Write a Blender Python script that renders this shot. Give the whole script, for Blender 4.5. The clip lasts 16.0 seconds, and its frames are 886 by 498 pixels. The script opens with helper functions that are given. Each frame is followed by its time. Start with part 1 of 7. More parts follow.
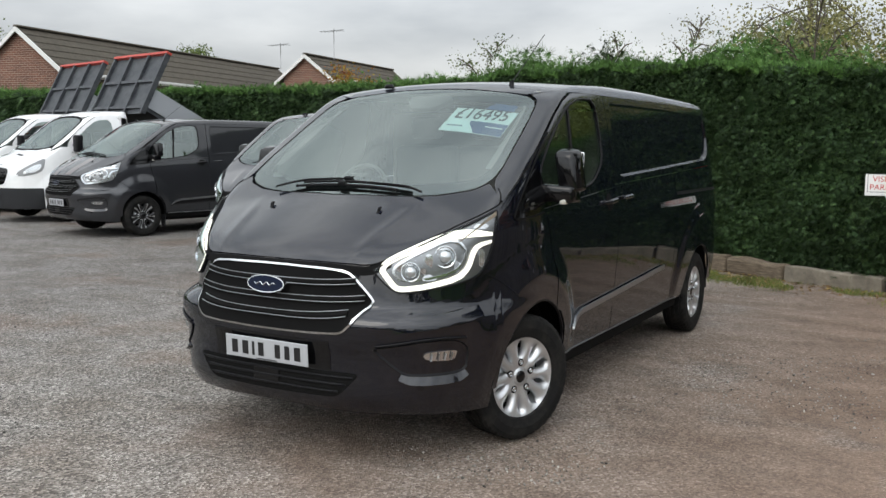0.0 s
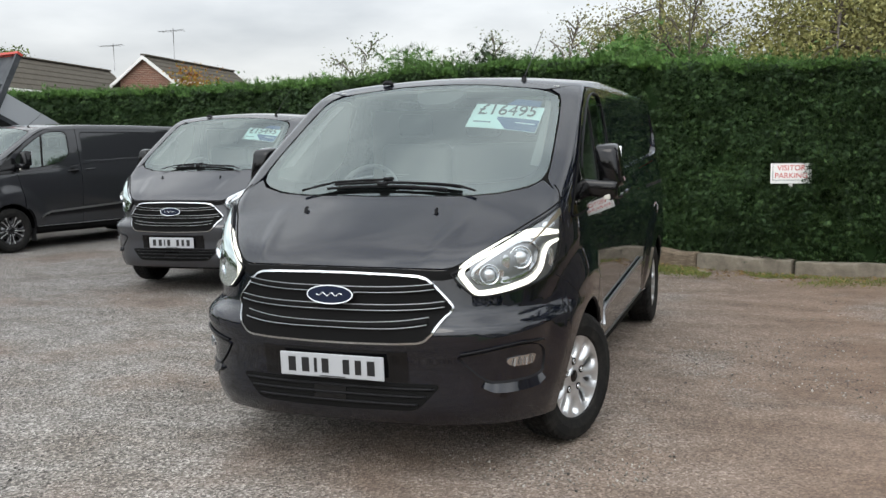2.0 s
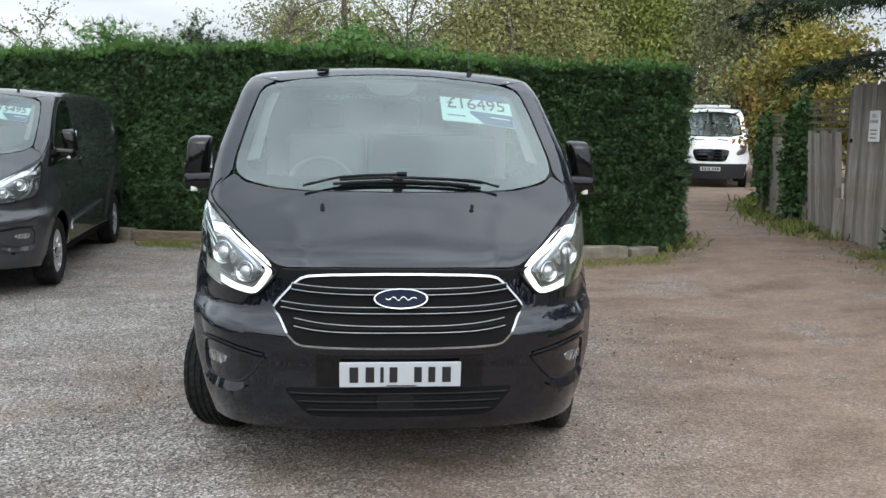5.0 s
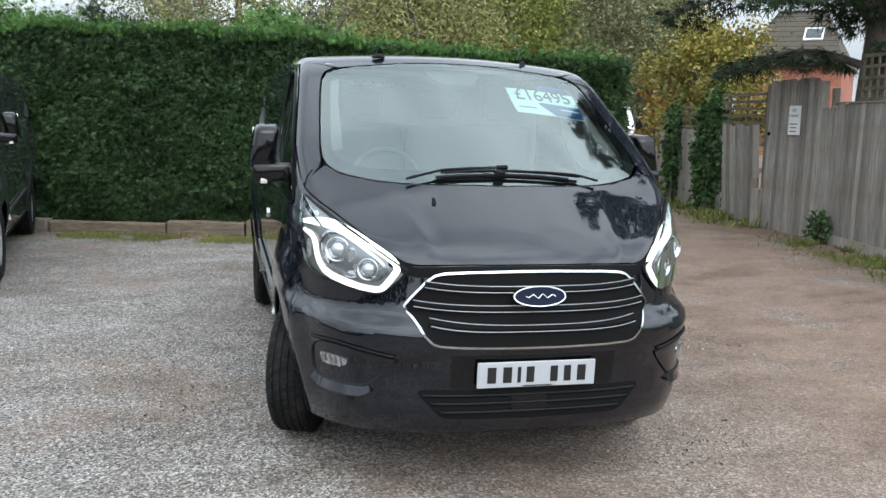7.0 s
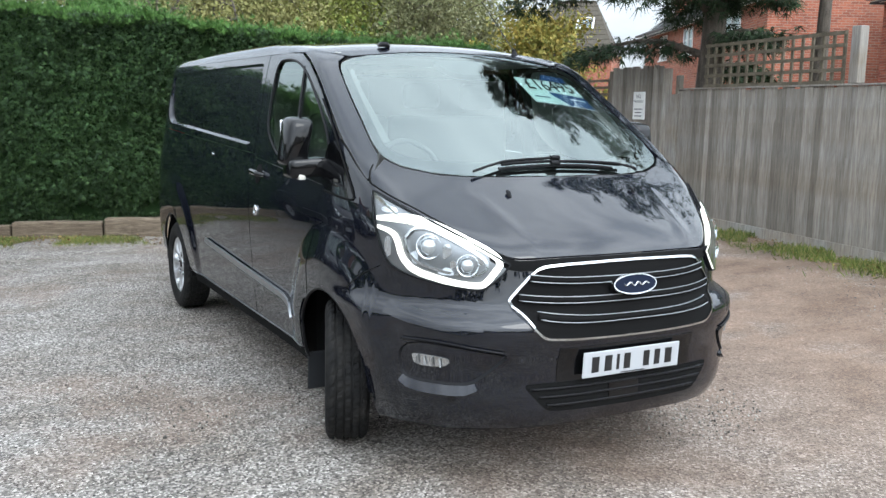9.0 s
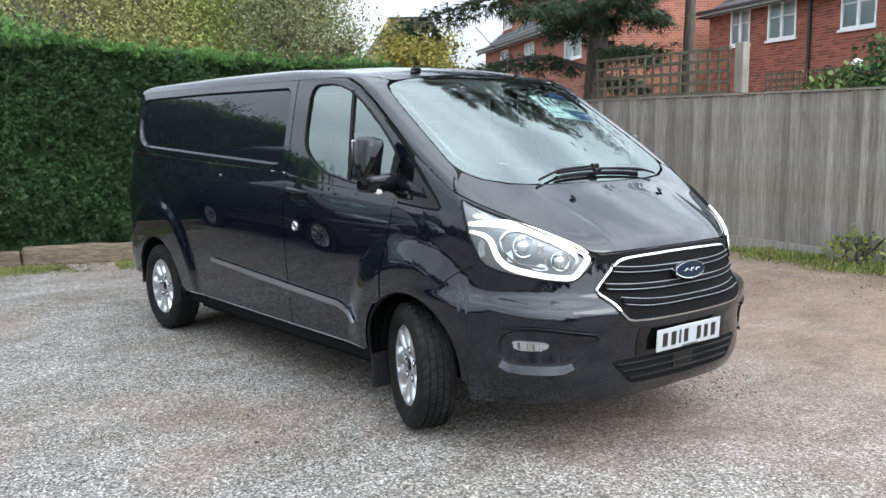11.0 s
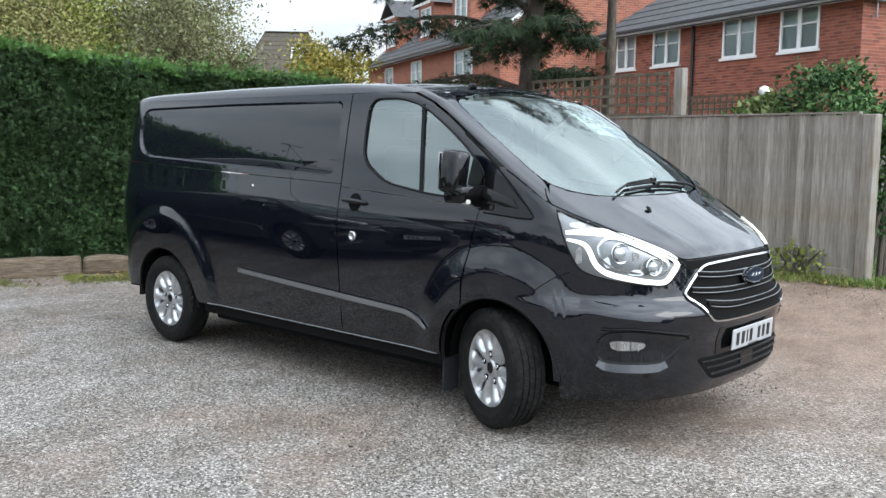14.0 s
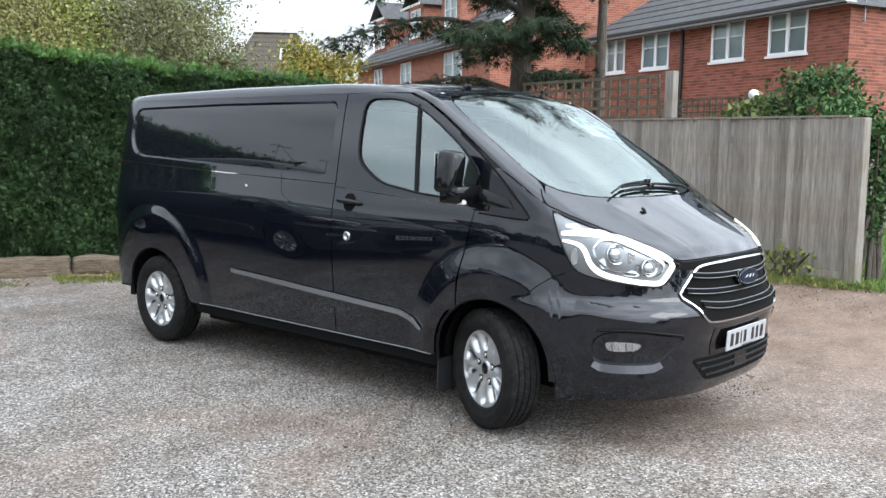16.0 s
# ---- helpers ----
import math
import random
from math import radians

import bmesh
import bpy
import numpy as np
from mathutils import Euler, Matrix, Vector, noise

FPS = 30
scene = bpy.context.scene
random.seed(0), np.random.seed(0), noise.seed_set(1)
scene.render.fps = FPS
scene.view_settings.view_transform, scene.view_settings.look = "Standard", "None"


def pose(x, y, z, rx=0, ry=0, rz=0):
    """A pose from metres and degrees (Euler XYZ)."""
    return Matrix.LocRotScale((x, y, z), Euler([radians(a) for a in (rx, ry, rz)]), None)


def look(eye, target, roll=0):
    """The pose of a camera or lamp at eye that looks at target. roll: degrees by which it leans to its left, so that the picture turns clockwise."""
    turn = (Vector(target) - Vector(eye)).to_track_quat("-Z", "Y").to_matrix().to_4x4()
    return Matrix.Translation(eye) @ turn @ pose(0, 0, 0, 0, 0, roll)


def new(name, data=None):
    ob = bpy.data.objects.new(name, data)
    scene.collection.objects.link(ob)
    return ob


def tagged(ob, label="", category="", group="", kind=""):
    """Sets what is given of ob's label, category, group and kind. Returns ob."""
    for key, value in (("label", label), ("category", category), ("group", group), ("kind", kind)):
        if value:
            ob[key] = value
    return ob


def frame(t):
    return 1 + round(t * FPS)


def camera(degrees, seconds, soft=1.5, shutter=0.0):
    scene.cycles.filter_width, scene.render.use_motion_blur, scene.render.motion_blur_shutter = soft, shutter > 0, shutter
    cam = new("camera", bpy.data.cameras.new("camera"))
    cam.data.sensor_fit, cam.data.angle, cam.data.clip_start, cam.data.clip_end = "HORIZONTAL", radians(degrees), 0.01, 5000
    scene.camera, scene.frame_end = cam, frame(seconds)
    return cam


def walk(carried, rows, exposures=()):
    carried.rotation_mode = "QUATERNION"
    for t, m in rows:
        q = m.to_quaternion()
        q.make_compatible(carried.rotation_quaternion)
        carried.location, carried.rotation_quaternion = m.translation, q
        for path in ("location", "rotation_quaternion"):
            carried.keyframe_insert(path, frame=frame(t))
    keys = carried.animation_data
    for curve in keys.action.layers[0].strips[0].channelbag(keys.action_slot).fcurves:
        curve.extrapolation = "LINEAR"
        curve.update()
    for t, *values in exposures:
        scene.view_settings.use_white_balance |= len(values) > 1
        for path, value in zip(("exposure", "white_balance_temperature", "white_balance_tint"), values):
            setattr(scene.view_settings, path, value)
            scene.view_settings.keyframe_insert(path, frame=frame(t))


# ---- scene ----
cam = camera(51.7, 16.0)
PATH = [
    (0, (2.954, -4.424, 1.568), (1.961, -2.703, 1.34), 0.5),
    (0.5, (2.726, -4.416, 1.563), (1.78, -2.667, 1.342), -0.4),
    (1, (2.457, -4.479, 1.57), (1.65, -2.663, 1.344), -0.2),
    (1.5, (2.154, -4.63, 1.572), (1.432, -2.778, 1.346), -0.7),
    (2, (1.839, -4.724, 1.552), (1.182, -2.848, 1.325), -0.8),
    (2.5, (1.507, -4.76, 1.562), (0.898, -2.87, 1.325), -1.0),
    (3, (1.148, -4.895, 1.58), (0.757, -2.951, 1.324), -0.8),
    (3.5, (0.802, -4.896, 1.564), (0.492, -2.937, 1.309), -0.9),
    (4, (0.474, -4.879, 1.589), (0.342, -2.9, 1.333), -0.1),
    (6.5, (-1.024, -4.675, 1.603), (-0.622, -2.735, 1.327), 1.3),
    (7, (-1.311, -4.543, 1.601), (-0.824, -2.624, 1.319), 1.7),
    (7.5, (-1.678, -4.476, 1.609), (-1.029, -2.605, 1.328), 1.5),
    (8, (-1.951, -4.292, 1.586), (-1.208, -2.459, 1.289), 1.4),
    (10.5, (-3.507, -3.792, 1.605), (-2.294, -2.225, 1.335), 0.1),
    (11, (-3.802, -3.74, 1.601), (-2.548, -2.205, 1.334), -0.4),
    (11.5, (-4.073, -3.599, 1.595), (-2.776, -2.099, 1.335), -0.5),
    (12, (-4.305, -3.434, 1.591), (-2.969, -1.969, 1.329), -0.7),
    (12.5, (-4.508, -3.376, 1.578), (-3.134, -1.946, 1.314), -0.5),
    (13, (-4.667, -3.294, 1.582), (-3.252, -1.905, 1.322), -0.2),
    (13.5, (-4.785, -3.136, 1.584), (-3.334, -1.783, 1.332), -0.3),
    (14, (-4.839, -3.064, 1.58), (-3.357, -1.74, 1.35), 0.6),
    (14.5, (-4.848, -3.055, 1.576), (-3.339, -1.762, 1.349), 0.9),
    (15, (-4.862, -3.05, 1.574), (-3.33, -1.785, 1.348), 0.9),
    (15.5, (-4.866, -3.037, 1.57), (-3.34, -1.764, 1.346), 1.0),
    (16, (-4.867, -3.032, 1.57), (-3.367, -1.728, 1.345), 0.9),
]
walk(cam, [(t, look(eye, target, roll)) for t, eye, target, roll in PATH], exposures=[(0.0, 0.04, 6800, 10), (0.7, 0.06, 6800, 10), (2.0, 0.25, 6800, 10), (3.4, 0.39, 6650, 9), (4.0, 0.35, 6550, 9), (6.5, 0.36, 6350, 9), (7.0, 0.54, 6300, 8), (7.6, 0.86, 6250, 8), (10.5, 0.86, 6250, 8), (12.5, 0.9, 6280, 9), (14.0, 0.74, 6320, 9), (15.0, 0.83, 6350, 10), (16.0, 0.86, 6350, 10)])


# ---- world, sun ----
world = bpy.data.worlds.new("overcast")
scene.world = world
world.use_nodes = True
wn, wl = world.node_tree.nodes, world.node_tree.links
wn.clear()
w_out = wn.new("ShaderNodeOutputWorld")
w_bg = wn.new("ShaderNodeBackground")
w_sky = wn.new("ShaderNodeTexSky")
w_sky.sky_type = "NISHITA"
w_sky.sun_disc = False
w_sky.sun_elevation, w_sky.sun_rotation = radians(36), radians(176)
w_map = wn.new("ShaderNodeTexCoord")
w_scale = wn.new("ShaderNodeMapping")
w_scale.inputs["Scale"].default_value = (1.0, 1.0, 3.2)
w_noise = wn.new("ShaderNodeTexNoise")
w_noise.inputs["Scale"].default_value = 2.8
w_noise.inputs["Detail"].default_value = 6.0
w_noise.inputs["Roughness"].default_value = 0.5
w_ramp = wn.new("ShaderNodeValToRGB")
w_ramp.color_ramp.elements[0].position, w_ramp.color_ramp.elements[0].color = 0.34, (5.7, 6.0, 6.4, 1)
w_ramp.color_ramp.elements[1].position, w_ramp.color_ramp.elements[1].color = 0.64, (10.0, 10.2, 10.4, 1)
w_mix = wn.new("ShaderNodeMixRGB")
w_mix.inputs[0].default_value = 0.9
wl.new(w_map.outputs["Generated"], w_scale.inputs[0])
wl.new(w_scale.outputs[0], w_noise.inputs["Vector"])
wl.new(w_noise.outputs["Fac"], w_ramp.inputs[0])
wl.new(w_sky.outputs[0], w_mix.inputs[1])
wl.new(w_ramp.outputs[0], w_mix.inputs[2])
# an overcast sky is about three times brighter overhead than at the horizon
w_sep = wn.new("ShaderNodeSeparateXYZ")
wl.new(w_map.outputs["Generated"], w_sep.inputs[0])
w_grad = wn.new("ShaderNodeValToRGB")
for p, c in ((0.16, 2.1), (0.32, 2.6), (0.7, 3.2)):
    w_grad.color_ramp.elements.new(p).color = (c, c * 1.04, c * 1.08, 1)
w_grad.color_ramp.elements[0].color = (1.55, 1.55, 1.55, 1)
w_grad.color_ramp.elements[4].color = (3.5, 3.65, 3.8, 1)
wl.new(w_sep.outputs[2], w_grad.inputs[0])
w_mul = wn.new("ShaderNodeMixRGB")
w_mul.blend_type = "MULTIPLY"
w_mul.inputs[0].default_value = 1.0
wl.new(w_mix.outputs[0], w_mul.inputs[1])
wl.new(w_grad.outputs[0], w_mul.inputs[2])
# the cloud is brighter on the side where the sun stands behind it
w_dot = wn.new("ShaderNodeVectorMath")
w_dot.operation = "DOT_PRODUCT"
w_dot.inputs[1].default_value = (0.12, -0.93, 0.33)
wl.new(w_map.outputs["Generated"], w_dot.inputs[0])
w_side = wn.new("ShaderNodeMapRange")
w_side.interpolation_type = "SMOOTHSTEP"
for _k, _x in (("From Min", -0.3), ("From Max", 1.0), ("To Min", 0.96), ("To Max", 2.1)):
    w_side.inputs[_k].default_value = _x
wl.new(w_dot.outputs["Value"], w_side.inputs[0])
w_glow = wn.new("ShaderNodeMixRGB")
w_glow.blend_type = "MULTIPLY"
w_glow.inputs[0].default_value = 1.0
wl.new(w_mul.outputs[0], w_glow.inputs[1])
wl.new(w_side.outputs[0], w_glow.inputs[2])
wl.new(w_glow.outputs[0], w_bg.inputs[0])
w_bg.inputs[1].default_value = 0.045
wl.new(w_bg.outputs[0], w_out.inputs[0])

sun_data = bpy.data.lights.new("sun", "SUN")
sun_data.energy, sun_data.angle, sun_data.color = 0.8, radians(38), (1.0, 0.97, 0.92)
sun = new("sun", sun_data)
sun.matrix_world = look((1.3, -16.3, 13.4), (0, 2, 0))


# ---- materials ----
def mat(name, color, rough=0.5, metal=0.0, coat=0.0, spec=0.5):
    m = bpy.data.materials.new(name)
    m.use_nodes = True
    b = m.node_tree.nodes["Principled BSDF"]
    b.inputs["Base Color"].default_value = (*color, 1)
    b.inputs["Roughness"].default_value = rough
    b.inputs["Metallic"].default_value = metal
    b.inputs["Coat Weight"].default_value = coat
    b.inputs["Coat Roughness"].default_value = 0.03
    b.inputs["Specular IOR Level"].default_value = spec
    return m


def nd(m, kind, **values):
    n = m.node_tree.nodes.new(kind)
    for k, v in values.items():
        n.inputs[k.replace("_", " ")].default_value = v
    return n


def bsdf(m):
    return m.node_tree.nodes["Principled BSDF"]


def link(m, a, b):
    m.node_tree.links.new(a, b)


def coords(m, scale=(1, 1, 1)):
    """Object-space coordinates, stretched by scale."""
    tc = nd(m, "ShaderNodeTexCoord")
    mp = nd(m, "ShaderNodeMapping")
    mp.inputs["Scale"].default_value = scale
    link(m, tc.outputs["Object"], mp.inputs[0])
    return mp.outputs[0]


def noise_tex(m, vec, scale, detail=4.0, rough=0.55):
    n = nd(m, "ShaderNodeTexNoise", Scale=scale, Detail=detail, Roughness=rough)
    link(m, vec, n.inputs["Vector"])
    return n.outputs["Fac"]


def ramp(m, fac, *stops):
    r = nd(m, "ShaderNodeValToRGB")
    e = r.color_ramp.elements
    while len(e) < len(stops):
        e.new(0.5)
    for el, (p, c) in zip(e, stops):
        el.position, el.color = p, (*c, 1)
    link(m, fac, r.inputs[0])
    return r.outputs[0]


def mix(m, fac, a, b, blend="MIX"):
    n = nd(m, "ShaderNodeMixRGB")
    n.blend_type = blend
    for s, v in ((0, fac), (1, a), (2, b)):
        if isinstance(v, (int, float)):
            n.inputs[s].default_value = v
        elif isinstance(v, tuple):
            n.inputs[s].default_value = (*v, 1)
        else:
            link(m, v, n.inputs[s])
    return n.outputs[0]


def bump(m, height, strength=0.5, distance=0.01):
    n = nd(m, "ShaderNodeBump", Strength=strength, Distance=distance)
    link(m, height, n.inputs["Height"])
    link(m, n.outputs[0], bsdf(m).inputs["Normal"])
    return n


def paint(name, color, flake=0.0, metal=0.0, stripes=False):
    """Glossy car paint with a clear coat, faint dust and water marks."""
    m = mat(name, color, 0.4, metal, 1.0, 0.05)
    bsdf(m).inputs["Coat IOR"].default_value = 1.6
    v = coords(m)
    dust = noise_tex(m, v, 3.0, 6.0, 0.65)
    col = ramp(m, dust, (0.35, color), (0.8, tuple(c * 1.15 + 0.0012 for c in color)))
    if flake:
        fl = noise_tex(m, v, 900.0, 1.0)
        col = mix(m, fl, col, tuple(c * (1 + flake) for c in color))
    link(m, col, bsdf(m).inputs["Base Color"])
    cr = nd(m, "ShaderNodeMapRange")
    cr.inputs["From Min"].default_value, cr.inputs["From Max"].default_value = 0.3, 0.8
    cr.inputs["To Min"].default_value, cr.inputs["To Max"].default_value = 0.0, 0.022
    link(m, noise_tex(m, v, 7.0, 8.0, 0.7), cr.inputs[0])
    link(m, cr.outputs[0], bsdf(m).inputs["Coat Roughness"])
    return m


def glass(name, tint, ior=1.6, rough=0.0):
    """Thin pane: clear or tinted, with a mirror-like sheen."""
    m = bpy.data.materials.new(name)
    m.use_nodes = True
    n, l = m.node_tree.nodes, m.node_tree.links
    n.clear()
    out, mx = n.new("ShaderNodeOutputMaterial"), n.new("ShaderNodeMixShader")
    tr, gl, fr = n.new("ShaderNodeBsdfTransparent"), n.new("ShaderNodeBsdfGlossy"), n.new("ShaderNodeFresnel")
    tr.inputs[0].default_value = (*tint, 1)
    gl.inputs["Roughness"].default_value = rough
    gl.inputs["Color"].default_value = (0.87, 0.98, 0.96, 1)
    fr.inputs["IOR"].default_value = ior
    l.new(fr.outputs[0], mx.inputs[0])
    l.new(tr.outputs[0], mx.inputs[1])
    l.new(gl.outputs[0], mx.inputs[2])
    l.new(mx.outputs[0], out.inputs[0])
    return m


def emit(name, color, power):
    m = mat(name, color, 0.4)
    bsdf(m).inputs["Emission Color"].default_value = (*color, 1)
    bsdf(m).inputs["Emission Strength"].default_value = power
    return m


M_BLACK = paint("black_paint", (0.0012, 0.0015, 0.0044))
bsdf(M_BLACK).inputs["Coat Tint"].default_value = (0.86, 0.95, 1.0, 1)
M_GREY = paint("grey_metallic_paint", (0.028, 0.029, 0.033), 0.5, 0.25)
M_DARKGREY = paint("dark_grey_metallic_paint", (0.02, 0.021, 0.024), 0.5, 0.25)
M_WHITE = paint("white_van_paint", (0.72, 0.73, 0.73))
M_PLASTIC = mat("black_plastic", (0.007, 0.007, 0.008), 0.42, spec=0.15)
M_ROUGHPLASTIC = mat("grained_grey_plastic", (0.02, 0.021, 0.023), 0.6, spec=0.25)
M_GLOSSBLACK = mat("gloss_black_plastic", (0.003, 0.003, 0.0035), 0.06, spec=0.4)
M_DARK = mat("dark_underbody", (0.006, 0.006, 0.006), 0.9, spec=0.1)
M_CHROME = mat("chrome", (0.62, 0.63, 0.64), 0.14, 1.0)
M_SILVERPLASTIC = mat("satin_silver_trim", (0.32, 0.33, 0.34), 0.3, 0.9)
M_REFLECTOR = mat("lamp_reflector", (0.58, 0.6, 0.62), 0.12, 0.95)
M_LAMPFACET = mat("lamp_facet_silver", (0.55, 0.56, 0.57), 0.18, 0.8)
M_LAMPGREY = mat("lamp_inner_grey", (0.24, 0.245, 0.25), 0.28, 0.85)
M_ALLOY = mat("silver_alloy", (0.56, 0.57, 0.58), 0.32, 0.75, 0.4)
M_ALLOYDARK = mat("machined_black_alloy", (0.03, 0.03, 0.032), 0.3, 0.6)
M_RUBBER = mat("tyre_rubber", (0.016, 0.016, 0.016), 0.8, spec=0.2)
_v = coords(M_RUBBER)
link(M_RUBBER, ramp(M_RUBBER, noise_tex(M_RUBBER, _v, 9.0, 6.0, 0.7), (0.45, (0.006, 0.006, 0.006)), (0.78, (0.026, 0.024, 0.021))), bsdf(M_RUBBER).inputs["Base Color"])
bump(M_RUBBER, noise_tex(M_RUBBER, _v, 120.0, 3.0), 0.25, 0.002)
M_SCREEN = glass("windscreen_glass", (0.84, 0.94, 0.91), 2.58)
M_SIDEGLASS = glass("side_window_glass", (0.45, 0.56, 0.53), 2.8)
M_LENS = glass("clear_lens", (0.97, 0.98, 0.98), 1.13)
M_HOUSEGLASS = glass("house_window_glass", (0.86, 0.9, 0.92), 1.8)
M_DRL = emit("daytime_lamp", (1.0, 0.98, 0.88), 0.64)
M_AMBER = mat("indicator_lens", (0.55, 0.53, 0.48), 0.2, coat=1.0)
M_TRIM = mat("dashboard_plastic", (0.12, 0.125, 0.128), 0.7)
M_SEAT = mat("seat_fabric", (0.2, 0.21, 0.21), 0.9)
M_CEIL = mat("cab_lining", (0.5, 0.52, 0.5), 0.9)
M_FRIT = mat("glass_frit", (0.006, 0.006, 0.007), 0.7, spec=0.1)
M_PLATE = mat("number_plate", (0.35, 0.36, 0.375), 0.35)
M_INK = mat("plate_ink", (0.008, 0.008, 0.009), 0.4)
M_BADGE = mat("badge_blue", (0.004, 0.008, 0.022), 0.3, 0.0, 0.0, 0.12)
M_CARD = mat("price_card", (0.62, 0.78, 0.78), 0.5)
M_CARDBLUE = mat("card_blue", (0.02, 0.08, 0.22), 0.5)


# ---- mesh helpers ----
def mesh_object(name, V, F, material, parent=None, label="", smooth=True):
    me = bpy.data.meshes.new(name)
    me.from_pydata(np.asarray(V, float).tolist(), [], [tuple(int(i) for i in f) for f in F])
    if smooth:
        me.polygons.foreach_set("use_smooth", np.ones(len(me.polygons), bool))
    me.materials.append(material)
    me.update()
    ob = new(name, me)
    if parent is not None:
        ob.parent = parent
    if label:
        ob["label"] = label
    return ob


def part(name, bm, material, parent, label="", smooth=False):
    me = bpy.data.meshes.new(name)
    bm.normal_update()
    bm.to_mesh(me)
    bm.free()
    if smooth:
        me.polygons.foreach_set("use_smooth", np.ones(len(me.polygons), bool))
    me.materials.append(material)
    ob = new(name, me)
    ob.parent = parent
    if label:
        ob["label"] = label
    return ob


def thing(name, m, label, category, group=""):
    ob = new(name)
    ob.empty_display_size = 0.2
    ob.matrix_world = m
    return tagged(ob, label, category, group)


def box(x0, x1, y0, y1, z0, z1, bevel=0.0, segs=2):
    bm = bmesh.new()
    bmesh.ops.create_cube(bm, size=1, matrix=Matrix.LocRotScale(((x0 + x1) / 2, (y0 + y1) / 2, (z0 + z1) / 2), None, (x1 - x0, y1 - y0, z1 - z0)))
    if bevel:
        bmesh.ops.bevel(bm, geom=bm.edges[:], offset=bevel, segments=segs, profile=0.5, affect="EDGES")
    return bm


def tube(pts, r, n=8, cap=True):
    """Verts and faces of a tube of radius r (number or list) along pts."""
    P = np.asarray(pts, float)
    R = np.full(len(P), r) if np.isscalar(r) else np.asarray(r, float)
    tan = np.gradient(P, axis=0)
    tan /= np.linalg.norm(tan, axis=1)[:, None] + 1e-9
    up = np.where(np.abs(tan[:, 2:3]) > 0.9, np.array([[1.0, 0, 0]]), np.array([[0, 0, 1.0]]))
    a = np.cross(tan, up)
    a /= np.linalg.norm(a, axis=1)[:, None] + 1e-9
    b = np.cross(tan, a)
    ang = np.arange(n) * 2 * np.pi / n
    V = (P[:, None] + R[:, None, None] * (np.cos(ang)[None, :, None] * a[:, None] + np.sin(ang)[None, :, None] * b[:, None])).reshape(-1, 3)
    F = [(i * n + j, i * n + (j + 1) % n, (i + 1) * n + (j + 1) % n, (i + 1) * n + j) for i in range(len(P) - 1) for j in range(n)]
    if cap:
        F += [tuple(range(n)), tuple(range((len(P) - 1) * n, len(P) * n))[::-1]]
    return V, F


def lathe(profile, n=48, axis="x"):
    """Verts and faces of a (radius, along) profile turned about an axis."""
    pr = np.asarray(profile, float)
    ang = np.arange(n) * 2 * np.pi / n
    r, h = pr[:, 0], pr[:, 1]
    c, s = np.outer(r, np.cos(ang)), np.outer(r, np.sin(ang))
    hh = np.repeat(h[:, None], n, 1)
    V = np.stack({"x": (hh, c, s), "z": (c, s, hh), "y": (c, hh, s)}[axis], -1).reshape(-1, 3)
    F = [(i * n + j, i * n + (j + 1) % n, (i + 1) * n + (j + 1) % n, (i + 1) * n + j) for i in range(len(pr) - 1) for j in range(n)]
    return V, F


def joined(*pieces):
    V, F, k = [], [], 0
    for v, f in pieces:
        v = np.asarray(v, float)
        V.append(v)
        F += [tuple(i + k for i in q) for q in f]
        k += len(v)
    return np.concatenate(V), F


def words(name, text, size, m, material, parent=None, label=""):
    cu = bpy.data.curves.new(name, "FONT")
    cu.body, cu.size, cu.align_x, cu.align_y, cu.extrude = text, size, "CENTER", "CENTER", 0.0008
    tmp = bpy.data.objects.new(name, cu)
    scene.collection.objects.link(tmp)
    me = bpy.data.meshes.new_from_object(tmp.evaluated_get(bpy.context.evaluated_depsgraph_get()))
    bpy.data.objects.remove(tmp)
    me.materials.clear()
    me.materials.append(material)
    ob = new(name, me)
    if parent is not None:
        ob.parent = parent
    ob.matrix_basis = m
    if label:
        ob["label"] = label
    return ob


# ---- panel van: a smooth shell from which each panel is drawn ----
def table(points, lo, hi, blur):
    """A smooth function through (at, value) points."""
    p = np.asarray(points, float)
    xs = np.linspace(lo, hi, 900)
    ys = np.interp(xs, p[:, 0], p[:, 1])
    k = max(3, int(blur / (hi - lo) * 900)) | 1
    ker = np.hanning(k + 2)[1:-1]
    ker /= ker.sum()
    pad = k // 2
    left = ys[0] - (ys[1] - ys[0]) * np.arange(pad, 0, -1)
    right = ys[-1] + (ys[-1] - ys[-2]) * np.arange(1, pad + 1)
    ys = np.convolve(np.concatenate([left, ys, right]), ker, "valid")
    return lambda v: np.interp(v, xs, ys)


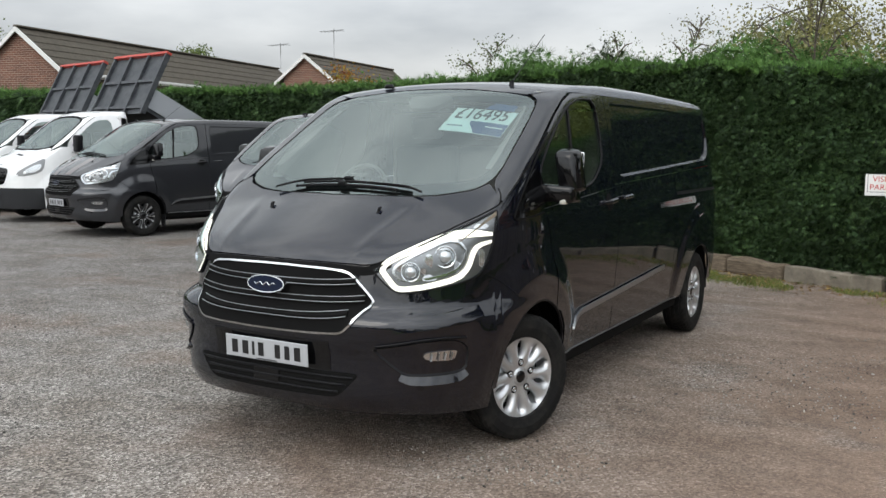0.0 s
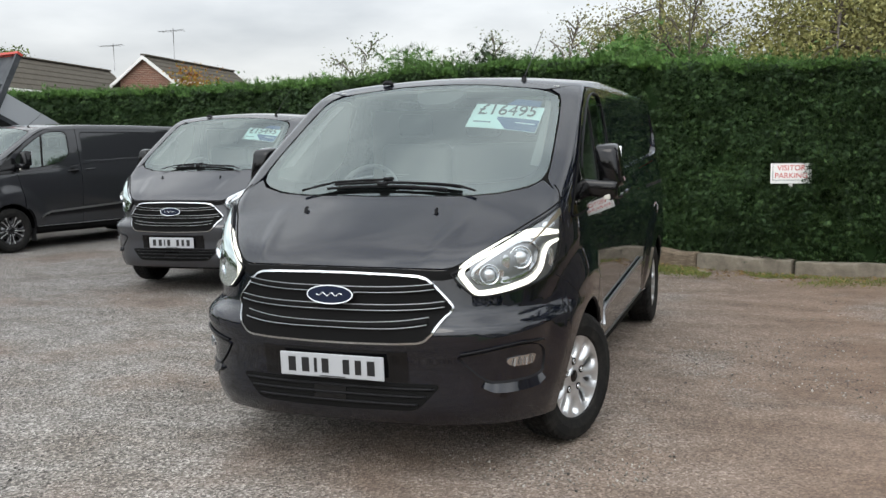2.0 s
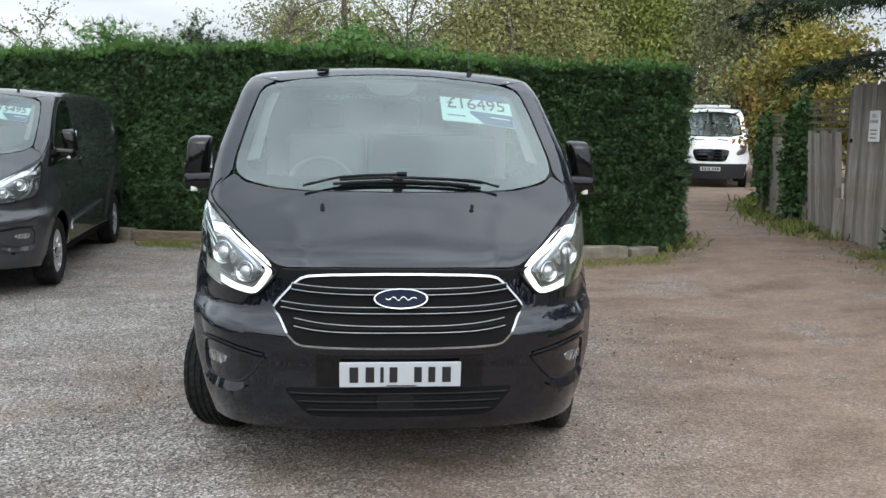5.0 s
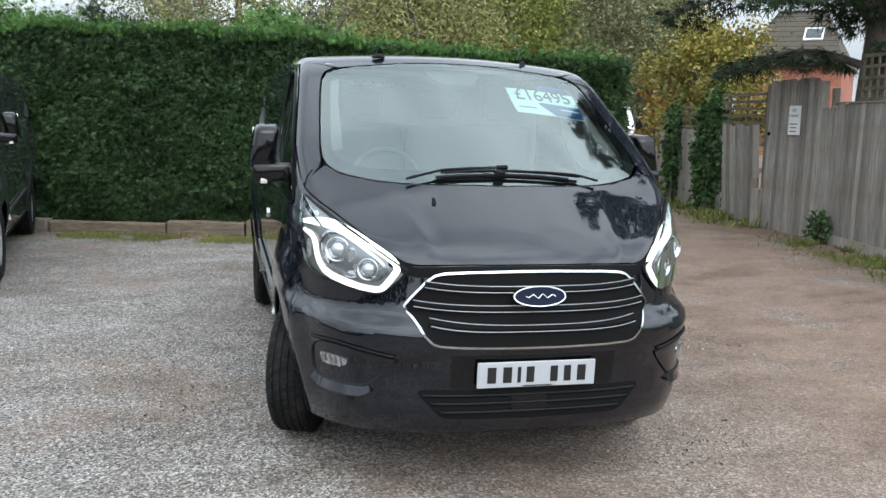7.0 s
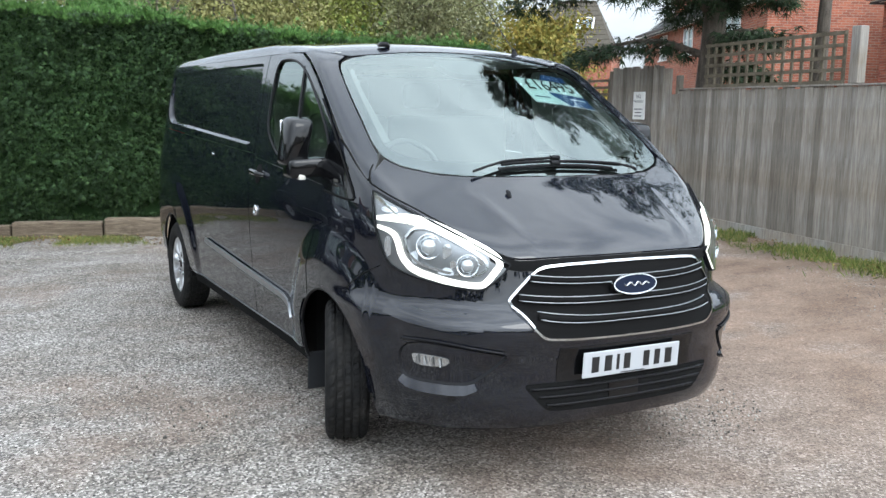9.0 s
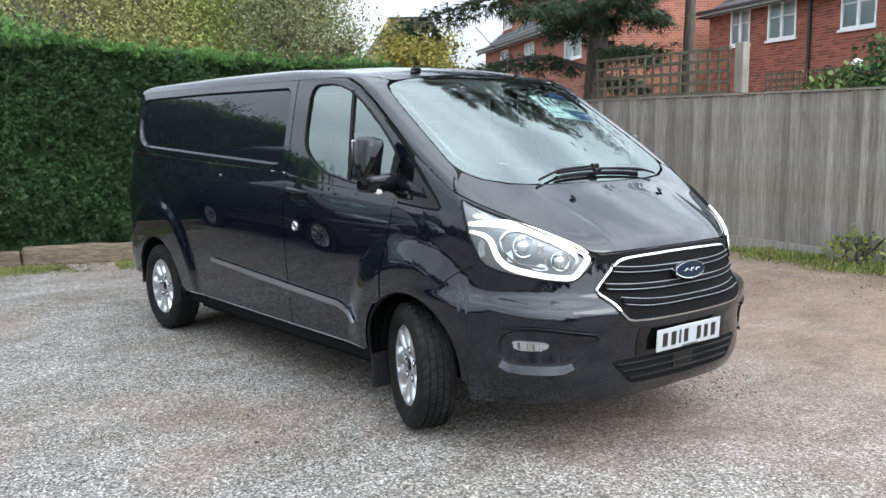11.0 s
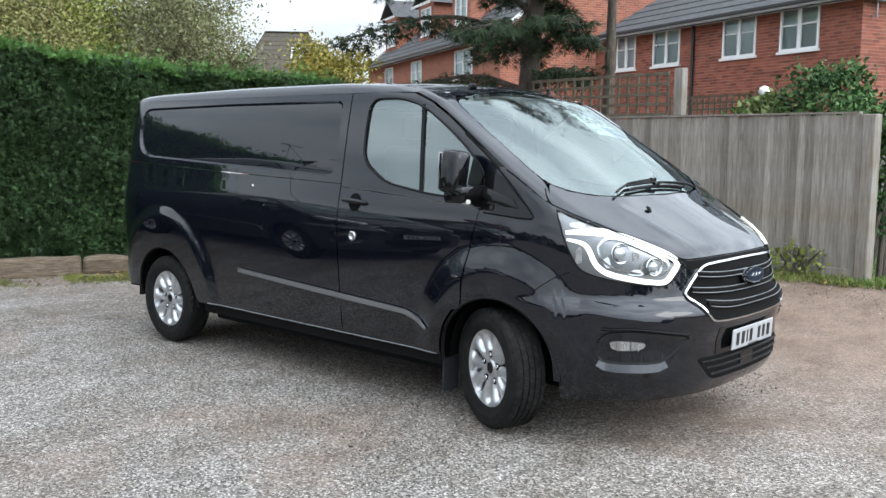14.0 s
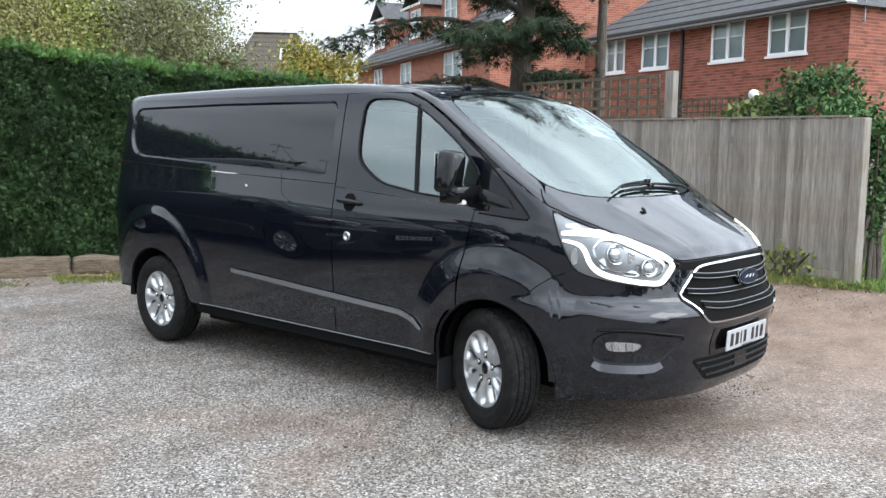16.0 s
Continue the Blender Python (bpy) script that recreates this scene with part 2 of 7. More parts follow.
def outline(points, n=96, rounds=2, closed=True, cut=None):
    """Points resampled evenly with softened corners."""
    p = np.asarray(points, float)
    for _ in range(rounds):
        q = np.roll(p, -1, 0) if closed else p[1:]
        a = p if closed else p[:-1]
        f = np.full((len(a), 1), 0.22)
        if cut:
            f = np.minimum(f, cut / (np.linalg.norm(q - a, axis=1)[:, None] + 1e-9))
            cut = cut * 0.4
        new_p = np.stack([a * (1 - f) + q * f, a * f + q * (1 - f)], 1).reshape(-1, p.shape[1])
        p = new_p if closed else np.concatenate([p[:1], new_p, p[-1:]])
    if closed:
        p = np.concatenate([p, p[:1]])
    d = np.concatenate([[0], np.cumsum(np.linalg.norm(np.diff(p, axis=0), axis=1))])
    s = np.linspace(0, d[-1], n, endpoint=not closed)
    return np.stack([np.interp(s, d, p[:, k]) for k in range(p.shape[1])], 1)


def inset(o, d):
    """A closed outline moved inwards by d (a number, or one per point)."""
    t = np.roll(o, -1, 0) - np.roll(o, 1, 0)
    t /= np.linalg.norm(t, axis=1)[:, None] + 1e-9
    nrm = np.stack([-t[:, 1], t[:, 0]], 1)
    area = np.sum(o[:, 0] * np.roll(o[:, 1], -1) - np.roll(o[:, 0], -1) * o[:, 1])
    return o + nrm * (np.sign(area) * (d if np.isscalar(d) else d[:, None]))


def inset_lamp(o, d):
    """The same for outlines in degrees and metres round the nose."""
    k = np.array([0.0205, 1.0])
    return inset(o * k, d) / k


def ring_pair(inner, outer):
    """Matching points on two closed outlines, along rays from the middle of the inner one."""
    c = (inner.max(0) + inner.min(0)) / 2
    dirs = np.concatenate([inner - c, outer - c])
    th = np.unique(np.round(np.arctan2(dirs[:, 1], dirs[:, 0]), 5))

    def meet(poly, t):
        d = np.array([math.cos(t), math.sin(t)])
        best = 0.0
        for p, q in zip(poly, np.roll(poly, -1, 0)):
            e = q - p
            den = d[0] * e[1] - d[1] * e[0]
            if abs(den) > 1e-12:
                r = p - c
                k = (r[0] * e[1] - r[1] * e[0]) / den
                u = (r[0] * d[1] - r[1] * d[0]) / den
                if k > 0 and -1e-9 <= u <= 1 + 1e-9:
                    best = max(best, k)
        return c + d * best
    return np.array([meet(outer, t) for t in th]), np.array([meet(inner, t) for t in th])


class Shell:
    def __init__(self, top, crown, width, nose, y0=0.1, p=2.5, q=2.5, rear=4.15, rear0=3.58, soft=0.055, arches=(0.0, 3.33), ridge=0.008, brow=0.0, square=0.0):
        self.brow, self.square = brow, square
        self.top = table(top, -1.4, 5.0, 0.2)
        self.crown = table(crown, -1.4, 5.0, 0.4)
        self.width = table(width, 0.0, 2.8, 0.22)
        self.nose = table(nose, 0.0, 2.8, 0.09)
        self.y0, self.p, self.q, self.rear, self.rear0, self.soft, self.arches, self.ridge = y0, p, q, rear, rear0, soft, arches, ridge

    def G(self, P):
        ax, y, z = np.abs(P[..., 0]), P[..., 1], P[..., 2]
        brow = self.brow * np.clip((ax - 0.46) / 0.32, 0, 1) * np.clip((0.79 - z) / 0.07, 0, 1) * np.clip((z - 0.40) / 0.1, 0, 1)
        t = np.maximum((self.y0 - y) / (self.y0 - self.nose(z) + brow), 0)
        s = np.maximum((y - self.rear0) / (self.rear - 0.03 * z - self.rear0), 0)
        w = self.width(z)
        for a in self.arches:
            d = np.hypot(y - a, (z - 0.34) * 0.92)
            r1, r0, amp = (0.645, 0.50, 0.040) if a == 0.0 else (0.685, 0.60, 0.030)
            k = np.clip((r1 - d) / (r1 - r0), 0, 1)
            w = w + amp * (k * k * (3 - 2 * k) * 0.35 + k * 0.65) * np.clip((z - 0.2) / 0.35, 0, 1)
        X = ax / w + 1e-9
        k = np.clip((0.80 - z) / 0.075, 0, 1)
        p = self.p + self.square * k * k * (3 - 2 * k)
        side = w * np.where(y < self.rear0, (X ** p + t ** p) ** (1 / p) - 1, (X ** 5 + s ** 5) ** 0.2 - 1)
        xr = 0.452 + (y + 0.75) * 0.21
        rid = self.ridge * np.exp(-((ax - xr) / 0.04) ** 2) * np.clip((-0.42 - y) / 0.25, 0, 1)
        up = z - (self.top(y) - self.crown(y) * ax * ax + rid)
        h = np.maximum(self.soft - np.abs(side - up), 0)
        return np.maximum(side, up) + h * h / (4 * self.soft)

    def cast(self, O, D):
        lo, hi = np.zeros(O.shape[:-1]), np.full(O.shape[:-1], 3.0)
        for _ in range(34):
            mid = (lo + hi) / 2
            inside = self.G(O + mid[..., None] * D) < 0
            lo, hi = np.where(inside, mid, lo), np.where(inside, hi, mid)
        return O + lo[..., None] * D

    def normal(self, P):
        e = 2e-3
        g = np.stack([self.G(P + e * v) - self.G(P - e * v) for v in np.eye(3)], -1)
        return g / (np.linalg.norm(g, axis=-1)[..., None] + 1e-12)

    def at(self, dom, u, v, off=0.0):
        """Points on the shell: S side (y, z), T top (x, y), F front (x, z), P round the nose, B round the tail (angle, z), R round the roof (y, angle)."""
        u, v = np.broadcast_arrays(np.asarray(u, float), np.asarray(v, float))
        o, l = np.zeros_like(u), np.ones_like(u)
        if dom == "S":
            O, D = (o, u, v), (l, o, o)
        elif dom == "T":
            O, D = (u, v, o + 0.9), (o, o, l)
        elif dom == "F":
            O, D = (u, o + 0.35, v), (o, -l, o)
        elif dom == "P":
            O, D = (o, o + 0.35, v), (np.sin(np.radians(u)), -np.cos(np.radians(u)), o)
        elif dom == "B":
            O, D = (o, o + self.rear - 0.52, v), (np.sin(np.radians(u)), np.cos(np.radians(u)), o)
        else:
            O, D = (o, u, o + 1.2), (np.sin(np.radians(v)), o, np.cos(np.radians(v)))
        P = self.cast(np.stack(O, -1), np.stack(D, -1))
        return P + off * self.normal(P) if off else P

    def snap(self, P, off=0.0):
        P = np.asarray(P, float)
        O = np.stack([P[..., 0] * 0, np.clip(P[..., 1], 0.3, self.rear - 0.45), np.clip(P[..., 2], 0.3, 1.2)], -1)
        D = P - O
        D /= np.linalg.norm(D, axis=-1)[..., None]
        Q = self.cast(O, D)
        return Q + off * self.normal(Q) if off else Q


def sheet(shell, G, depth=0.014, wrap=False, cap=False):
    """Verts and faces of a grid of surface points, with its edges turned inwards."""
    n, m = G.shape[:2]
    V = G.reshape(-1, 3)
    idx = np.arange(n * m).reshape(n, m)
    cols = m if wrap else m - 1
    F = [(idx[i, j], idx[i + 1, j], idx[i + 1, (j + 1) % m], idx[i, (j + 1) % m]) for i in range(n - 1) for j in range(cols)]
    if cap:
        F.append(tuple(idx[-1][::-1]))
    a, b, c = V[F[0][0]], V[F[0][1]], V[F[0][2]]
    mid = len(F) // 2
    a, b, c = (V[k] for k in F[mid][:3])
    if np.dot(np.cross(b - a, c - a), shell.normal(a[None])[0]) < 0:
        F = [f[::-1] for f in F]
    if depth:
        loops = [idx[0]] + ([] if cap else [idx[-1]]) if wrap else [np.concatenate([idx[0], idx[1:, -1], idx[-1, -2::-1], idx[-2:0:-1, 0]])]
        k = len(V)
        parts = [V]
        for lp in loops:
            P = V[lp]
            parts += [P, P - depth * shell.normal(P)]
            L = len(lp)
            F += [(k + i, k + (i + 1) % L, k + L + (i + 1) % L, k + L + i) for i in range(L)]
            k += 2 * L
        V = np.concatenate(parts)
    return V, F


def quad(shell, dom, left, right, bottom, top, n, m, off=0.0, depth=0.014):
    """A panel between four edges, each a function of the other coordinate."""
    a, b = np.meshgrid(np.linspace(0, 1, n), np.linspace(0, 1, m), indexing="ij")
    u, v = left(b * 0 + 0.7) * (1 - a) + right(b * 0 + 0.7) * a, b
    v = bottom(u) * (1 - b) + top(u) * b
    for _ in range(12):
        u = left(v) * (1 - a) + right(v) * a
        v = bottom(u) * (1 - b) + top(u) * b
    return sheet(shell, shell.at(dom, u, v, off), depth)


def disc(shell, dom, o, off=0.0, depth=0.01, rings=(1.0, 0.93, 0.75, 0.55, 0.35, 0.15)):
    c = (o.max(0) + o.min(0)) / 2
    g = np.stack([c + (o - c) * r for r in rings])
    return sheet(shell, shell.at(dom, g[..., 0], g[..., 1], off), depth, wrap=True, cap=True)


def band(shell, dom, a, b, n=4, off=0.0, off_b=None, depth=0.01):
    """A strip between two closed outlines."""
    t = np.linspace(0, 1, n)[:, None, None]
    g = a * (1 - t) + b * t
    P = shell.at(dom, g[..., 0], g[..., 1])
    o = off * (1 - t) + (off if off_b is None else off_b) * t
    return sheet(shell, P + o * shell.normal(P), depth, wrap=True)


def bead(shell, dom, pts, r, off=0.0, n=60, seg=8, rounds=2, closed=False):
    """A thin round bead laid along a line on the shell."""
    o = outline(pts, n, rounds, closed)
    P = shell.at(dom, o[:, 0], o[:, 1], off)
    if closed:
        P = np.concatenate([P, P[:1]])
    return tube(P, r, seg)


def flip(vf):
    V, F = vf
    return V * np.array([-1.0, 1, 1]), [f[::-1] for f in F]


CUSTOM = Shell(
    top=[(-1.2, 0.75), (-0.98, 0.985), (-0.9, 1.058), (-0.8, 1.122), (-0.565, 1.245), (-0.45, 1.3), (0.0, 1.585), (0.55, 1.898), (0.7, 1.95), (0.95, 1.975), (1.4, 1.988), (2.5, 1.992), (3.6, 1.978), (4.0, 1.96), (4.2, 1.93)],
    crown=[(-1.0, 0.19), (-0.6, 0.165), (-0.3, 0.125), (0.0, 0.125), (0.6, 0.085), (1.5, 0.05), (4.2, 0.06)],
    width=[(0.0, 0.88), (0.22, 0.912), (0.35, 0.934), (0.6, 0.957), (0.9, 0.98), (1.08, 0.984), (1.14, 0.979), (1.3, 0.947), (1.5, 0.915), (1.7, 0.88), (1.85, 0.85), (2.0, 0.8), (2.4, 0.6)],
    nose=[(0.0, -0.80), (0.24, -0.92), (0.30, -0.975), (0.36, -1.006), (0.42, -1.01), (0.47, -1.005), (0.56, -1.005), (0.62, -1.024), (0.69, -1.034), (0.76, -1.022), (0.83, -1.0), (0.9, -0.985), (1.0, -0.97), (1.3, -0.85), (2.0, -0.6)],
    ridge=0.007, brow=0.0, square=0.75,
)
lin = lambda *pts: (lambda v, p=np.asarray(pts, float): np.interp(v, p[:, 0], p[:, 1]))
const = lambda c: (lambda v: np.asarray(v) * 0 + c)


def wheel(m, parent, style="silver", radius=0.338):
    """A wheel whose outer face looks along +x, with tyre and rim."""
    w = new("wheel", None)
    w.empty_display_size = 0.1
    w.parent = parent
    w.matrix_basis = m
    R = radius
    NT = 200 if style == "silver" else 90
    prof = [(R - 0.125, 0.075), (R - 0.115, 0.092), (R - 0.07, 0.104), (R - 0.03, 0.1), (R - 0.008, 0.088), (R, 0.074)]
    for g in (0.055, 0.018, -0.018, -0.055):
        prof += [(R, g + 0.006), (R - 0.009, g + 0.004), (R - 0.009, g - 0.004), (R, g - 0.006)]
    prof += [(R, -0.074), (R - 0.008, -0.088), (R - 0.03, -0.1), (R - 0.07, -0.104), (R - 0.12, -0.09)]
    V, F = lathe(prof, NT)
    V = V.reshape(len(prof), NT, 3)
    for i, (pr, px) in enumerate(prof):
        if pr > R - 0.009:
            cut = (np.arange(NT) + int(abs(px) * 70)) % 5 < 2
            V[i, cut, 1:] *= (R - 0.004) / R
    mesh_object("tyre", V.reshape(-1, 3), F, M_RUBBER, w, "worn black rubber tyre", False)
    alloy = M_ALLOY if style == "silver" else M_ALLOYDARK
    r0 = R - 0.12
    rim = lathe([(r0 - 0.02, -0.09), (r0 - 0.012, 0.05), (r0 - 0.004, 0.078), (r0 + 0.006, 0.086), (r0 + 0.01, 0.08), (r0 + 0.01, 0.06)], 64)
    spokes = []
    count = 10
    full = math.pi / count
    for i in range(count):
        a0 = 2 * np.pi * i / count + (0.035 if i % 2 else -0.035)
        lean = 1 if i % 2 else -1
        rows = []
        for f, wide, xo, crest in ((0.14, 1.0, 0.057, 0.0), (0.3, 1.0, 0.06, 0.001), (0.43, 1.0, 0.062, 0.004), (0.49, 0.86, 0.063, 0.007), (0.57, 0.66, 0.064, 0.009), (0.68, 0.6, 0.066, 0.01), (0.79, 0.62, 0.068, 0.009), (0.86, 0.72, 0.07, 0.007), (0.91, 0.88, 0.073, 0.004), (0.94, 1.0, 0.076, 0.002), (0.985, 1.0, 0.08, 0.0)):
            rr = f * r0
            back = 0.034 if wide < 0.99 else 0.001
            for k, dx in ((-1.0, -back), (-0.9, -0.002), (-0.3, crest * 0.5), (0.12 * lean, crest), (0.3, crest * 0.5), (0.9, -0.002), (1.0, -back)):
                th = a0 + k * full * wide - (0.035 * lean * (abs(k) if wide > 0.99 else 0.0))
                rows.append((xo + dx, rr * math.cos(th), rr * math.sin(th)))
        spokes.append((np.array(rows), [(r * 7 + k, r * 7 + k + 1, (r + 1) * 7 + k + 1, (r + 1) * 7 + k) for r in range(10) for k in range(6)]))
    mesh_object("rim", *joined(rim, *spokes), alloy, w, "silver alloy rim with ten spokes" if style == "silver" else "dark alloy rim with ten spokes")
    if style != "silver":
        faces = []
        for i in range(count):
            a0 = 2 * np.pi * i / count + (0.1 if i % 2 else -0.1)
            c, sn = math.cos(a0), math.sin(a0)
            pts = [(xo, rr * c - k * sn, rr * sn + k * c) for rr, hw, xo in ((0.06, 0.006, 0.066), (0.13, 0.008, 0.07), (r0 - 0.004, 0.014, 0.08)) for k in (-hw, hw)]
            faces.append((np.array(pts), [(0, 1, 3, 2), (2, 3, 5, 4)]))
        mesh_object("spoke_face", *joined(*faces), M_ALLOY, w, "machined bright spoke faces")
    mesh_object("hub_ring", *lathe([(0.05, 0.05), (0.048, 0.063), (0.03, 0.064)], 32), alloy, w)
    mesh_object("hub_cap", *lathe([(0.034, 0.05), (0.033, 0.064), (0.026, 0.069), (0.0005, 0.071)], 24), M_GLOSSBLACK, w, "small dark hub cap")
    for i in range(5):
        a0 = 2 * np.pi * i / 5
        V, F = lathe([(0.013, 0.04), (0.013, 0.0675), (0.010, 0.069), (0.009, 0.062), (0.0005, 0.065)], 10)
        at = np.array([0, 0.078 * math.cos(a0 + 0.31), 0.078 * math.sin(a0 + 0.31)])
        mesh_object("nut_pocket", *(lambda q: (q[0] + at, q[1]))(lathe([(0.02, 0.05), (0.02, 0.0635), (0.017, 0.0645), (0.0145, 0.0625), (0.0005, 0.0625)], 14)), M_DARK, w)
        mesh_object("wheel_nut", V + at, F, M_LAMPFACET, w)
    mesh_object("brake_disc", *lathe([(0.15, 0.0), (0.15, 0.02), (0.05, 0.025), (0.0005, 0.025)], 32), M_LAMPGREY, w, "dull steel brake disc")
    mesh_object("wheel_back", *lathe([(r0 - 0.012, -0.02), (0.0005, -0.02)], 32), M_DARK, w)
    return w


def plate_bars(parent, m, w=0.52, h=0.111, glyphs=(0.055, 0.055, 0.022, 0.05, 0.0, 0.048, 0.045, 0.055)):
    """A number plate whose characters are plain dark bars."""
    p = part("number_plate", box(-w / 2, w / 2, -0.004, 0.004, -h / 2, h / 2, 0.003, 1), M_PLATE, parent, "white number plate with dark bars")
    p.matrix_basis = m
    gap = 0.013
    x = -(sum(g if g else 0.03 for g in glyphs) + gap * (len(glyphs) - 1)) / 2
    for g in glyphs:
        if g:
            b = part("plate_bar", box(x + g * 0.16, x + g * 0.84, -0.0055, -0.0035, -0.034, 0.034), M_INK, p)
        x += (g if g else 0.03) + gap
    part("plate_bar", box(-0.06, 0.07, -0.0052, -0.0035, -0.051, -0.0465), M_ROUGHPLASTIC, p)
    return p


def custom_van(m, label, paint_mat, steer=0.0, lamps_on=False, wheel_style="silver", price="16495", sign_side=1, lock=False, stripes=False, trim_mat=None):
    s = CUSTOM
    van = thing("van", m, label, "van", "panel vans in the yard")
    put = lambda name, vf, mt, lab="", parent=van: mesh_object(name, *vf, mt, parent, lab)

    # nose: bumper shell, wings
    arch_z = lambda y, a=0.0, R=0.405: 0.34 + np.sqrt(np.maximum(R * R - (y - a) ** 2, 0))
    phi_s = const(49.6)
    z_top = lin((0, 1.0), (12, 0.999), (17, 0.995), (21.5, 0.99), (23.4, 0.996), (25, 1.01), (28, 1.042), (32, 1.083), (36, 1.12), (42, 1.17), (48, 1.216), (54.5, 1.27), (60, 1.338), (64.6, 1.398), (69.8, 1.452), (80, 1.47))
    bump_bot = lin((0, 0.29), (25, 0.283), (40, 0.262), (50, 0.245))
    bumper = quad(s, "P", lambda v: -phi_s(v), phi_s, lambda u: bump_bot(np.abs(u)), lambda u: z_top(np.abs(u)), 130, 46)
    put("front_bumper", bumper, paint_mat)
    seam_y = lin((0.66, 0.235), (0.8, 0.222), (0.9, 0.205), (1.1, 0.16), (1.305, 0.112), (1.475, 0.03), (1.6, -0.02))
    seam_phi = lambda z: np.degrees(np.arctan2(0.975, 0.35 - (seam_y(z) - 0.004)))
    wing = quad(s, "P", lambda v: phi_s(v) + 0.02, seam_phi, lambda u: np.where(u < 50.75, 0.245, arch_z(0.35 - 0.985 / np.tan(np.radians(u)))), z_top, 70, 40)
    put("wing", wing, paint_mat)
    put("wing", flip(wing), paint_mat)
    joint = bead(s, "P", [(49.3, 0.925), (53, 0.89), (57, 0.835), (60, 0.775)], 0.0035, -0.0015, 30, 5, 1)
    put("bumper_joint", joint, M_DARK)
    put("bumper_joint", flip(joint), M_DARK)
    ph = np.linspace(22.5, 54.0, 40)
    shut = tube(np.concatenate([s.at("P", ph, z_top(ph) + 0.002, -0.001), s.at("P", np.array([54.9, 55.6, 55.9]), np.array([1.288, 1.318, 1.345]), -0.001)]), 0.0045, 6)
    put("bonnet_gap", shut, M_DARK, "dark gap along the bonnet edge")
    put("bonnet_gap", flip(shut), M_DARK, "dark gap along the bonnet edge")

    # bonnet
    ws_low = lin((0, -0.464), (0.3, -0.436), (0.45, -0.408), (0.6, -0.362), (0.74, -0.284), (0.80, -0.21), (0.9, -0.285))
    ph = np.linspace(0, 54.5, 110)
    edge = s.at("P", ph, z_top(ph))
    kx = int(np.searchsorted(ph, 24.0))
    hw = lambda y: np.interp(y, edge[kx:, 1], edge[kx:, 0]) - 0.004
    front_y = lambda x: np.interp(np.abs(x), edge[: kx + 1, 0], edge[: kx + 1, 1]) + 0.004
    bonnet = quad(s, "T", lambda v: -hw(v), hw, front_y, lambda u: ws_low(np.abs(u)) - 0.006, 90, 44)
    put("bonnet", bonnet, paint_mat)
    put("bonnet_seal", quad(s, "P", const(-27), const(27), lambda u: z_top(np.abs(u)) - 0.045, lambda u: z_top(np.abs(u)) - 0.002, 60, 4, 0.0025, 0.0), M_DARK, "dark gap below the bonnet edge")
    if stripes:
        for x0 in (-0.3, 0.14):
            put("bonnet_stripe", quad(s, "T", const(x0), const(x0 + 0.16), lin((0, -0.95), (0.5, -0.9)), const(-0.48), 8, 20, 0.002, 0.0), M_STRIPE, "faint dark brown stripe")

    # windscreen
    half = [(0, 0.588), (0.4, 0.578), (0.63, 0.552), (0.732, 0.505), (0.766, 0.3), (0.792, 0.05), (0.807, -0.1), (0.797, -0.2), (0.735, -0.28), (0.595, -0.357), (0.45, -0.403), (0.3, -0.431), (0, -0.459)]
    ws = outline(half + [(-x, y) for x, y in half[-2:0:-1]], 160, 1)
    clear = [(0, 0.548), (0.4, 0.54), (0.6, 0.522), (0.69, 0.485), (0.722, 0.25), (0.748, 0.0), (0.756, -0.1), (0.742, -0.172), (0.69, -0.232), (0.5, -0.303), (0.3, -0.334), (0, -0.352)]
    wo, wi = ring_pair(outline(clear + [(-x, y) for x, y in clear[-2:0:-1]], 90, 1), ws * 0.998)
    put("windscreen_frit", band(s, "T", wo, wi, 4, -0.007, -0.007, 0.0), M_FRIT, "black printed windscreen border")
    screen = put("windscreen", disc(s, "T", ws * 0.998, -0.003, 0.0, (1.0, 0.95, 0.9, 0.82, 0.75, 0.67, 0.6, 0.52, 0.45, 0.37, 0.3, 0.22, 0.15)), M_SCREEN, "pale reflecting windscreen glass")
    screen.visible_shadow = False

    # pillars, roof
    e1 = outline([(0.885, -0.29), (0.812, -0.2), (0.812, -0.1), (0.797, 0.05), (0.771, 0.3), (0.737, 0.505), (0.668, 0.562)], 40, 1, False)
    e2 = outline([(-0.27, 1.285), (-0.1, 1.398), (0.0, 1.455), (0.25, 1.622), (0.45, 1.752), (0.6, 1.835), (0.74, 1.884)], 40, 1, False)
    A, B = s.at("T", e1[:, 0], e1[:, 1]), s.at("S", e2[:, 0], e2[:, 1])
    t = np.linspace(0.02, 0.985, 10)[:, None, None]
    pillar = sheet(s, s.snap(A * (1 - t) + B * t))
    put("front_pillar", pillar, paint_mat)
    put("front_pillar", flip(pillar), paint_mat)
    u_front = lin((0, 0.594), (20, 0.59), (33, 0.572), (44.5, 0.563), (51, 0.745))
    roof = quad(s, "R", lambda v: u_front(np.abs(v)), const(s.rear - 0.07), const(-50.5), const(50.5), 60, 60)
    put("roof", roof, paint_mat)

    # sides
    win = outline([(1.105, 1.85), (1.118, 1.6), (1.10, 1.46), (0.9, 1.342), (0.55, 1.29), (0.2, 1.268), (0.11, 1.31), (0.13, 1.43), (0.3, 1.578), (0.5, 1.712), (0.66, 1.8), (0.85, 1.85)], 140, 3, True, 0.045)
    door_top = lin((0.0, 1.222), (0.12, 1.226), (0.7, 1.262), (1.285, 1.3))
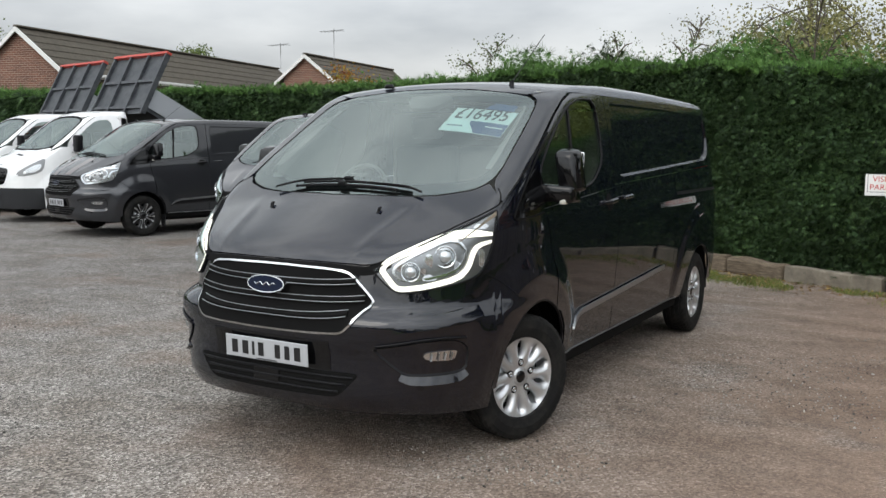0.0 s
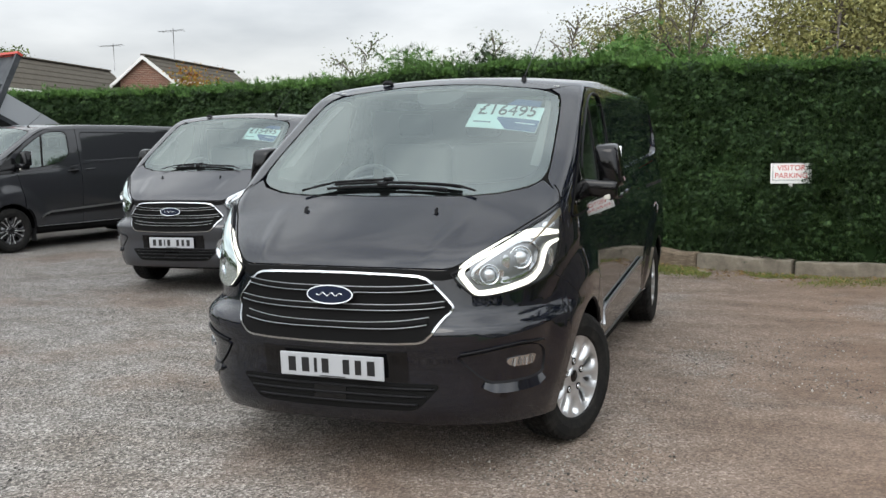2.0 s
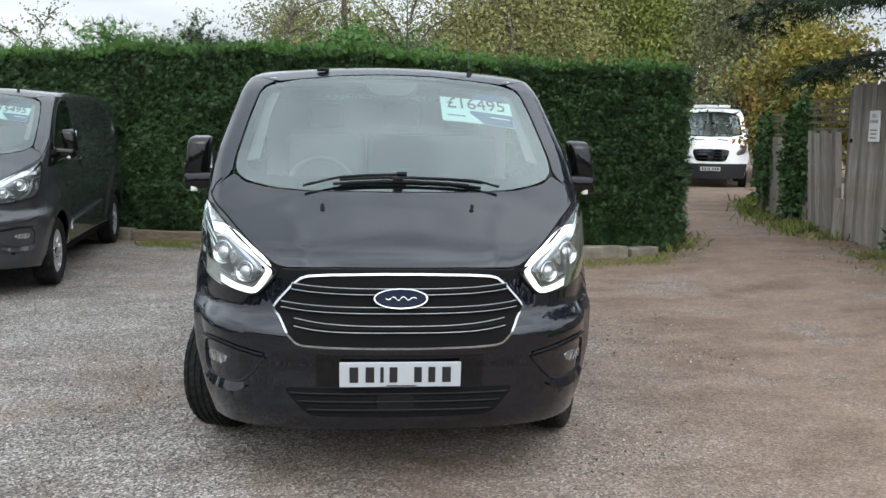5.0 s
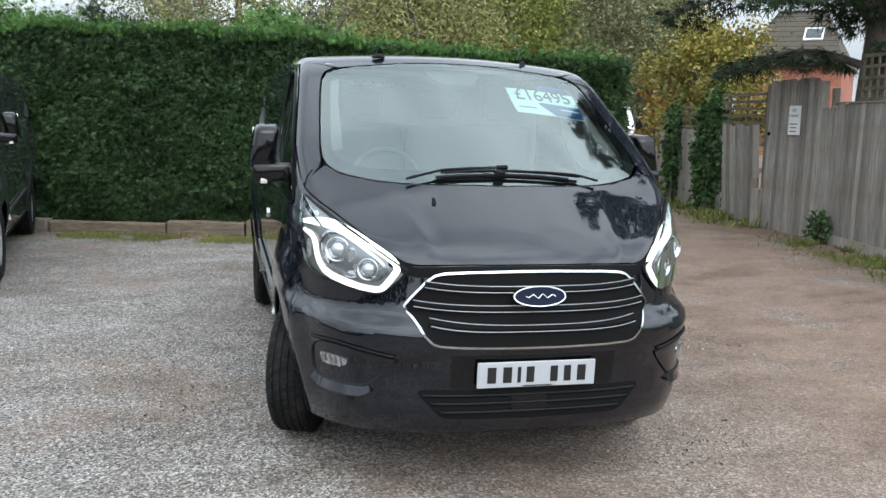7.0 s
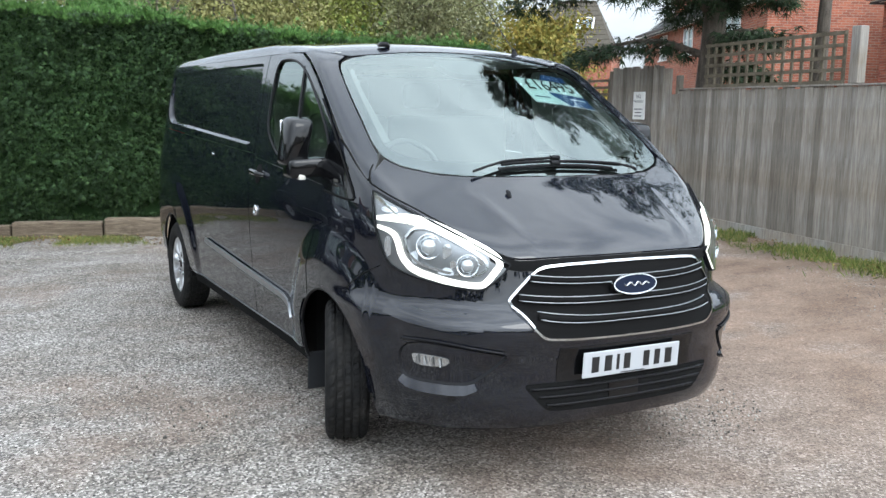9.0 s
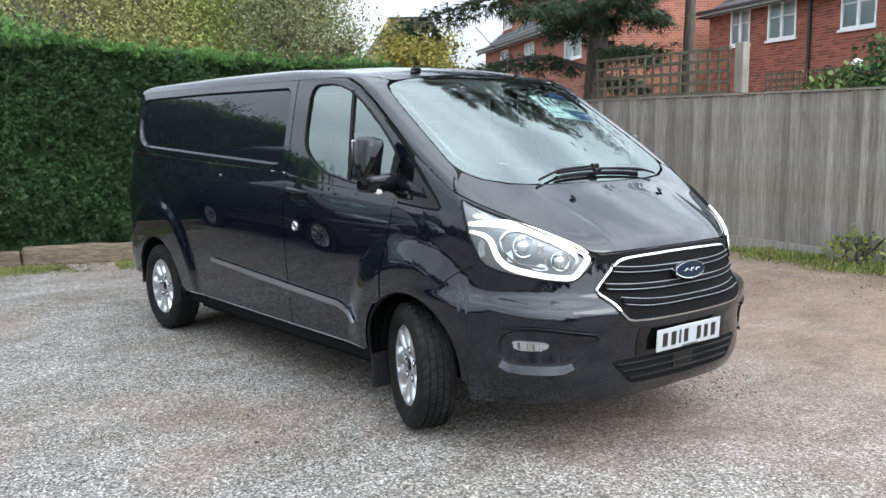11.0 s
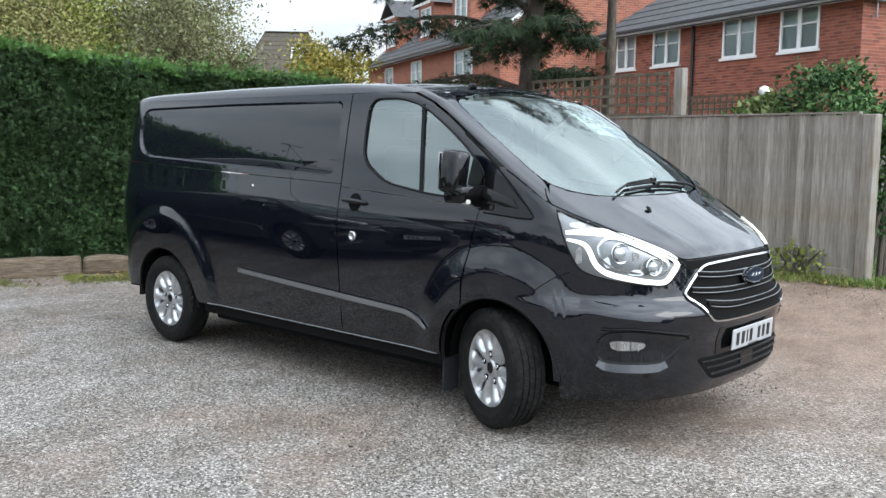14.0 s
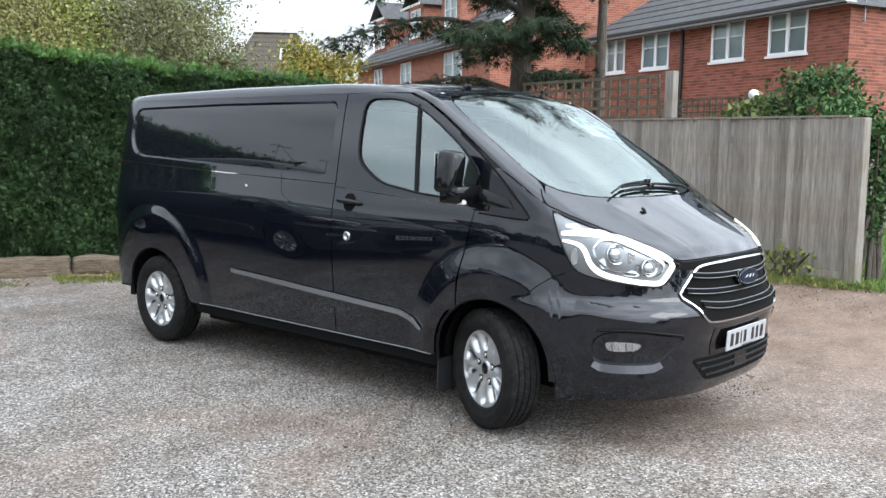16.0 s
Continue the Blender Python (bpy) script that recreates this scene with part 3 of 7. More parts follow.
    ring_o = [(1.282, 1.886), (1.282, 1.6), (1.282, 1.303), (0.7, 1.265), (0.125, 1.229), (0.075, 1.35), (0.035, 1.457), (0.25, 1.605), (0.45, 1.738), (0.6, 1.822), (0.75, 1.876), (1.0, 1.888)]
    ring_o, ring_i = ring_pair(win, np.array(ring_o))
    door_front = lambda v: np.where(v < 0.66, np.sqrt(np.maximum(0.425 ** 2 - (v - 0.34) ** 2, 0)) + 0.0, seam_y(v)) + 0.003
    for sx in (1, -1):
        fl = (lambda q: q) if sx > 0 else flip
        door = put("front_door", fl(quad(s, "S", door_front, const(1.283), const(0.358), lambda u: door_top(u) - 0.001, 60, 50)), paint_mat)
        put("door_frame", fl(band(s, "S", ring_o, ring_i, 6)), paint_mat, "", door)
        put("window_seal", fl(joined(bead(s, "S", win, 0.007, 0.0, 110, 6, 0, True))), M_PLASTIC, "black rubber window seal", door)
        g = put("door_window", fl(disc(s, "S", win, -0.008, 0.0)), M_SIDEGLASS, "tinted side window glass", door)
        g.visible_shadow = False
        put("window_divider", fl(quad(s, "S", lin((1.3, 0.58), (1.85, 0.645)), lin((1.3, 0.605), (1.85, 0.67)), const(1.29), const(1.808), 4, 16, 0.001, 0.008)), M_PLASTIC, "", door)
        put("mirror_sail", fl(disc(s, "S", outline([(0.06, 1.452), (-0.235, 1.195), (-0.2, 1.188), (0.1, 1.215), (0.15, 1.27), (0.14, 1.41)], 60, 1), 0.006)), M_GLOSSBLACK, "gloss black mirror sail", door)
        put("sail_gap", fl(bead(s, "S", [(0.30, 1.635), (0.1, 1.5), (-0.045, 1.378), (-0.228, 1.2), (-0.205, 1.183), (0.1, 1.206)], 0.0055, 0.003, 50, 6, 1)), M_DARK, "dark gap round the sail", door)
        fold = np.array([s.at("S", y, z, o) for y, z, o in ((0.11, 1.345, 0.012), (-0.09, 1.285, 0.012), (0.11, 1.305, 0.02), (-0.08, 1.27, 0.013), (0.11, 1.255, 0.012), (-0.13, 1.235, 0.009))])
        put("sail_fold", fl((fold, [(0, 1, 3, 2), (2, 3, 5, 4), (1, 5, 3)])), M_GLOSSBLACK, "", door)
        # handle over a flat dark disc that paints in the shade of a recess
        put("handle_cup", fl(disc(s, "S", outline([(1.2, 1.213), (1.165, 1.265), (1.105, 1.265), (1.07, 1.21), (1.105, 1.155), (1.165, 1.155)], 40, 2), 0.0015, 0.0)), M_DARK, "", door)
        hp = s.at("S", np.linspace(1.225, 1.045, 12), np.linspace(1.218, 1.208, 12), 0.03)
        hp[0], hp[-1] = s.at("S", 1.235, 1.218, 0.0), s.at("S", 1.035, 1.208, 0.0)
        put("door_handle", fl(tube(hp, [0.009, 0.014] + [0.017] * 8 + [0.014, 0.009], 10)), M_GLOSSBLACK, "gloss black door handle", door)
        if lock and sx < 0:
            c = s.at("S", 1.14, 1.0)
            V, F = lathe([(0.03, 0.0), (0.03, 0.008), (0.026, 0.011), (0.018, 0.011), (0.016, 0.006), (0.0005, 0.006)], 24)
            put("door_lock", (V * np.array([-1, 1, 1]) + c * np.array([-1, 1, 1]), F), M_CHROME, "round chrome security lock", door)
        # rear side
        belt = lin((1.29, 1.318), (2.5, 1.355), (3.97, 1.41))
        bottom = lambda u: np.where(np.abs(u - 3.33) < 0.41, arch_z(u, 3.33), np.where(u > 3.33, 0.40, 0.358))
        stations = lambda lo, hi: quad(s, "S", const(lo), const(hi), lambda u: np.maximum(bottom(u), 0.0), lambda u: belt(u) - 0.002, int(40 * (hi - lo)) + 2, 44)
        rec = outline([(1.36, 1.845), (1.36, 1.6), (1.36, 1.40), (1.43, 1.362), (2.5, 1.402), (3.62, 1.448), (3.74, 1.49), (3.80, 1.62), (3.76, 1.80), (3.70, 1.832), (2.6, 1.846)], 220, 2, True, 0.03)
        side = put("sliding_door" if sx > 0 else "side_panel", fl(stations(1.291, 2.64 if sx > 0 else 3.975)), paint_mat)
        rear_q = put("rear_quarter", fl(stations(2.646, 3.975)), paint_mat) if sx > 0 else None
        o, r_in = ring_pair(rec, np.array([(1.291, 1.887), (1.291, 1.6), (1.291, 1.321), (2.6, 1.361), (3.975, 1.413), (3.975, 1.6), (3.975, 1.887), (2.6, 1.888)]))
        put("side_frame", fl(band(s, "S", o, r_in, 6)), paint_mat, "", side)
        rec_i = inset(rec, 0.016)
        sink = lambda z: -np.interp(z, [1.36, 1.86], [0.031, 0.004])
        ta = np.linspace(0, 1, 4)[:, None, None]
        gg = rec * (1 - ta) + rec_i * ta
        P = s.at("S", gg[..., 0], gg[..., 1])
        put("panel_edge", fl(sheet(s, P + ta * sink(gg[..., 1:2]) * s.normal(P), 0.0, wrap=True)), paint_mat, "", side)
        cc = (rec_i.max(0) + rec_i.min(0)) / 2
        gg = np.stack([cc + (rec_i - cc) * r for r in (1.0, 0.97, 0.9, 0.8, 0.7, 0.6, 0.5, 0.4, 0.3, 0.2, 0.1)])
        P = s.at("S", gg[..., 0], gg[..., 1])
        put("upper_panel", fl(sheet(s, P + sink(gg[..., 1:2]) * s.normal(P), 0.0, wrap=True, cap=True)), paint_mat, "", side)
        if sx > 0:
            hp = s.at("S", np.linspace(1.36, 1.54, 12), np.linspace(1.225, 1.23, 12), 0.03)
            put("door_handle", tube(hp, [0.006, 0.012] + [0.014] * 8 + [0.012, 0.006], 10), paint_mat, "", side)
            put("slide_rail", quad(s, "S", const(2.66), const(3.9), const(1.19), const(1.215), 20, 3, 0.002, 0.004), M_PLASTIC, "black sliding door rail", rear_q)
        else:
            c = s.at("S", 2.2, 1.27) * np.array([-1, 1, 1])
            V, F = lathe([(0.011, 0.0), (0.011, 0.004), (0.0005, 0.005)], 12)
            put("lock_button", (V * np.array([-1, 1, 1]) + c, F), M_CHROME, "", side)
        # mouldings along the flank
        lowz = lin((0.5, 0.515), (2.35, 0.57))
        topz = lin((0.52, 0.515), (0.58, 0.56), (0.7, 0.592), (2.36, 0.675))
        put("side_moulding", fl(quad(s, "S", const(0.52), lin((0.5, 2.30), (0.68, 2.36)), lowz, topz, 40, 5, 0.016, 0.018)), paint_mat if not trim_mat else M_PLASTIC, "", side)
        edge_z = lin((0.5, 0.505), (0.575, 0.556), (0.7, 0.596), (1.5, 0.636), (2.36, 0.68))
        low_z = lin((0.5, 0.497), (0.575, 0.53), (0.7, 0.566), (1.5, 0.604), (2.36, 0.652))
        put("bright_strip", fl(quad(s, "S", const(0.505), const(2.35), low_z, edge_z, 60, 5, 0.021, 0.012)), M_SILVERPLASTIC, "satin silver strip", side)
        put("sill_strip", fl(bead(s, "S", [(0.45, 0.36), (1.6, 0.362), (2.78, 0.366)], 0.0035, 0.003)), M_SILVERPLASTIC, "thin bright sill strip", side)
        put("sill", fl(quad(s, "S", const(0.43), const(2.86), const(0.285), const(0.353), 30, 5, -0.012)), M_DARK)
        # wheel arch lips and liners
        for a, name in ((0.0, "front"), (3.33, "rear")):
            th = np.linspace(math.radians(-4), math.radians(184), 50)
            yy, zz = a + 0.405 * np.cos(th), 0.34 + 0.405 * np.sin(th)
            put("arch_lip", fl(tube(s.at("S", yy, zz, -0.008), 0.009, 6)), M_PLASTIC)
            tt = np.linspace(-0.06, math.pi + 0.06, 30)
            xs = np.array([0.55, 0.95 if a else 0.86])
            V = np.stack([np.repeat(xs[:, None], 30, 1), a + 0.43 * np.cos(tt)[None].repeat(2, 0), 0.34 + 0.43 * np.sin(tt)[None].repeat(2, 0)], -1).reshape(-1, 3)
            F = [(i, i + 1, i + 31, i + 30) for i in range(29)] + [tuple(range(30))]
            put("arch_liner", fl((V, F)), M_DARK, "dark wheel arch liner")
        # mirror: arm, head, lamp
        mir = put("door_mirror", fl((lambda bm: ([v.co[:] for v in bm.verts], [tuple(v.index for v in f.verts) for f in bm.faces]))(mirror_mesh())), M_GLOSSBLACK, "gloss black door mirror")
        put("mirror_arm", fl((lambda bm: ([v.co[:] for v in bm.verts], [tuple(v.index for v in f.verts) for f in bm.faces]))(arm_mesh())), M_GLOSSBLACK, "black mirror arm", mir)
        put("mirror_indicator", fl((lambda bm: ([v.co[:] for v in bm.verts], [tuple(v.index for v in f.verts) for f in bm.faces]))(shaped_box((1.045, 1.08), (0.126, 0.17), (1.252, 1.282), 0.006))), M_AMBER, "clear indicator lens", mir)
        put("mirror_glass", fl((lambda bm: ([v.co[:] for v in bm.verts], [tuple(v.index for v in f.verts) for f in bm.faces]))(shaped_box((0.99, 1.112), (0.302, 0.306), (1.36, 1.53), 0.002))), M_CHROME, "", mir)
        # headlamp
        hl = outline([(23.1, 0.972), (23.3, 0.965), (24.8, 0.922), (27.4, 0.868), (29.5, 0.86), (33.9, 0.87), (39, 0.886), (44, 0.91), (47.2, 0.94), (49.4, 1.02), (51.2, 1.11), (51.9, 1.17), (53.0, 1.236), (52, 1.238), (48, 1.204), (42, 1.158), (36, 1.108), (32, 1.072), (28, 1.03), (25, 0.995), (23.7, 0.982), (23.2, 0.977)], 140, 1)
        lamp = put("headlamp", fl(disc(s, "P", hl, 0.002, 0.0)), M_LAMPGREY, "clear headlamp with a bright light strip")
        put("lamp_bezel", fl(band(s, "P", hl, inset_lamp(hl, 0.007), 2, 0.012, 0.012, 0.012)), M_PLASTIC, "", lamp)
        drl_mat = M_DRL if lamps_on else M_REFLECTOR
        k = np.array([0.0205, 1.0])

        def ribbon(pts, wide, off, depth=0.009):
            """A strip of varying half width along a line in degrees and metres round the nose."""
            c = outline(pts, 110, 1, False) * k
            t = np.gradient(c, axis=0)
            t /= np.linalg.norm(t, axis=1)[:, None]
            w = np.interp(np.linspace(0, 1, 110), np.linspace(0, 1, len(wide)), wide)[:, None]
            nr = np.stack([-t[:, 1], t[:, 0]], 1) * w
            g = np.stack([(c + nr) / k, c / k, (c - nr) / k])
            return sheet(s, s.at("P", g[..., 0], g[..., 1], off), depth)

        put("light_strip", fl(ribbon([(50.3, 1.128), (45, 1.134), (40.5, 1.124), (34, 1.083), (28, 1.03), (25.6, 0.998), (25.0, 0.975), (25.4, 0.96), (27.3, 0.9), (28.2, 0.885), (29.4, 0.882), (33.5, 0.89), (41, 0.924), (43.7, 0.975), (44.9, 1.05), (46.4, 1.078), (50.0, 1.093)], (0.009, 0.015, 0.017, 0.016, 0.013, 0.012, 0.012, 0.012, 0.013, 0.013, 0.011, 0.006), 0.012)), drl_mat, "bright white daytime light strip" if lamps_on else "", lamp)
        put("lamp_surround", fl(ribbon([(43.0, 1.06), (41.6, 1.098), (38.5, 1.10), (33, 1.052), (28.2, 1.0), (27.0, 0.965), (28.8, 0.922), (33.4, 0.925), (39.8, 0.955), (42.4, 1.0), (43.0, 1.055)], (0.005, 0.006, 0.005), 0.013)), M_CHROME, "", lamp)
        for ph, zz, rr in ((38.3, 1.03, 0.046), (30.9, 0.963, 0.04)):
            c = s.at("P", np.array([ph]), np.array([zz]))[0]
            nrm = np.array([0.45, -0.88, 0.12])
            nrm /= np.linalg.norm(nrm)
            rot = Vector(nrm).to_track_quat("Z", "Y").to_matrix()
            for nm, pr, mt in (("lamp_bowl", [(rr * 1.18, 0.010), (rr * 1.12, 0.016), (rr, 0.004), (rr * 0.72, -0.002)], M_REFLECTOR), ("lamp_projector", [(rr * 0.72, 0.0), (rr * 0.66, 0.010), (rr * 0.4, 0.016), (0.0005, 0.018)], M_LENSGLASS)):
                V, F = lathe(pr, 28, "z")
                V = np.array([(rot @ Vector(v))[:] for v in V]) + c + nrm * 0.004
                put(nm, fl((V, F)), mt, "", lamp)
        for ph, zz, hw_, hh, tip in ((34.6, 1.012, 1.0, 0.035, 0.5), (34.9, 0.935, 1.9, 0.016, -0.6), (28.6, 0.985, 0.7, 0.02, 0.4), (40.9, 0.985, 0.8, 0.03, -0.4), (33.4, 0.962, 0.7, 0.02, 0.8), (47.2, 1.01, 0.9, 0.05, 0.3), (47.6, 1.165, 2.2, 0.012, 0.3)):
            q = outline([(ph - hw_, zz - hh), (ph - hw_ * 0.6, zz + hh), (ph + hw_, zz + hh * 0.8), (ph + hw_ * 0.7, zz - hh)], 24, 1)
            V, F = disc(s, "P", q, 0.006, 0.006)
            V = V + np.outer((V - V.mean(0)) @ np.array([0.5, 0.3, 0.8]), np.array([0.45, -0.88, 0.12])) * tip * 0.6
            put("lamp_facet", fl((V, F)), M_LAMPFACET, "", lamp)
        lens = put("lamp_lens", fl(disc(s, "P", inset_lamp(hl, 0.004), 0.02, 0.0)), M_LENS, "clear plastic lens", lamp)
        lens.visible_shadow = False
        # fog lamp in its recess
        fo = outline([(43.4, 0.588), (41.2, 0.636), (35, 0.648), (24.4, 0.615), (23.8, 0.605), (28.6, 0.498), (31.0, 0.476), (41.2, 0.472), (43.2, 0.496)], 90, 1)
        fi = inset(fo, 0.012) * 0 + (fo.mean(0) + (fo - fo.mean(0)) * np.array([0.83, 0.72]) + np.array([0.4, 0.006]))
        fog = put("fog_lamp", fl(band(s, "P", fo, fi, 4, 0.008, -0.022, 0.012)), M_PLASTIC, "fog lamp in a black recess")
        put("fog_recess", fl(disc(s, "P", fi, -0.022, 0.0)), M_DARK, "", fog)
        fg = outline([(40.8, 0.578), (39.7, 0.592), (34.6, 0.59), (33.2, 0.58), (34.2, 0.548), (39.8, 0.538)], 50, 1)
        put("fog_lens", fl(disc(s, "P", fg, 0.004, 0.03)), M_CHROME, "clear fog lamp lens", fog)
        for rib in range(4):
            put("lens_rib", fl(bead(s, "P", [(34.9 + 1.4 * rib, 0.548), (35.1 + 1.4 * rib, 0.584)], 0.004, 0.012)), M_LAMPGREY if rib % 2 else M_LENSGLASS, "", fog)
        put("fog_brow", fl(bead(s, "P", [(24.4, 0.625), (35, 0.66), (42.6, 0.646)], 0.006, 0.006)), M_PLASTIC, "", fog)
        lip = outline([(29.2, 0.49), (31.4, 0.472), (40.6, 0.467), (42.6, 0.486)], 30, 1, False)
        low = outline([(28.6, 0.462), (31.0, 0.432), (41.0, 0.428), (43.2, 0.458)], 30, 1, False)
        tt2 = np.linspace(0, 1, 4)[:, None, None]
        gg = lip * (1 - tt2) + low * tt2
        P = s.at("P", gg[..., 0], gg[..., 1])
        put("fog_lip", fl(sheet(s, P + (0.002 + 0.016 * tt2) * s.normal(P), 0.03)), paint_mat, "", fog)
        up = outline([(28.5, 0.745), (37, 0.765), (46.5, 0.79)], 30, 1, False)
        dn = outline([(27.5, 0.685), (37, 0.705), (47.5, 0.735)], 30, 1, False)
        gg = up * (1 - tt2) + dn * tt2
        P = s.at("P", gg[..., 0], gg[..., 1])
        swell = np.sqrt(np.sin(np.linspace(0.0, math.pi, P.shape[1])))[None, :, None]
        put("bumper_crease", fl(sheet(s, P + (0.001 + 0.007 * tt2 * swell) * s.normal(P), 0.02)), paint_mat)
        flap = part("mud_flap", box(0.79, 0.93, 0.415, 0.425, 0.13, 0.33, 0.004, 1), M_ROUGHPLASTIC, van, "black rubber mud flap")
        if sx < 0:
            flap.matrix_basis = pose(0, 0, 0) @ Matrix.Translation((-1.72, 0, 0))
        # small sensor in the bumper corner
        for ph, zz in ((33.0, 0.415), (14.5, 0.585)):
            q = outline([(ph + 0.8 * math.cos(a), zz + 0.012 * math.sin(a)) for a in np.linspace(0, 2 * math.pi, 12, endpoint=False)], 20, 0)
            put("parking_sensor", fl(disc(s, "P", q, 0.002, 0.003, (1.0, 0.5))), M_GLOSSBLACK)
        # tail lamp
        tl = outline([(58, 1.62), (64, 1.63), (66, 1.4), (67, 1.0), (64, 0.92), (56, 0.93), (58, 1.2)], 60, 1)
        put("tail_lamp", fl(disc(s, "B", tl, 0.006)), M_TAIL, "red tail lamp")
        # wheels
        for a, st in ((0.0, steer), (3.33, 0.0)):
            dy = -0.045 if st and sx > 0 else (0.045 if st else 0.0)
            wheel(pose(sx * 0.868, a + dy, 0.335, 0, 0, -st + (180 if sx < 0 else 0)), van, wheel_style)

    # grille
    gh = [(0, 0.981), (0.38, 0.972), (0.44, 0.955), (0.545, 0.835), (0.545, 0.815), (0.46, 0.69), (0.40, 0.672), (0, 0.664)]
    go = outline(gh + [(-x, z) for x, z in gh[-2:0:-1]], 150, 1)
    gi = inset(go, 0.009)
    grille = put("grille", disc(s, "F", gi, 0.003, 0.0), M_DARK, "black grille with slats and a bright surround")
    put("grille_surround", band(s, "F", go, gi, 4, 0.012, 0.014, 0.012), M_CHROME if trim_mat is None else M_PLASTIC, "bright grille surround", grille)
    for z0, hwid in ((0.905, 0.46), (0.825, 0.505), (0.748, 0.45)):
        xs = np.linspace(-hwid, hwid, 50)
        for dz, r, mt, nm in ((0.0, 0.013, M_DARK, "grille_slat"), (0.013, 0.0022, M_SILVERPLASTIC, "slat_strip"), (-0.013, 0.0022, M_SILVERPLASTIC, "slat_strip")):
            P = s.at("F", xs, z0 + dz + 0.045 * (np.abs(xs) / hwid) ** 4 * 0.35, 0.01 if r > 0.01 else 0.02)
            put(nm, tube(P, r, 8), mt, "", grille)
    th = np.linspace(0, 2 * np.pi, 60, endpoint=False)
    for nm, a, b, off, mt in (("badge_rim", 0.113, 0.045, 0.048, M_CHROME), ("badge_face", 0.107, 0.04, 0.05, M_BADGE)):
        put(nm, disc(s, "F", np.stack([a * np.cos(th), 0.876 + b * np.sin(th)], 1), off, 0.03), mt, "blue oval badge with a chrome rim", grille)
    wave = np.linspace(-0.065, 0.065, 40)
    put("badge_mark", tube(s.at("F", wave, 0.876 + 0.008 * np.sin(wave * 150) * (1 - (wave / 0.09) ** 2), 0.051), 0.0028, 5), M_CHROME, "", grille)

    # lower intake and plate
    lh = [(0, 0.487), (0.46, 0.487), (0.505, 0.48), (0.41, 0.376), (0.37, 0.362), (0, 0.356)]
    lo = outline(lh + [(-x, z) for x, z in lh[-2:0:-1]], 140, 2, True, 0.02)
    intake = put("lower_intake", disc(s, "F", lo, 0.003, 0.004), M_DARK, "black lower intake with slats")
    for z0, hx in ((0.392, 0.4), (0.428, 0.44), (0.462, 0.475)):
        put("intake_slat", tube(s.at("F", np.linspace(-hx, hx, 30), const(z0)(np.linspace(0, 1, 30)), 0.006), 0.006, 6), M_PLASTIC, "", intake)
    put("intake_radar", quad(s, "F", const(-0.1), const(0.06), const(0.385), const(0.465), 6, 4, 0.009, 0.01), M_GLOSSBLACK, "", intake)
    put("plate_plinth", quad(s, "F", const(-0.36), const(0.36), const(0.492), const(0.635), 24, 6, 0.003, 0.006), M_GLOSSBLACK)
    plate_bars(van, pose(0.0, -1.037, 0.556, 3, 0, 0))

    # wipers, washers, roof fittings
    def strip(name, pts, r, lab="", mt=M_PLASTIC):
        put(name, tube(np.asarray(pts), r, 6), mt, lab)
    on = lambda x, y, off: s.at("T", np.array([x]), np.array([y]), off)[0]
    for pts in ([(-0.275, -0.372), (0.42, -0.366)], [(-0.306, -0.4), (0.35, -0.396)]):
        o = outline(pts, 30, 0, False)
        strip("wiper", s.at("T", o[:, 0], o[:, 1], 0.014), 0.0085, "black windscreen wiper")
    for pts in ([(-0.446, -0.405), (-0.27, -0.368), (0.02, -0.362)], [(0.5, -0.392), (0.40, -0.372), (0.03, -0.385)]):
        o = outline(pts, 30, 0, False)
        strip("wiper_arm", s.at("T", o[:, 0], o[:, 1], 0.026), 0.0065)
    strip("wiper_clip", [on(0.0, -0.36, 0.028), on(0.05, -0.36, 0.028)], 0.012)
    strip("wiper_clip", [on(-0.02, -0.395, 0.026), on(0.03, -0.395, 0.026)], 0.012)
    for x in (-0.35, 0.35):
        strip("washer_jet", [on(x, -0.575, -0.004), on(x, -0.56, 0.012), on(x, -0.548, 0.012)], [0.011, 0.01, 0.007])
    p0 = on(-0.40, 0.68, 0.0)
    strip("roof_sensor", [p0 + np.array([-0.035, -0.012, 0.004]), p0 + np.array([-0.015, -0.012, 0.013]), p0 + np.array([0.015, -0.012, 0.013]), p0 + np.array([0.035, -0.012, 0.004])], [0.008, 0.016, 0.016, 0.008])
    p1 = on(0.47, 0.70, 0.0)
    strip("aerial_base", [p1 - np.array([0, 0, 0.01]), p1 + np.array([0, 0.012, 0.03])], [0.02, 0.011])
    strip("aerial", [p1 + np.array([0.0, 0.01, 0.02]), p1 + np.array([0.02, 0.44, 0.35])], [0.0035, 0.0022], "thin black roof aerial")

    # underbody, cab interior
    part("underbody", box(-0.6, 0.6, -0.455, 3.9, 0.21, 0.95), M_DARK, van)
    part("floor_pan", box(-0.85, 0.85, 0.5, 2.8, 0.24, 1.0), M_DARK, van)
    part("floor_pan", box(-0.86, 0.86, 3.76, s.rear - 0.1, 0.36, 0.9), M_DARK, van)
    # mostly hidden valance, added to deepen the shade on the ground under the nose
    part("valance", box(-0.56, 0.56, -0.7, -0.46, 0.23, 0.32, 0.03, 2), M_DARK, van, "black plastic front valance")
    part("front_tray", box(-0.5, 0.5, -0.7, -0.46, 0.25, 0.9), M_DARK, van)
    part("bulkhead", box(-0.8, 0.8, 1.33, 1.36, 0.95, 1.79), M_CEIL, van, "pale grey cab bulkhead")
    part("headlining", box(-0.7, 0.7, 0.62, 1.33, 1.865, 1.885), M_CEIL, van)
    dash = bmesh.new()
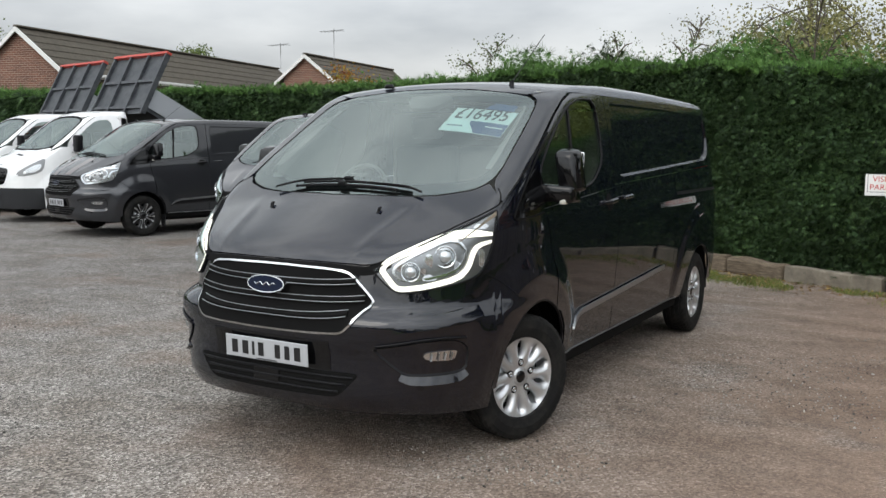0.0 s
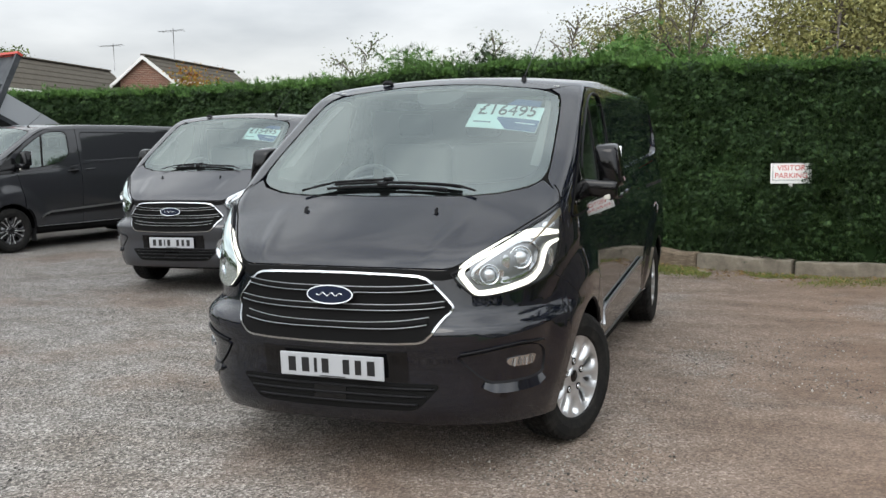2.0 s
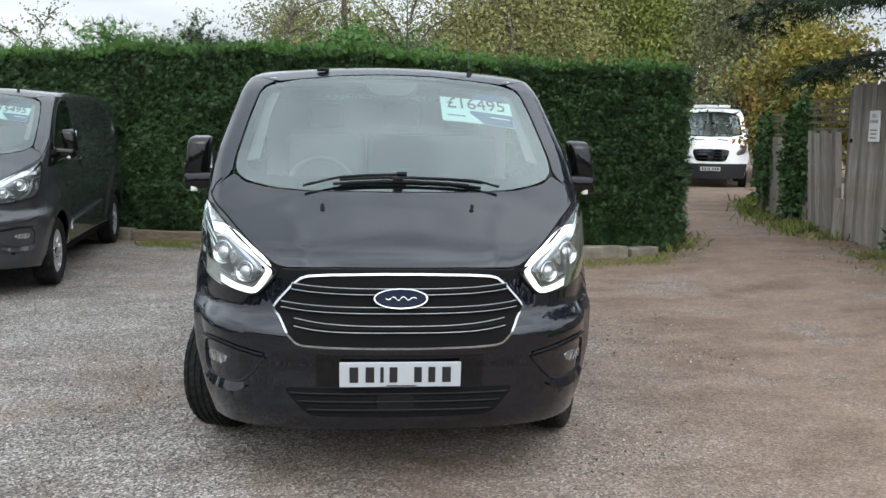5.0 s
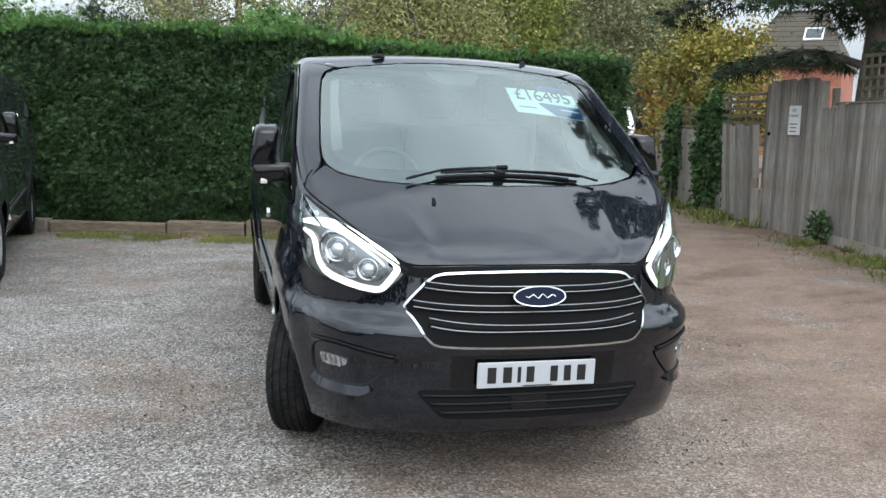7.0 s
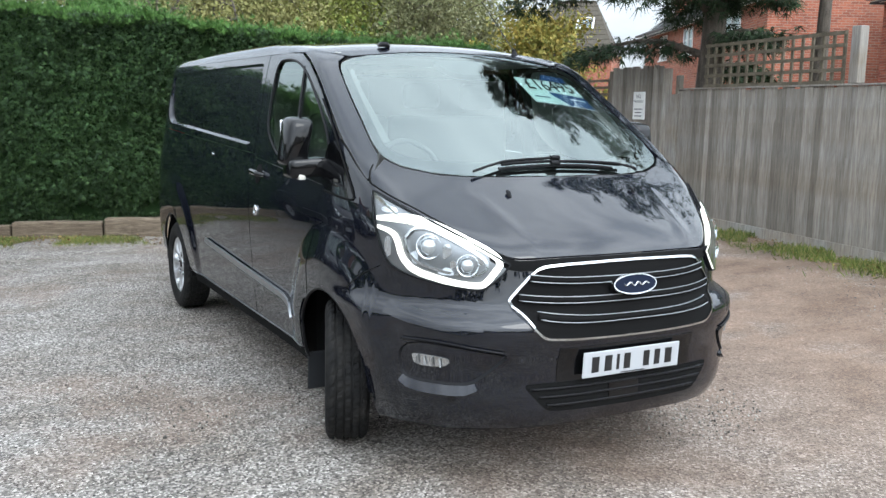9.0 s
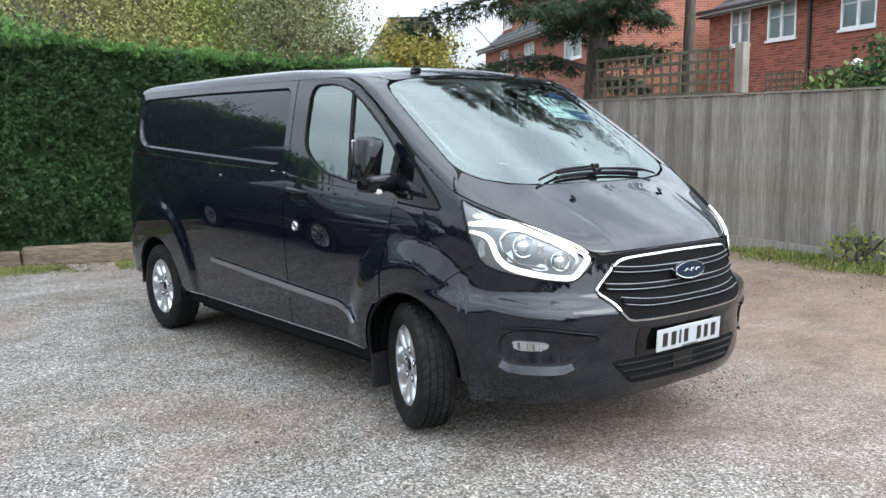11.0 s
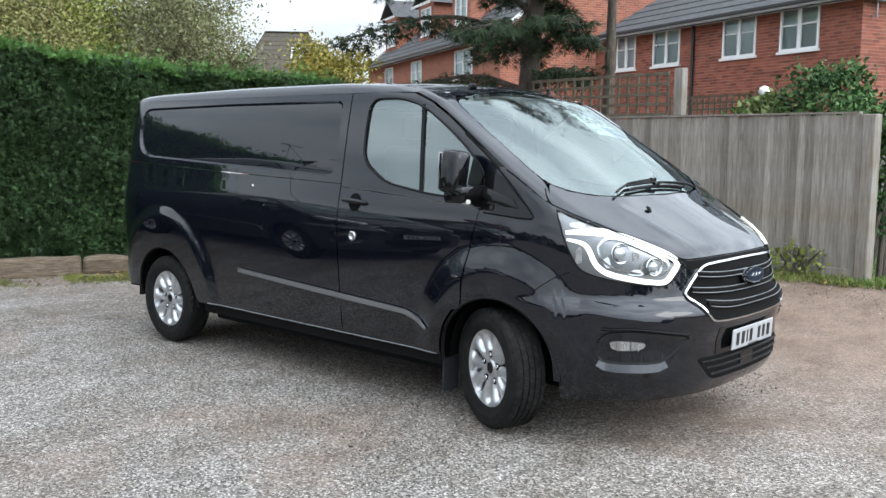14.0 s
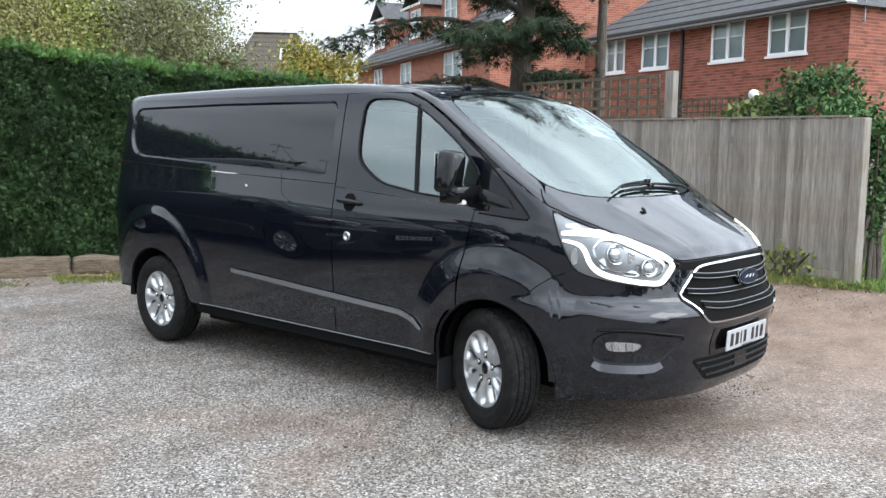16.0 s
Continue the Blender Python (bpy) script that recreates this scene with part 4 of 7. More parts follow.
    prof = [(-0.42, 1.12), (-0.40, 1.235), (-0.2, 1.27), (0.1, 1.265), (0.2, 1.2), (0.22, 0.95), (-0.3, 0.95)]
    a = [dash.verts.new((-0.78, y, z)) for y, z in prof]
    b = [dash.verts.new((0.78, y, z)) for y, z in prof]
    dash.faces.new(a[::-1]), dash.faces.new(b)
    for i in range(len(prof)):
        dash.faces.new((a[i], a[(i + 1) % len(prof)], b[(i + 1) % len(prof)], b[i]))
    bmesh.ops.bevel(dash, geom=dash.edges[:], offset=0.03, segments=3, affect="EDGES")
    part("dashboard", dash, M_TRIM, van, "dark grey dashboard", True)
    th = np.linspace(0, 2 * np.pi, 33)
    ring = np.stack([-0.4 + 0.185 * np.cos(th), 0.33 + 0.185 * np.sin(th) * 0.42, 1.26 + 0.185 * np.sin(th) * 0.9], 1)
    steer_w = put("steering_wheel", tube(ring, 0.015, 8), M_TRIM, "dark steering wheel")
    put("wheel_boss", tube([(-0.4, 0.2, 1.18), (-0.4, 0.33, 1.25)], [0.04, 0.06], 10), M_TRIM, "", steer_w)
    for x0, wd in ((-0.4, 0.5), (0.28, 0.84)):
        seat = part("seat", box(x0 - wd / 2, x0 + wd / 2, 0.6, 1.1, 0.98, 1.1, 0.05, 3), M_SEAT, van, "dark fabric seat", True)
        bk = part("seat_back", box(x0 - wd / 2, x0 + wd / 2, 1.1, 1.22, 1.05, 1.56, 0.05, 3), M_SEAT, seat, "", True)
        for hx in ([x0] if wd < 0.6 else [x0 - 0.2, x0 + 0.2]):
            part("headrest", box(hx - 0.12, hx + 0.12, 1.1, 1.2, 1.6, 1.76, 0.04, 3), M_SEAT, seat, "", True)
    for sx in (1, -1):
        trim = quad(s, "T", lin((-0.1, 0.7), (0.3, 0.675), (0.5, 0.645)), lin((-0.1, 0.765), (0.3, 0.735), (0.5, 0.70)), const(-0.08), const(0.5), 4, 20, -0.04, 0.004)
        put("pillar_trim", trim if sx > 0 else flip(trim), M_SEAT, "grey pillar lining")
    hous = outline([(-0.17, 0.56), (0.17, 0.56), (0.12, 0.44), (0.07, 0.4), (-0.07, 0.4), (-0.12, 0.44)], 50, 1)
    put("sensor_housing", disc(s, "T", hous, -0.03, 0.03), M_TRIM, "grey sensor housing behind the windscreen")
    for zz, x1 in ((-0.285, 0.1), (-0.302, 0.07)):
        put("screen_print", quad(s, "T", const(-0.026), const(x1), const(zz), const(zz + 0.004), 6, 3, -0.0055, 0.0), M_SCREENPRINT, "small grey print on the glass")
    # price card inside the glass
    if price:
        card = put("price_card", quad(s, "T", const(0.27), const(0.67), const(0.15), const(0.385), 10, 8, -0.014, 0.002), M_CARD, "pale blue price card behind the windscreen")
        put("card_disc", quad(s, "T", lin((0.15, 0.5), (0.24, 0.43), (0.275, 0.425)), const(0.668), const(0.152), const(0.262), 10, 6, -0.0125, 0.0), M_CARDBLUE, "deep blue printed corner", card)
        put("card_disc", quad(s, "T", lin((0.38, 0.44), (0.46, 0.5)), const(0.64), const(0.39), const(0.45), 8, 4, -0.0135, 0.0), M_CARDBLUE, "", card)
        put("print_bar", quad(s, "T", const(0.30), const(0.40), const(0.2), const(0.212), 6, 3, -0.0125, 0.0), M_SIGNINK, "", card)
        put("print_bar", quad(s, "T", const(0.54), const(0.65), const(0.215), const(0.225), 6, 3, -0.0115, 0.0), M_CARD, "", card)
        c, nr = s.at("T", np.array([0.47]), np.array([0.325]), -0.0115)[0], s.normal(s.at("T", np.array([0.47]), np.array([0.325])))[0]
        xa = Vector((1, 0, 0)) - Vector(nr) * nr[0]
        xa.normalize()
        za = Vector(nr)
        ya = za.cross(xa) * 1.5
        mt = Matrix(((xa[0], ya[0], za[0], c[0]), (xa[1], ya[1], za[1], c[1]), (xa[2], ya[2], za[2], c[2]), (0, 0, 0, 1)))
        words("card_price", "\u00a3" + price, 0.112, mt, M_INK, card, "black price figures")
    return van


def shaped_box(xr, yr, zr, bevel):
    bm = box(xr[0], xr[1], yr[0], yr[1], zr[0], zr[1], bevel, 3)
    bm.verts.index_update()
    return bm


def mirror_mesh():
    bm = shaped_box((0.995, 1.13), (0.17, 0.30), (1.318, 1.55), 0.03)
    for v in bm.verts:
        f = (0.30 - v.co.y) / 0.13
        v.co.x = 1.05 + (v.co.x - 1.05) * (1 - 0.2 * f * f)
        v.co.z = 1.41 + (v.co.z - 1.41) * (1 - 0.1 * f * f) - 0.008 * f
        v.co.x -= 0.02 * (v.co.z - 1.4) / 0.12
    return bm


def arm_mesh():
    bm = shaped_box((0.93, 1.115), (0.13, 0.27), (1.27, 1.36), 0.018)
    for v in bm.verts:
        f = (v.co.x - 0.93) / 0.17
        v.co.z -= 0.012 * f
        v.co.y -= 0.02 * (1 - f)
    return bm


M_SCREENPRINT = mat("screen_print", (0.2, 0.21, 0.21), 0.5)
M_SIGNINK = mat("card_print", (0.1, 0.14, 0.2), 0.5)
M_TAIL = mat("tail_lamp_red", (0.25, 0.012, 0.01), 0.15)
M_LENSGLASS = mat("projector_glass", (0.42, 0.44, 0.45), 0.1, 0.6, 1.0)
M_STRIPE = mat("stripe_brown", (0.06, 0.045, 0.042), 0.3, 0.2, 1.0)


# ---- ground ----
M_GROUND = mat("gravel", (0.3, 0.28, 0.26), 0.85)
_v = coords(M_GROUND)
_stone = nd(M_GROUND, "ShaderNodeTexVoronoi", Scale=92.0)
link(M_GROUND, _v, _stone.inputs["Vector"])
_tone = ramp(M_GROUND, _stone.outputs["Color"], (0.1, (0.028, 0.025, 0.022)), (0.35, (0.13, 0.119, 0.106)), (0.67, (0.284, 0.264, 0.24)), (0.92, (0.6, 0.562, 0.515)))
_patch = noise_tex(M_GROUND, _v, 0.55, 6.0, 0.6)
_mask = ramp(M_GROUND, _patch, (0.52, (0, 0, 0)), (0.64, (0.6, 0.6, 0.6)))
_earth = ramp(M_GROUND, noise_tex(M_GROUND, _v, 38.0, 5.0, 0.75), (0.3, (0.128, 0.082, 0.058)), (0.7, (0.245, 0.176, 0.134)))
_soil = mix(M_GROUND, 0.76, mix(M_GROUND, 1.0, _tone, (0.98, 0.78, 0.62), "MULTIPLY"), _earth)
_col = mix(M_GROUND, _mask, _tone, _soil)
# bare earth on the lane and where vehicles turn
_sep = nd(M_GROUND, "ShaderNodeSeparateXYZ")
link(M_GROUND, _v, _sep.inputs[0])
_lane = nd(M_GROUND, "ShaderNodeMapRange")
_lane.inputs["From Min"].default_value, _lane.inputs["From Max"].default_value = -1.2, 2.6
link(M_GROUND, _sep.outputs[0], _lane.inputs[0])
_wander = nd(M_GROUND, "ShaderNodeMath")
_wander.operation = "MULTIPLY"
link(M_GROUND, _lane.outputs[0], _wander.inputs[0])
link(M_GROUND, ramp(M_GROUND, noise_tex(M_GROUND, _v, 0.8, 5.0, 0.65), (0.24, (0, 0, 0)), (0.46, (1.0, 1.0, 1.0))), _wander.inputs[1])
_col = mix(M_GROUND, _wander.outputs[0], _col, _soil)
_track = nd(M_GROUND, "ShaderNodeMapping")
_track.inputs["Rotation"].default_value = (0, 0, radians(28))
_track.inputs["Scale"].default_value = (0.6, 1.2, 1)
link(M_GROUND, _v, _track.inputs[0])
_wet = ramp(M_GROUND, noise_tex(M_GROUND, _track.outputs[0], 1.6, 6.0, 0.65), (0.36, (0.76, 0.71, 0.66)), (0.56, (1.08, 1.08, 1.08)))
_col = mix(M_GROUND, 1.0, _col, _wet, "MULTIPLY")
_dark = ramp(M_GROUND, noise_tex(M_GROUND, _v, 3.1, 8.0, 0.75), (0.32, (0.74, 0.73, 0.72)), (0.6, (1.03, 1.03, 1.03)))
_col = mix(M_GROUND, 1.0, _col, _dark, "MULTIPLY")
# gravel colour is multiplied darker, step by step, towards -x
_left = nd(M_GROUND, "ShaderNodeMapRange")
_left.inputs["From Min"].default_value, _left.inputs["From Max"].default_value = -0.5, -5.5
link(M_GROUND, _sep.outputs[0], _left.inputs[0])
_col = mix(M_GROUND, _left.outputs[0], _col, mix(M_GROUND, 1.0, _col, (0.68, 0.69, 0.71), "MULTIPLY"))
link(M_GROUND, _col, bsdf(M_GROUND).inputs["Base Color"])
bump(M_GROUND, _stone.outputs["Distance"], 0.9, 0.008)

N = 90
gx = np.concatenate([[-600, -200], np.linspace(-45, 45, N), [200, 600]])
gy = np.concatenate([[-600, -200], np.linspace(-30, 60, N), [200, 600]])
GX, GY = np.meshgrid(gx, gy, indexing="ij")
near = (np.abs(GX) < 40) & (GY > -25) & (GY < 50)
GZ = np.where(near, 0.012 * np.sin(GX * 1.7 + 0.6 * GY) * np.sin(GY * 1.3 - 0.4 * GX) - 0.014, -0.015)
k = len(gx)
gf = [(i * k + j, (i + 1) * k + j, (i + 1) * k + j + 1, i * k + j + 1) for i in range(k - 1) for j in range(k - 1)]


def rise(x, y):
    """The yard climbs gently towards the fence and the lane."""
    q = np.clip((np.asarray(x, float) - 2.8) / 2.4, 0, 1)
    return 0.16 * q * q * (3 - 2 * q)


GZ = GZ + np.where(near, rise(GX, GY), np.where(GX > 40, 0.16, 0.0))
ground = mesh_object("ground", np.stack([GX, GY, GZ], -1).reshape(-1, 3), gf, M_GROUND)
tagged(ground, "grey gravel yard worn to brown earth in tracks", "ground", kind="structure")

rng = np.random.default_rng(5)


def island_mat(name, stops, rough=0.8, translucent=0.0, spec=0.3):
    """Colour that differs from piece to piece of one mesh."""
    m = mat(name, stops[0][1], rough, spec=spec)
    g = nd(m, "ShaderNodeNewGeometry")
    col = ramp(m, g.outputs["Random Per Island"], *stops)
    big = ramp(m, noise_tex(m, coords(m), 1.1, 4.0, 0.6), (0.3, (0.62, 0.62, 0.62)), (0.7, (1.15, 1.15, 1.1)))
    col = mix(m, 1.0, col, big, "MULTIPLY")
    link(m, col, bsdf(m).inputs["Base Color"])
    if translucent:
        bsdf(m).inputs["Subsurface Weight"].default_value = 0.0
    return m


def scatter(P, size, shape, tilt=None, up=None):
    """Copies of a small shape (verts, faces) at P, turned at random."""
    sv, sf = np.asarray(shape[0], float), shape[1]
    n, k = len(P), len(sv)
    q = rng.normal(size=(n, 4))
    if tilt is not None:
        a = rng.uniform(0, 2 * np.pi, n) / 2
        q = np.stack([np.cos(a), rng.normal(size=n) * tilt, rng.normal(size=n) * tilt, np.sin(a)], 1)
    q /= np.linalg.norm(q, axis=1)[:, None]
    w, x, y, z = q.T
    R = np.stack([1 - 2 * (y * y + z * z), 2 * (x * y - z * w), 2 * (x * z + y * w), 2 * (x * y + z * w), 1 - 2 * (x * x + z * z), 2 * (y * z - x * w), 2 * (x * z - y * w), 2 * (y * z + x * w), 1 - 2 * (x * x + y * y)], -1).reshape(n, 3, 3)
    V = np.einsum("nij,kj->nki", R, sv) * np.asarray(size).reshape(-1, 1, 1) + P[:, None]
    idx = (np.arange(n) * k)[:, None]
    F = np.concatenate([np.asarray([f]) + idx for f in sf if len(f) == 3]) if all(len(f) == 3 for f in sf) else np.concatenate([np.asarray([f]) + idx for f in sf])
    return V.reshape(-1, 3), F


def fast_mesh(name, V, F, material, parent=None, label="", smooth=False):
    """A mesh from arrays of equal-sided faces."""
    me = bpy.data.meshes.new(name)
    F = np.asarray(F, np.int32)
    n, s = F.shape
    me.vertices.add(len(V))
    me.vertices.foreach_set("co", np.asarray(V, np.float32).ravel())
    me.loops.add(n * s)
    me.loops.foreach_set("vertex_index", F.ravel())
    me.polygons.add(n)
    me.polygons.foreach_set("loop_start", np.arange(0, n * s, s, dtype=np.int32))
    me.update(calc_edges=True)
    if smooth:
        me.polygons.foreach_set("use_smooth", np.ones(n, bool))
    me.materials.append(material)
    ob = new(name, me)
    if parent is not None:
        ob.parent = parent
    if label:
        ob["label"] = label
    return ob


OCTA = (np.array([(1, 0, 0), (-0.9, 0.1, 0), (0, 0.8, 0.1), (0.1, -0.75, 0), (0, 0.1, 0.6), (0.1, 0, -0.6)]), [(0, 2, 4), (2, 1, 4), (1, 3, 4), (3, 0, 4), (2, 0, 5), (1, 2, 5), (3, 1, 5), (0, 3, 5)])
M_STONES = island_mat("gravel_stones", [(0.0, (0.03, 0.028, 0.025)), (0.35, (0.14, 0.131, 0.118)), (0.7, (0.26, 0.247, 0.226)), (0.95, (0.46, 0.441, 0.41))], 0.75)
n = 82000
sx_, sy_ = rng.uniform(-6.5, 6.0, n), rng.uniform(-4.6, 6.2, n)
keep = rng.random(n) < np.clip(1.15 - np.hypot(sx_ + 0.5, sy_ + 2.2) / 8.0, 0.12, 1)
keep &= np.array([noise.noise((a * 0.6, b * 0.6, 0.3)) > -0.22 for a, b in zip(sx_, sy_)])
P = np.stack([sx_, sy_, rise(sx_, sy_) - 0.0155], 1)[keep]
V, F = scatter(P, rng.gamma(4, 0.001, len(P)) + 0.0028, OCTA)
stones = fast_mesh("loose_gravel", V, F, M_STONES)
tagged(stones, "loose grey gravel scattered over the yard", "gravel", kind="stuff")

# ---- vans ----
main_van = custom_van(pose(0, 0, 0), "glossy black panel van with a price card in its windscreen", M_BLACK, steer=21, lamps_on=True, lock=True)
grey_van = custom_van(pose(-4.17, 4.47, 0, 0, 0, 5.4), "dark grey metallic panel van parked nose outwards", M_GREY, price="15495")
dark_van = custom_van(pose(-9.95, 6.5, 0, 0, 0, -12.7), "dark grey panel van with faint bonnet stripes and dark wheels", M_DARKGREY, wheel_style="dark", stripes=True, trim_mat=True, price="")

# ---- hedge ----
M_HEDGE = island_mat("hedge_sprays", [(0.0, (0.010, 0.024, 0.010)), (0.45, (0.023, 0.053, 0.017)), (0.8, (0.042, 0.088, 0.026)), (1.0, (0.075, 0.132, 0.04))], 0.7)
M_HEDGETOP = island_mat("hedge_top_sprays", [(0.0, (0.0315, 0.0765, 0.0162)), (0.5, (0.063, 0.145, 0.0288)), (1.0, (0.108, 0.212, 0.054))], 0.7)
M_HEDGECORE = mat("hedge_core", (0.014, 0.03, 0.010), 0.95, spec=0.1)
_sv, _sf = [], []
for _k, (_a, _L) in enumerate(((-0.95, 0.75), (-0.5, 1.05), (-0.08, 1.35), (0.42, 1.1), (0.9, 0.8))):
    _c, _s = math.cos(_a), math.sin(_a)
    _sv += [(-0.1 * _c, 0.1 * _s, 0.0), (0.1 * _c, -0.1 * _s, 0.03), (_s * _L, _c * _L, 0.1 * (_k % 3 - 1) - 0.12)]
    _sf.append((3 * _k, 3 * _k + 1, 3 * _k + 2))
SPRAY = (np.array(_sv), _sf)


def along(pts, s):
    p = np.asarray(pts, float)
    d = np.concatenate([[0], np.cumsum(np.linalg.norm(np.diff(p, axis=0), axis=1))])
    return np.stack([np.interp(s, d, p[:, i]) for i in range(p.shape[1])], -1), d[-1]


HEDGE = [(3.92, 6.72), (2.2, 6.85), (0.4, 7.55), (-3.3, 8.6), (-9.3, 11.4), (-21.0, 12.8), (-45.0, 14.5)]
hedge = thing("hedge", pose(0, 0, 0), "dense clipped dark green conifer hedge with a bright top", "hedge")
_, HL = along(HEDGE, 0.0)
ss = np.linspace(0, HL, 120)
C, _ = along(HEDGE, ss)
T = np.gradient(C, axis=0)
T /= np.linalg.norm(T, axis=1)[:, None]
BACK = np.stack([T[:, 1], -T[:, 0]], 1)
BACK *= np.sign(BACK[:, 1:2])
htop = np.interp(ss, [0, 2, 4.5, 7, 9, 30], [2.42, 2.45, 2.66, 2.7, 2.64, 3.0])
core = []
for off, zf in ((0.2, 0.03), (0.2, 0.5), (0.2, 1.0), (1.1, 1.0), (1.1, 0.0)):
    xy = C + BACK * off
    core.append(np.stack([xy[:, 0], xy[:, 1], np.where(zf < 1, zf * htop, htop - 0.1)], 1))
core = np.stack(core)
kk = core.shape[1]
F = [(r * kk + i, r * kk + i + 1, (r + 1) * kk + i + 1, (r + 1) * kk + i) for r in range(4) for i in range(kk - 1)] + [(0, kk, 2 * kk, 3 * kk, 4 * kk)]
mesh_object("hedge_core", core.reshape(-1, 3), F, M_HEDGECORE, hedge, "plain dark green sheet inside the hedge", False)


def hedge_points(n, lo, hi, kind):
    s = rng.uniform(lo, hi, n)
    c, _ = along(HEDGE, s)
    b = np.stack([np.interp(s, ss, BACK[:, i]) for i in (0, 1)], 1)
    h = np.interp(s, ss, htop)
    if kind == "front":
        z = np.where(rng.random(n) < 0.9, rng.uniform(0.05, 1.0, n), rng.uniform(0.03, 0.22, n)) * h
        wob = np.array([noise.noise((a * 1.5, 0.0, q * 1.9)) + 0.6 * noise.noise((a * 5, 3.0, q * 5)) for a, q in zip(s, z)])
        off = 0.06 - 0.12 * wob + rng.normal(size=n) * 0.025 + 0.04 * np.clip((0.45 - z) / 0.3, 0, 1)
        keep = wob > -0.72
        return (np.stack([c[:, 0] + b[:, 0] * off, c[:, 1] + b[:, 1] * off, z], 1)[keep], -b[keep])
    off = rng.uniform(-0.02, 1.0, n)
    lump = np.array([noise.noise((a * 1.1, 7.0, o)) + 0.7 * noise.noise((a * 4, 9.0, o * 3)) for a, o in zip(s, off)])
    z = h - 0.09 + 0.09 * lump + rng.exponential(0.035, n)
    return np.stack([c[:, 0] + b[:, 0] * off, c[:, 1] + b[:, 1] * off, z], 1), -b


def sprays(P, out, size, lift=0.25):
    """Flat feathery sprays that point outwards."""
    sv, sf = SPRAY
    n = len(P)
    d = np.concatenate([out, np.full((n, 1), lift)], 1) + rng.normal(size=(n, 3)) * 0.55
    d /= np.linalg.norm(d, axis=1)[:, None]
    r = rng.normal(size=(n, 3))
    a = np.cross(d, r)
    a /= np.linalg.norm(a, axis=1)[:, None]
    b = np.cross(a, d)
    sz = (size * rng.uniform(0.6, 1.3, n))[:, None, None]
    V = P[:, None] + sz * (sv[None, :, 0:1] * a[:, None] + sv[None, :, 1:2] * d[:, None] + sv[None, :, 2:3] * b[:, None])
    F = np.concatenate([np.asarray([f]) + (np.arange(n) * len(sv))[:, None] for f in sf])
    return V.reshape(-1, 3), F


for lo, hi, dens, size in ((0.0, 9.0, 8300, 0.058), (9.0, 22.0, 3000, 0.085), (22.0, 46.0, 420, 0.17)):
    P, o = hedge_points(int((hi - lo) * dens), lo, hi, "front")
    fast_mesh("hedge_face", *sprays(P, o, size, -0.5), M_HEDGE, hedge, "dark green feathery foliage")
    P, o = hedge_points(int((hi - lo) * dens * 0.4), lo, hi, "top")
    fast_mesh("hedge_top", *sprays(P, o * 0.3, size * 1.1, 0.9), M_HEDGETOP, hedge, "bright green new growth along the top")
# the end of the hedge at the lane
n = 3200
P = np.stack([3.97 + rng.normal(size=n) * 0.04, rng.uniform(6.75, 7.85, n), rng.uniform(0.2, 2.45, n)], 1)
fast_mesh("hedge_end", *sprays(P, np.tile([1.0, 0.0], (n, 1)), 0.09, 0.0), M_HEDGE, hedge)

# growth that half hides the parking sign
n = 2600
P = np.concatenate([np.stack([2.15 + rng.normal(size=n) * 0.14, 6.68 + rng.normal(size=n) * 0.05, rng.uniform(0.12, 1.0, n)], 1), np.stack([2.47 + rng.normal(size=500) * 0.075, 6.70 + rng.normal(size=500) * 0.04, rng.uniform(0.95, 1.4, 500)], 1)])
fast_mesh("hedge_bulge", *sprays(P, np.tile([0.0, -1.0], (len(P), 1)), 0.07, 0.0), M_HEDGE, hedge)

# ---- kerb of timbers and stones ----
M_TIMBER = mat("old_timber", (0.16, 0.12, 0.08), 0.9)
_v = coords(M_TIMBER, (2.0, 14, 14))
link(M_TIMBER, ramp(M_TIMBER, noise_tex(M_TIMBER, _v, 3.0, 8.0, 0.7), (0.3, (0.05, 0.036, 0.025)), (0.55, (0.14, 0.107, 0.073)), (0.8, (0.24, 0.2, 0.15))), bsdf(M_TIMBER).inputs["Base Color"])
bump(M_TIMBER, noise_tex(M_TIMBER, _v, 6.0, 6.0), 0.6, 0.02)
M_CONCRETE = mat("weathered_concrete", (0.3, 0.29, 0.27), 0.9)
_v = coords(M_CONCRETE)
link(M_CONCRETE, ramp(M_CONCRETE, noise_tex(M_CONCRETE, _v, 5.0, 8.0, 0.7), (0.3, (0.08, 0.07, 0.052)), (0.6, (0.19, 0.165, 0.13)), (0.8, (0.29, 0.265, 0.225))), bsdf(M_CONCRETE).inputs["Base Color"])
bump(M_CONCRETE, noise_tex(M_CONCRETE, _v, 30.0, 5.0), 0.5, 0.01)
KERB = [(3.62, 6.7), (3.2, 6.52), (2.2, 6.55), (1.1, 6.98), (0.35, 7.36), (-0.9, 7.72), (-1.9, 7.98), (-3.4, 8.32), (-6.0, 9.5)]
kerb = thing("kerb", pose(0, 0, 0), "low edging of old timbers and concrete kerb stones", "kerb")
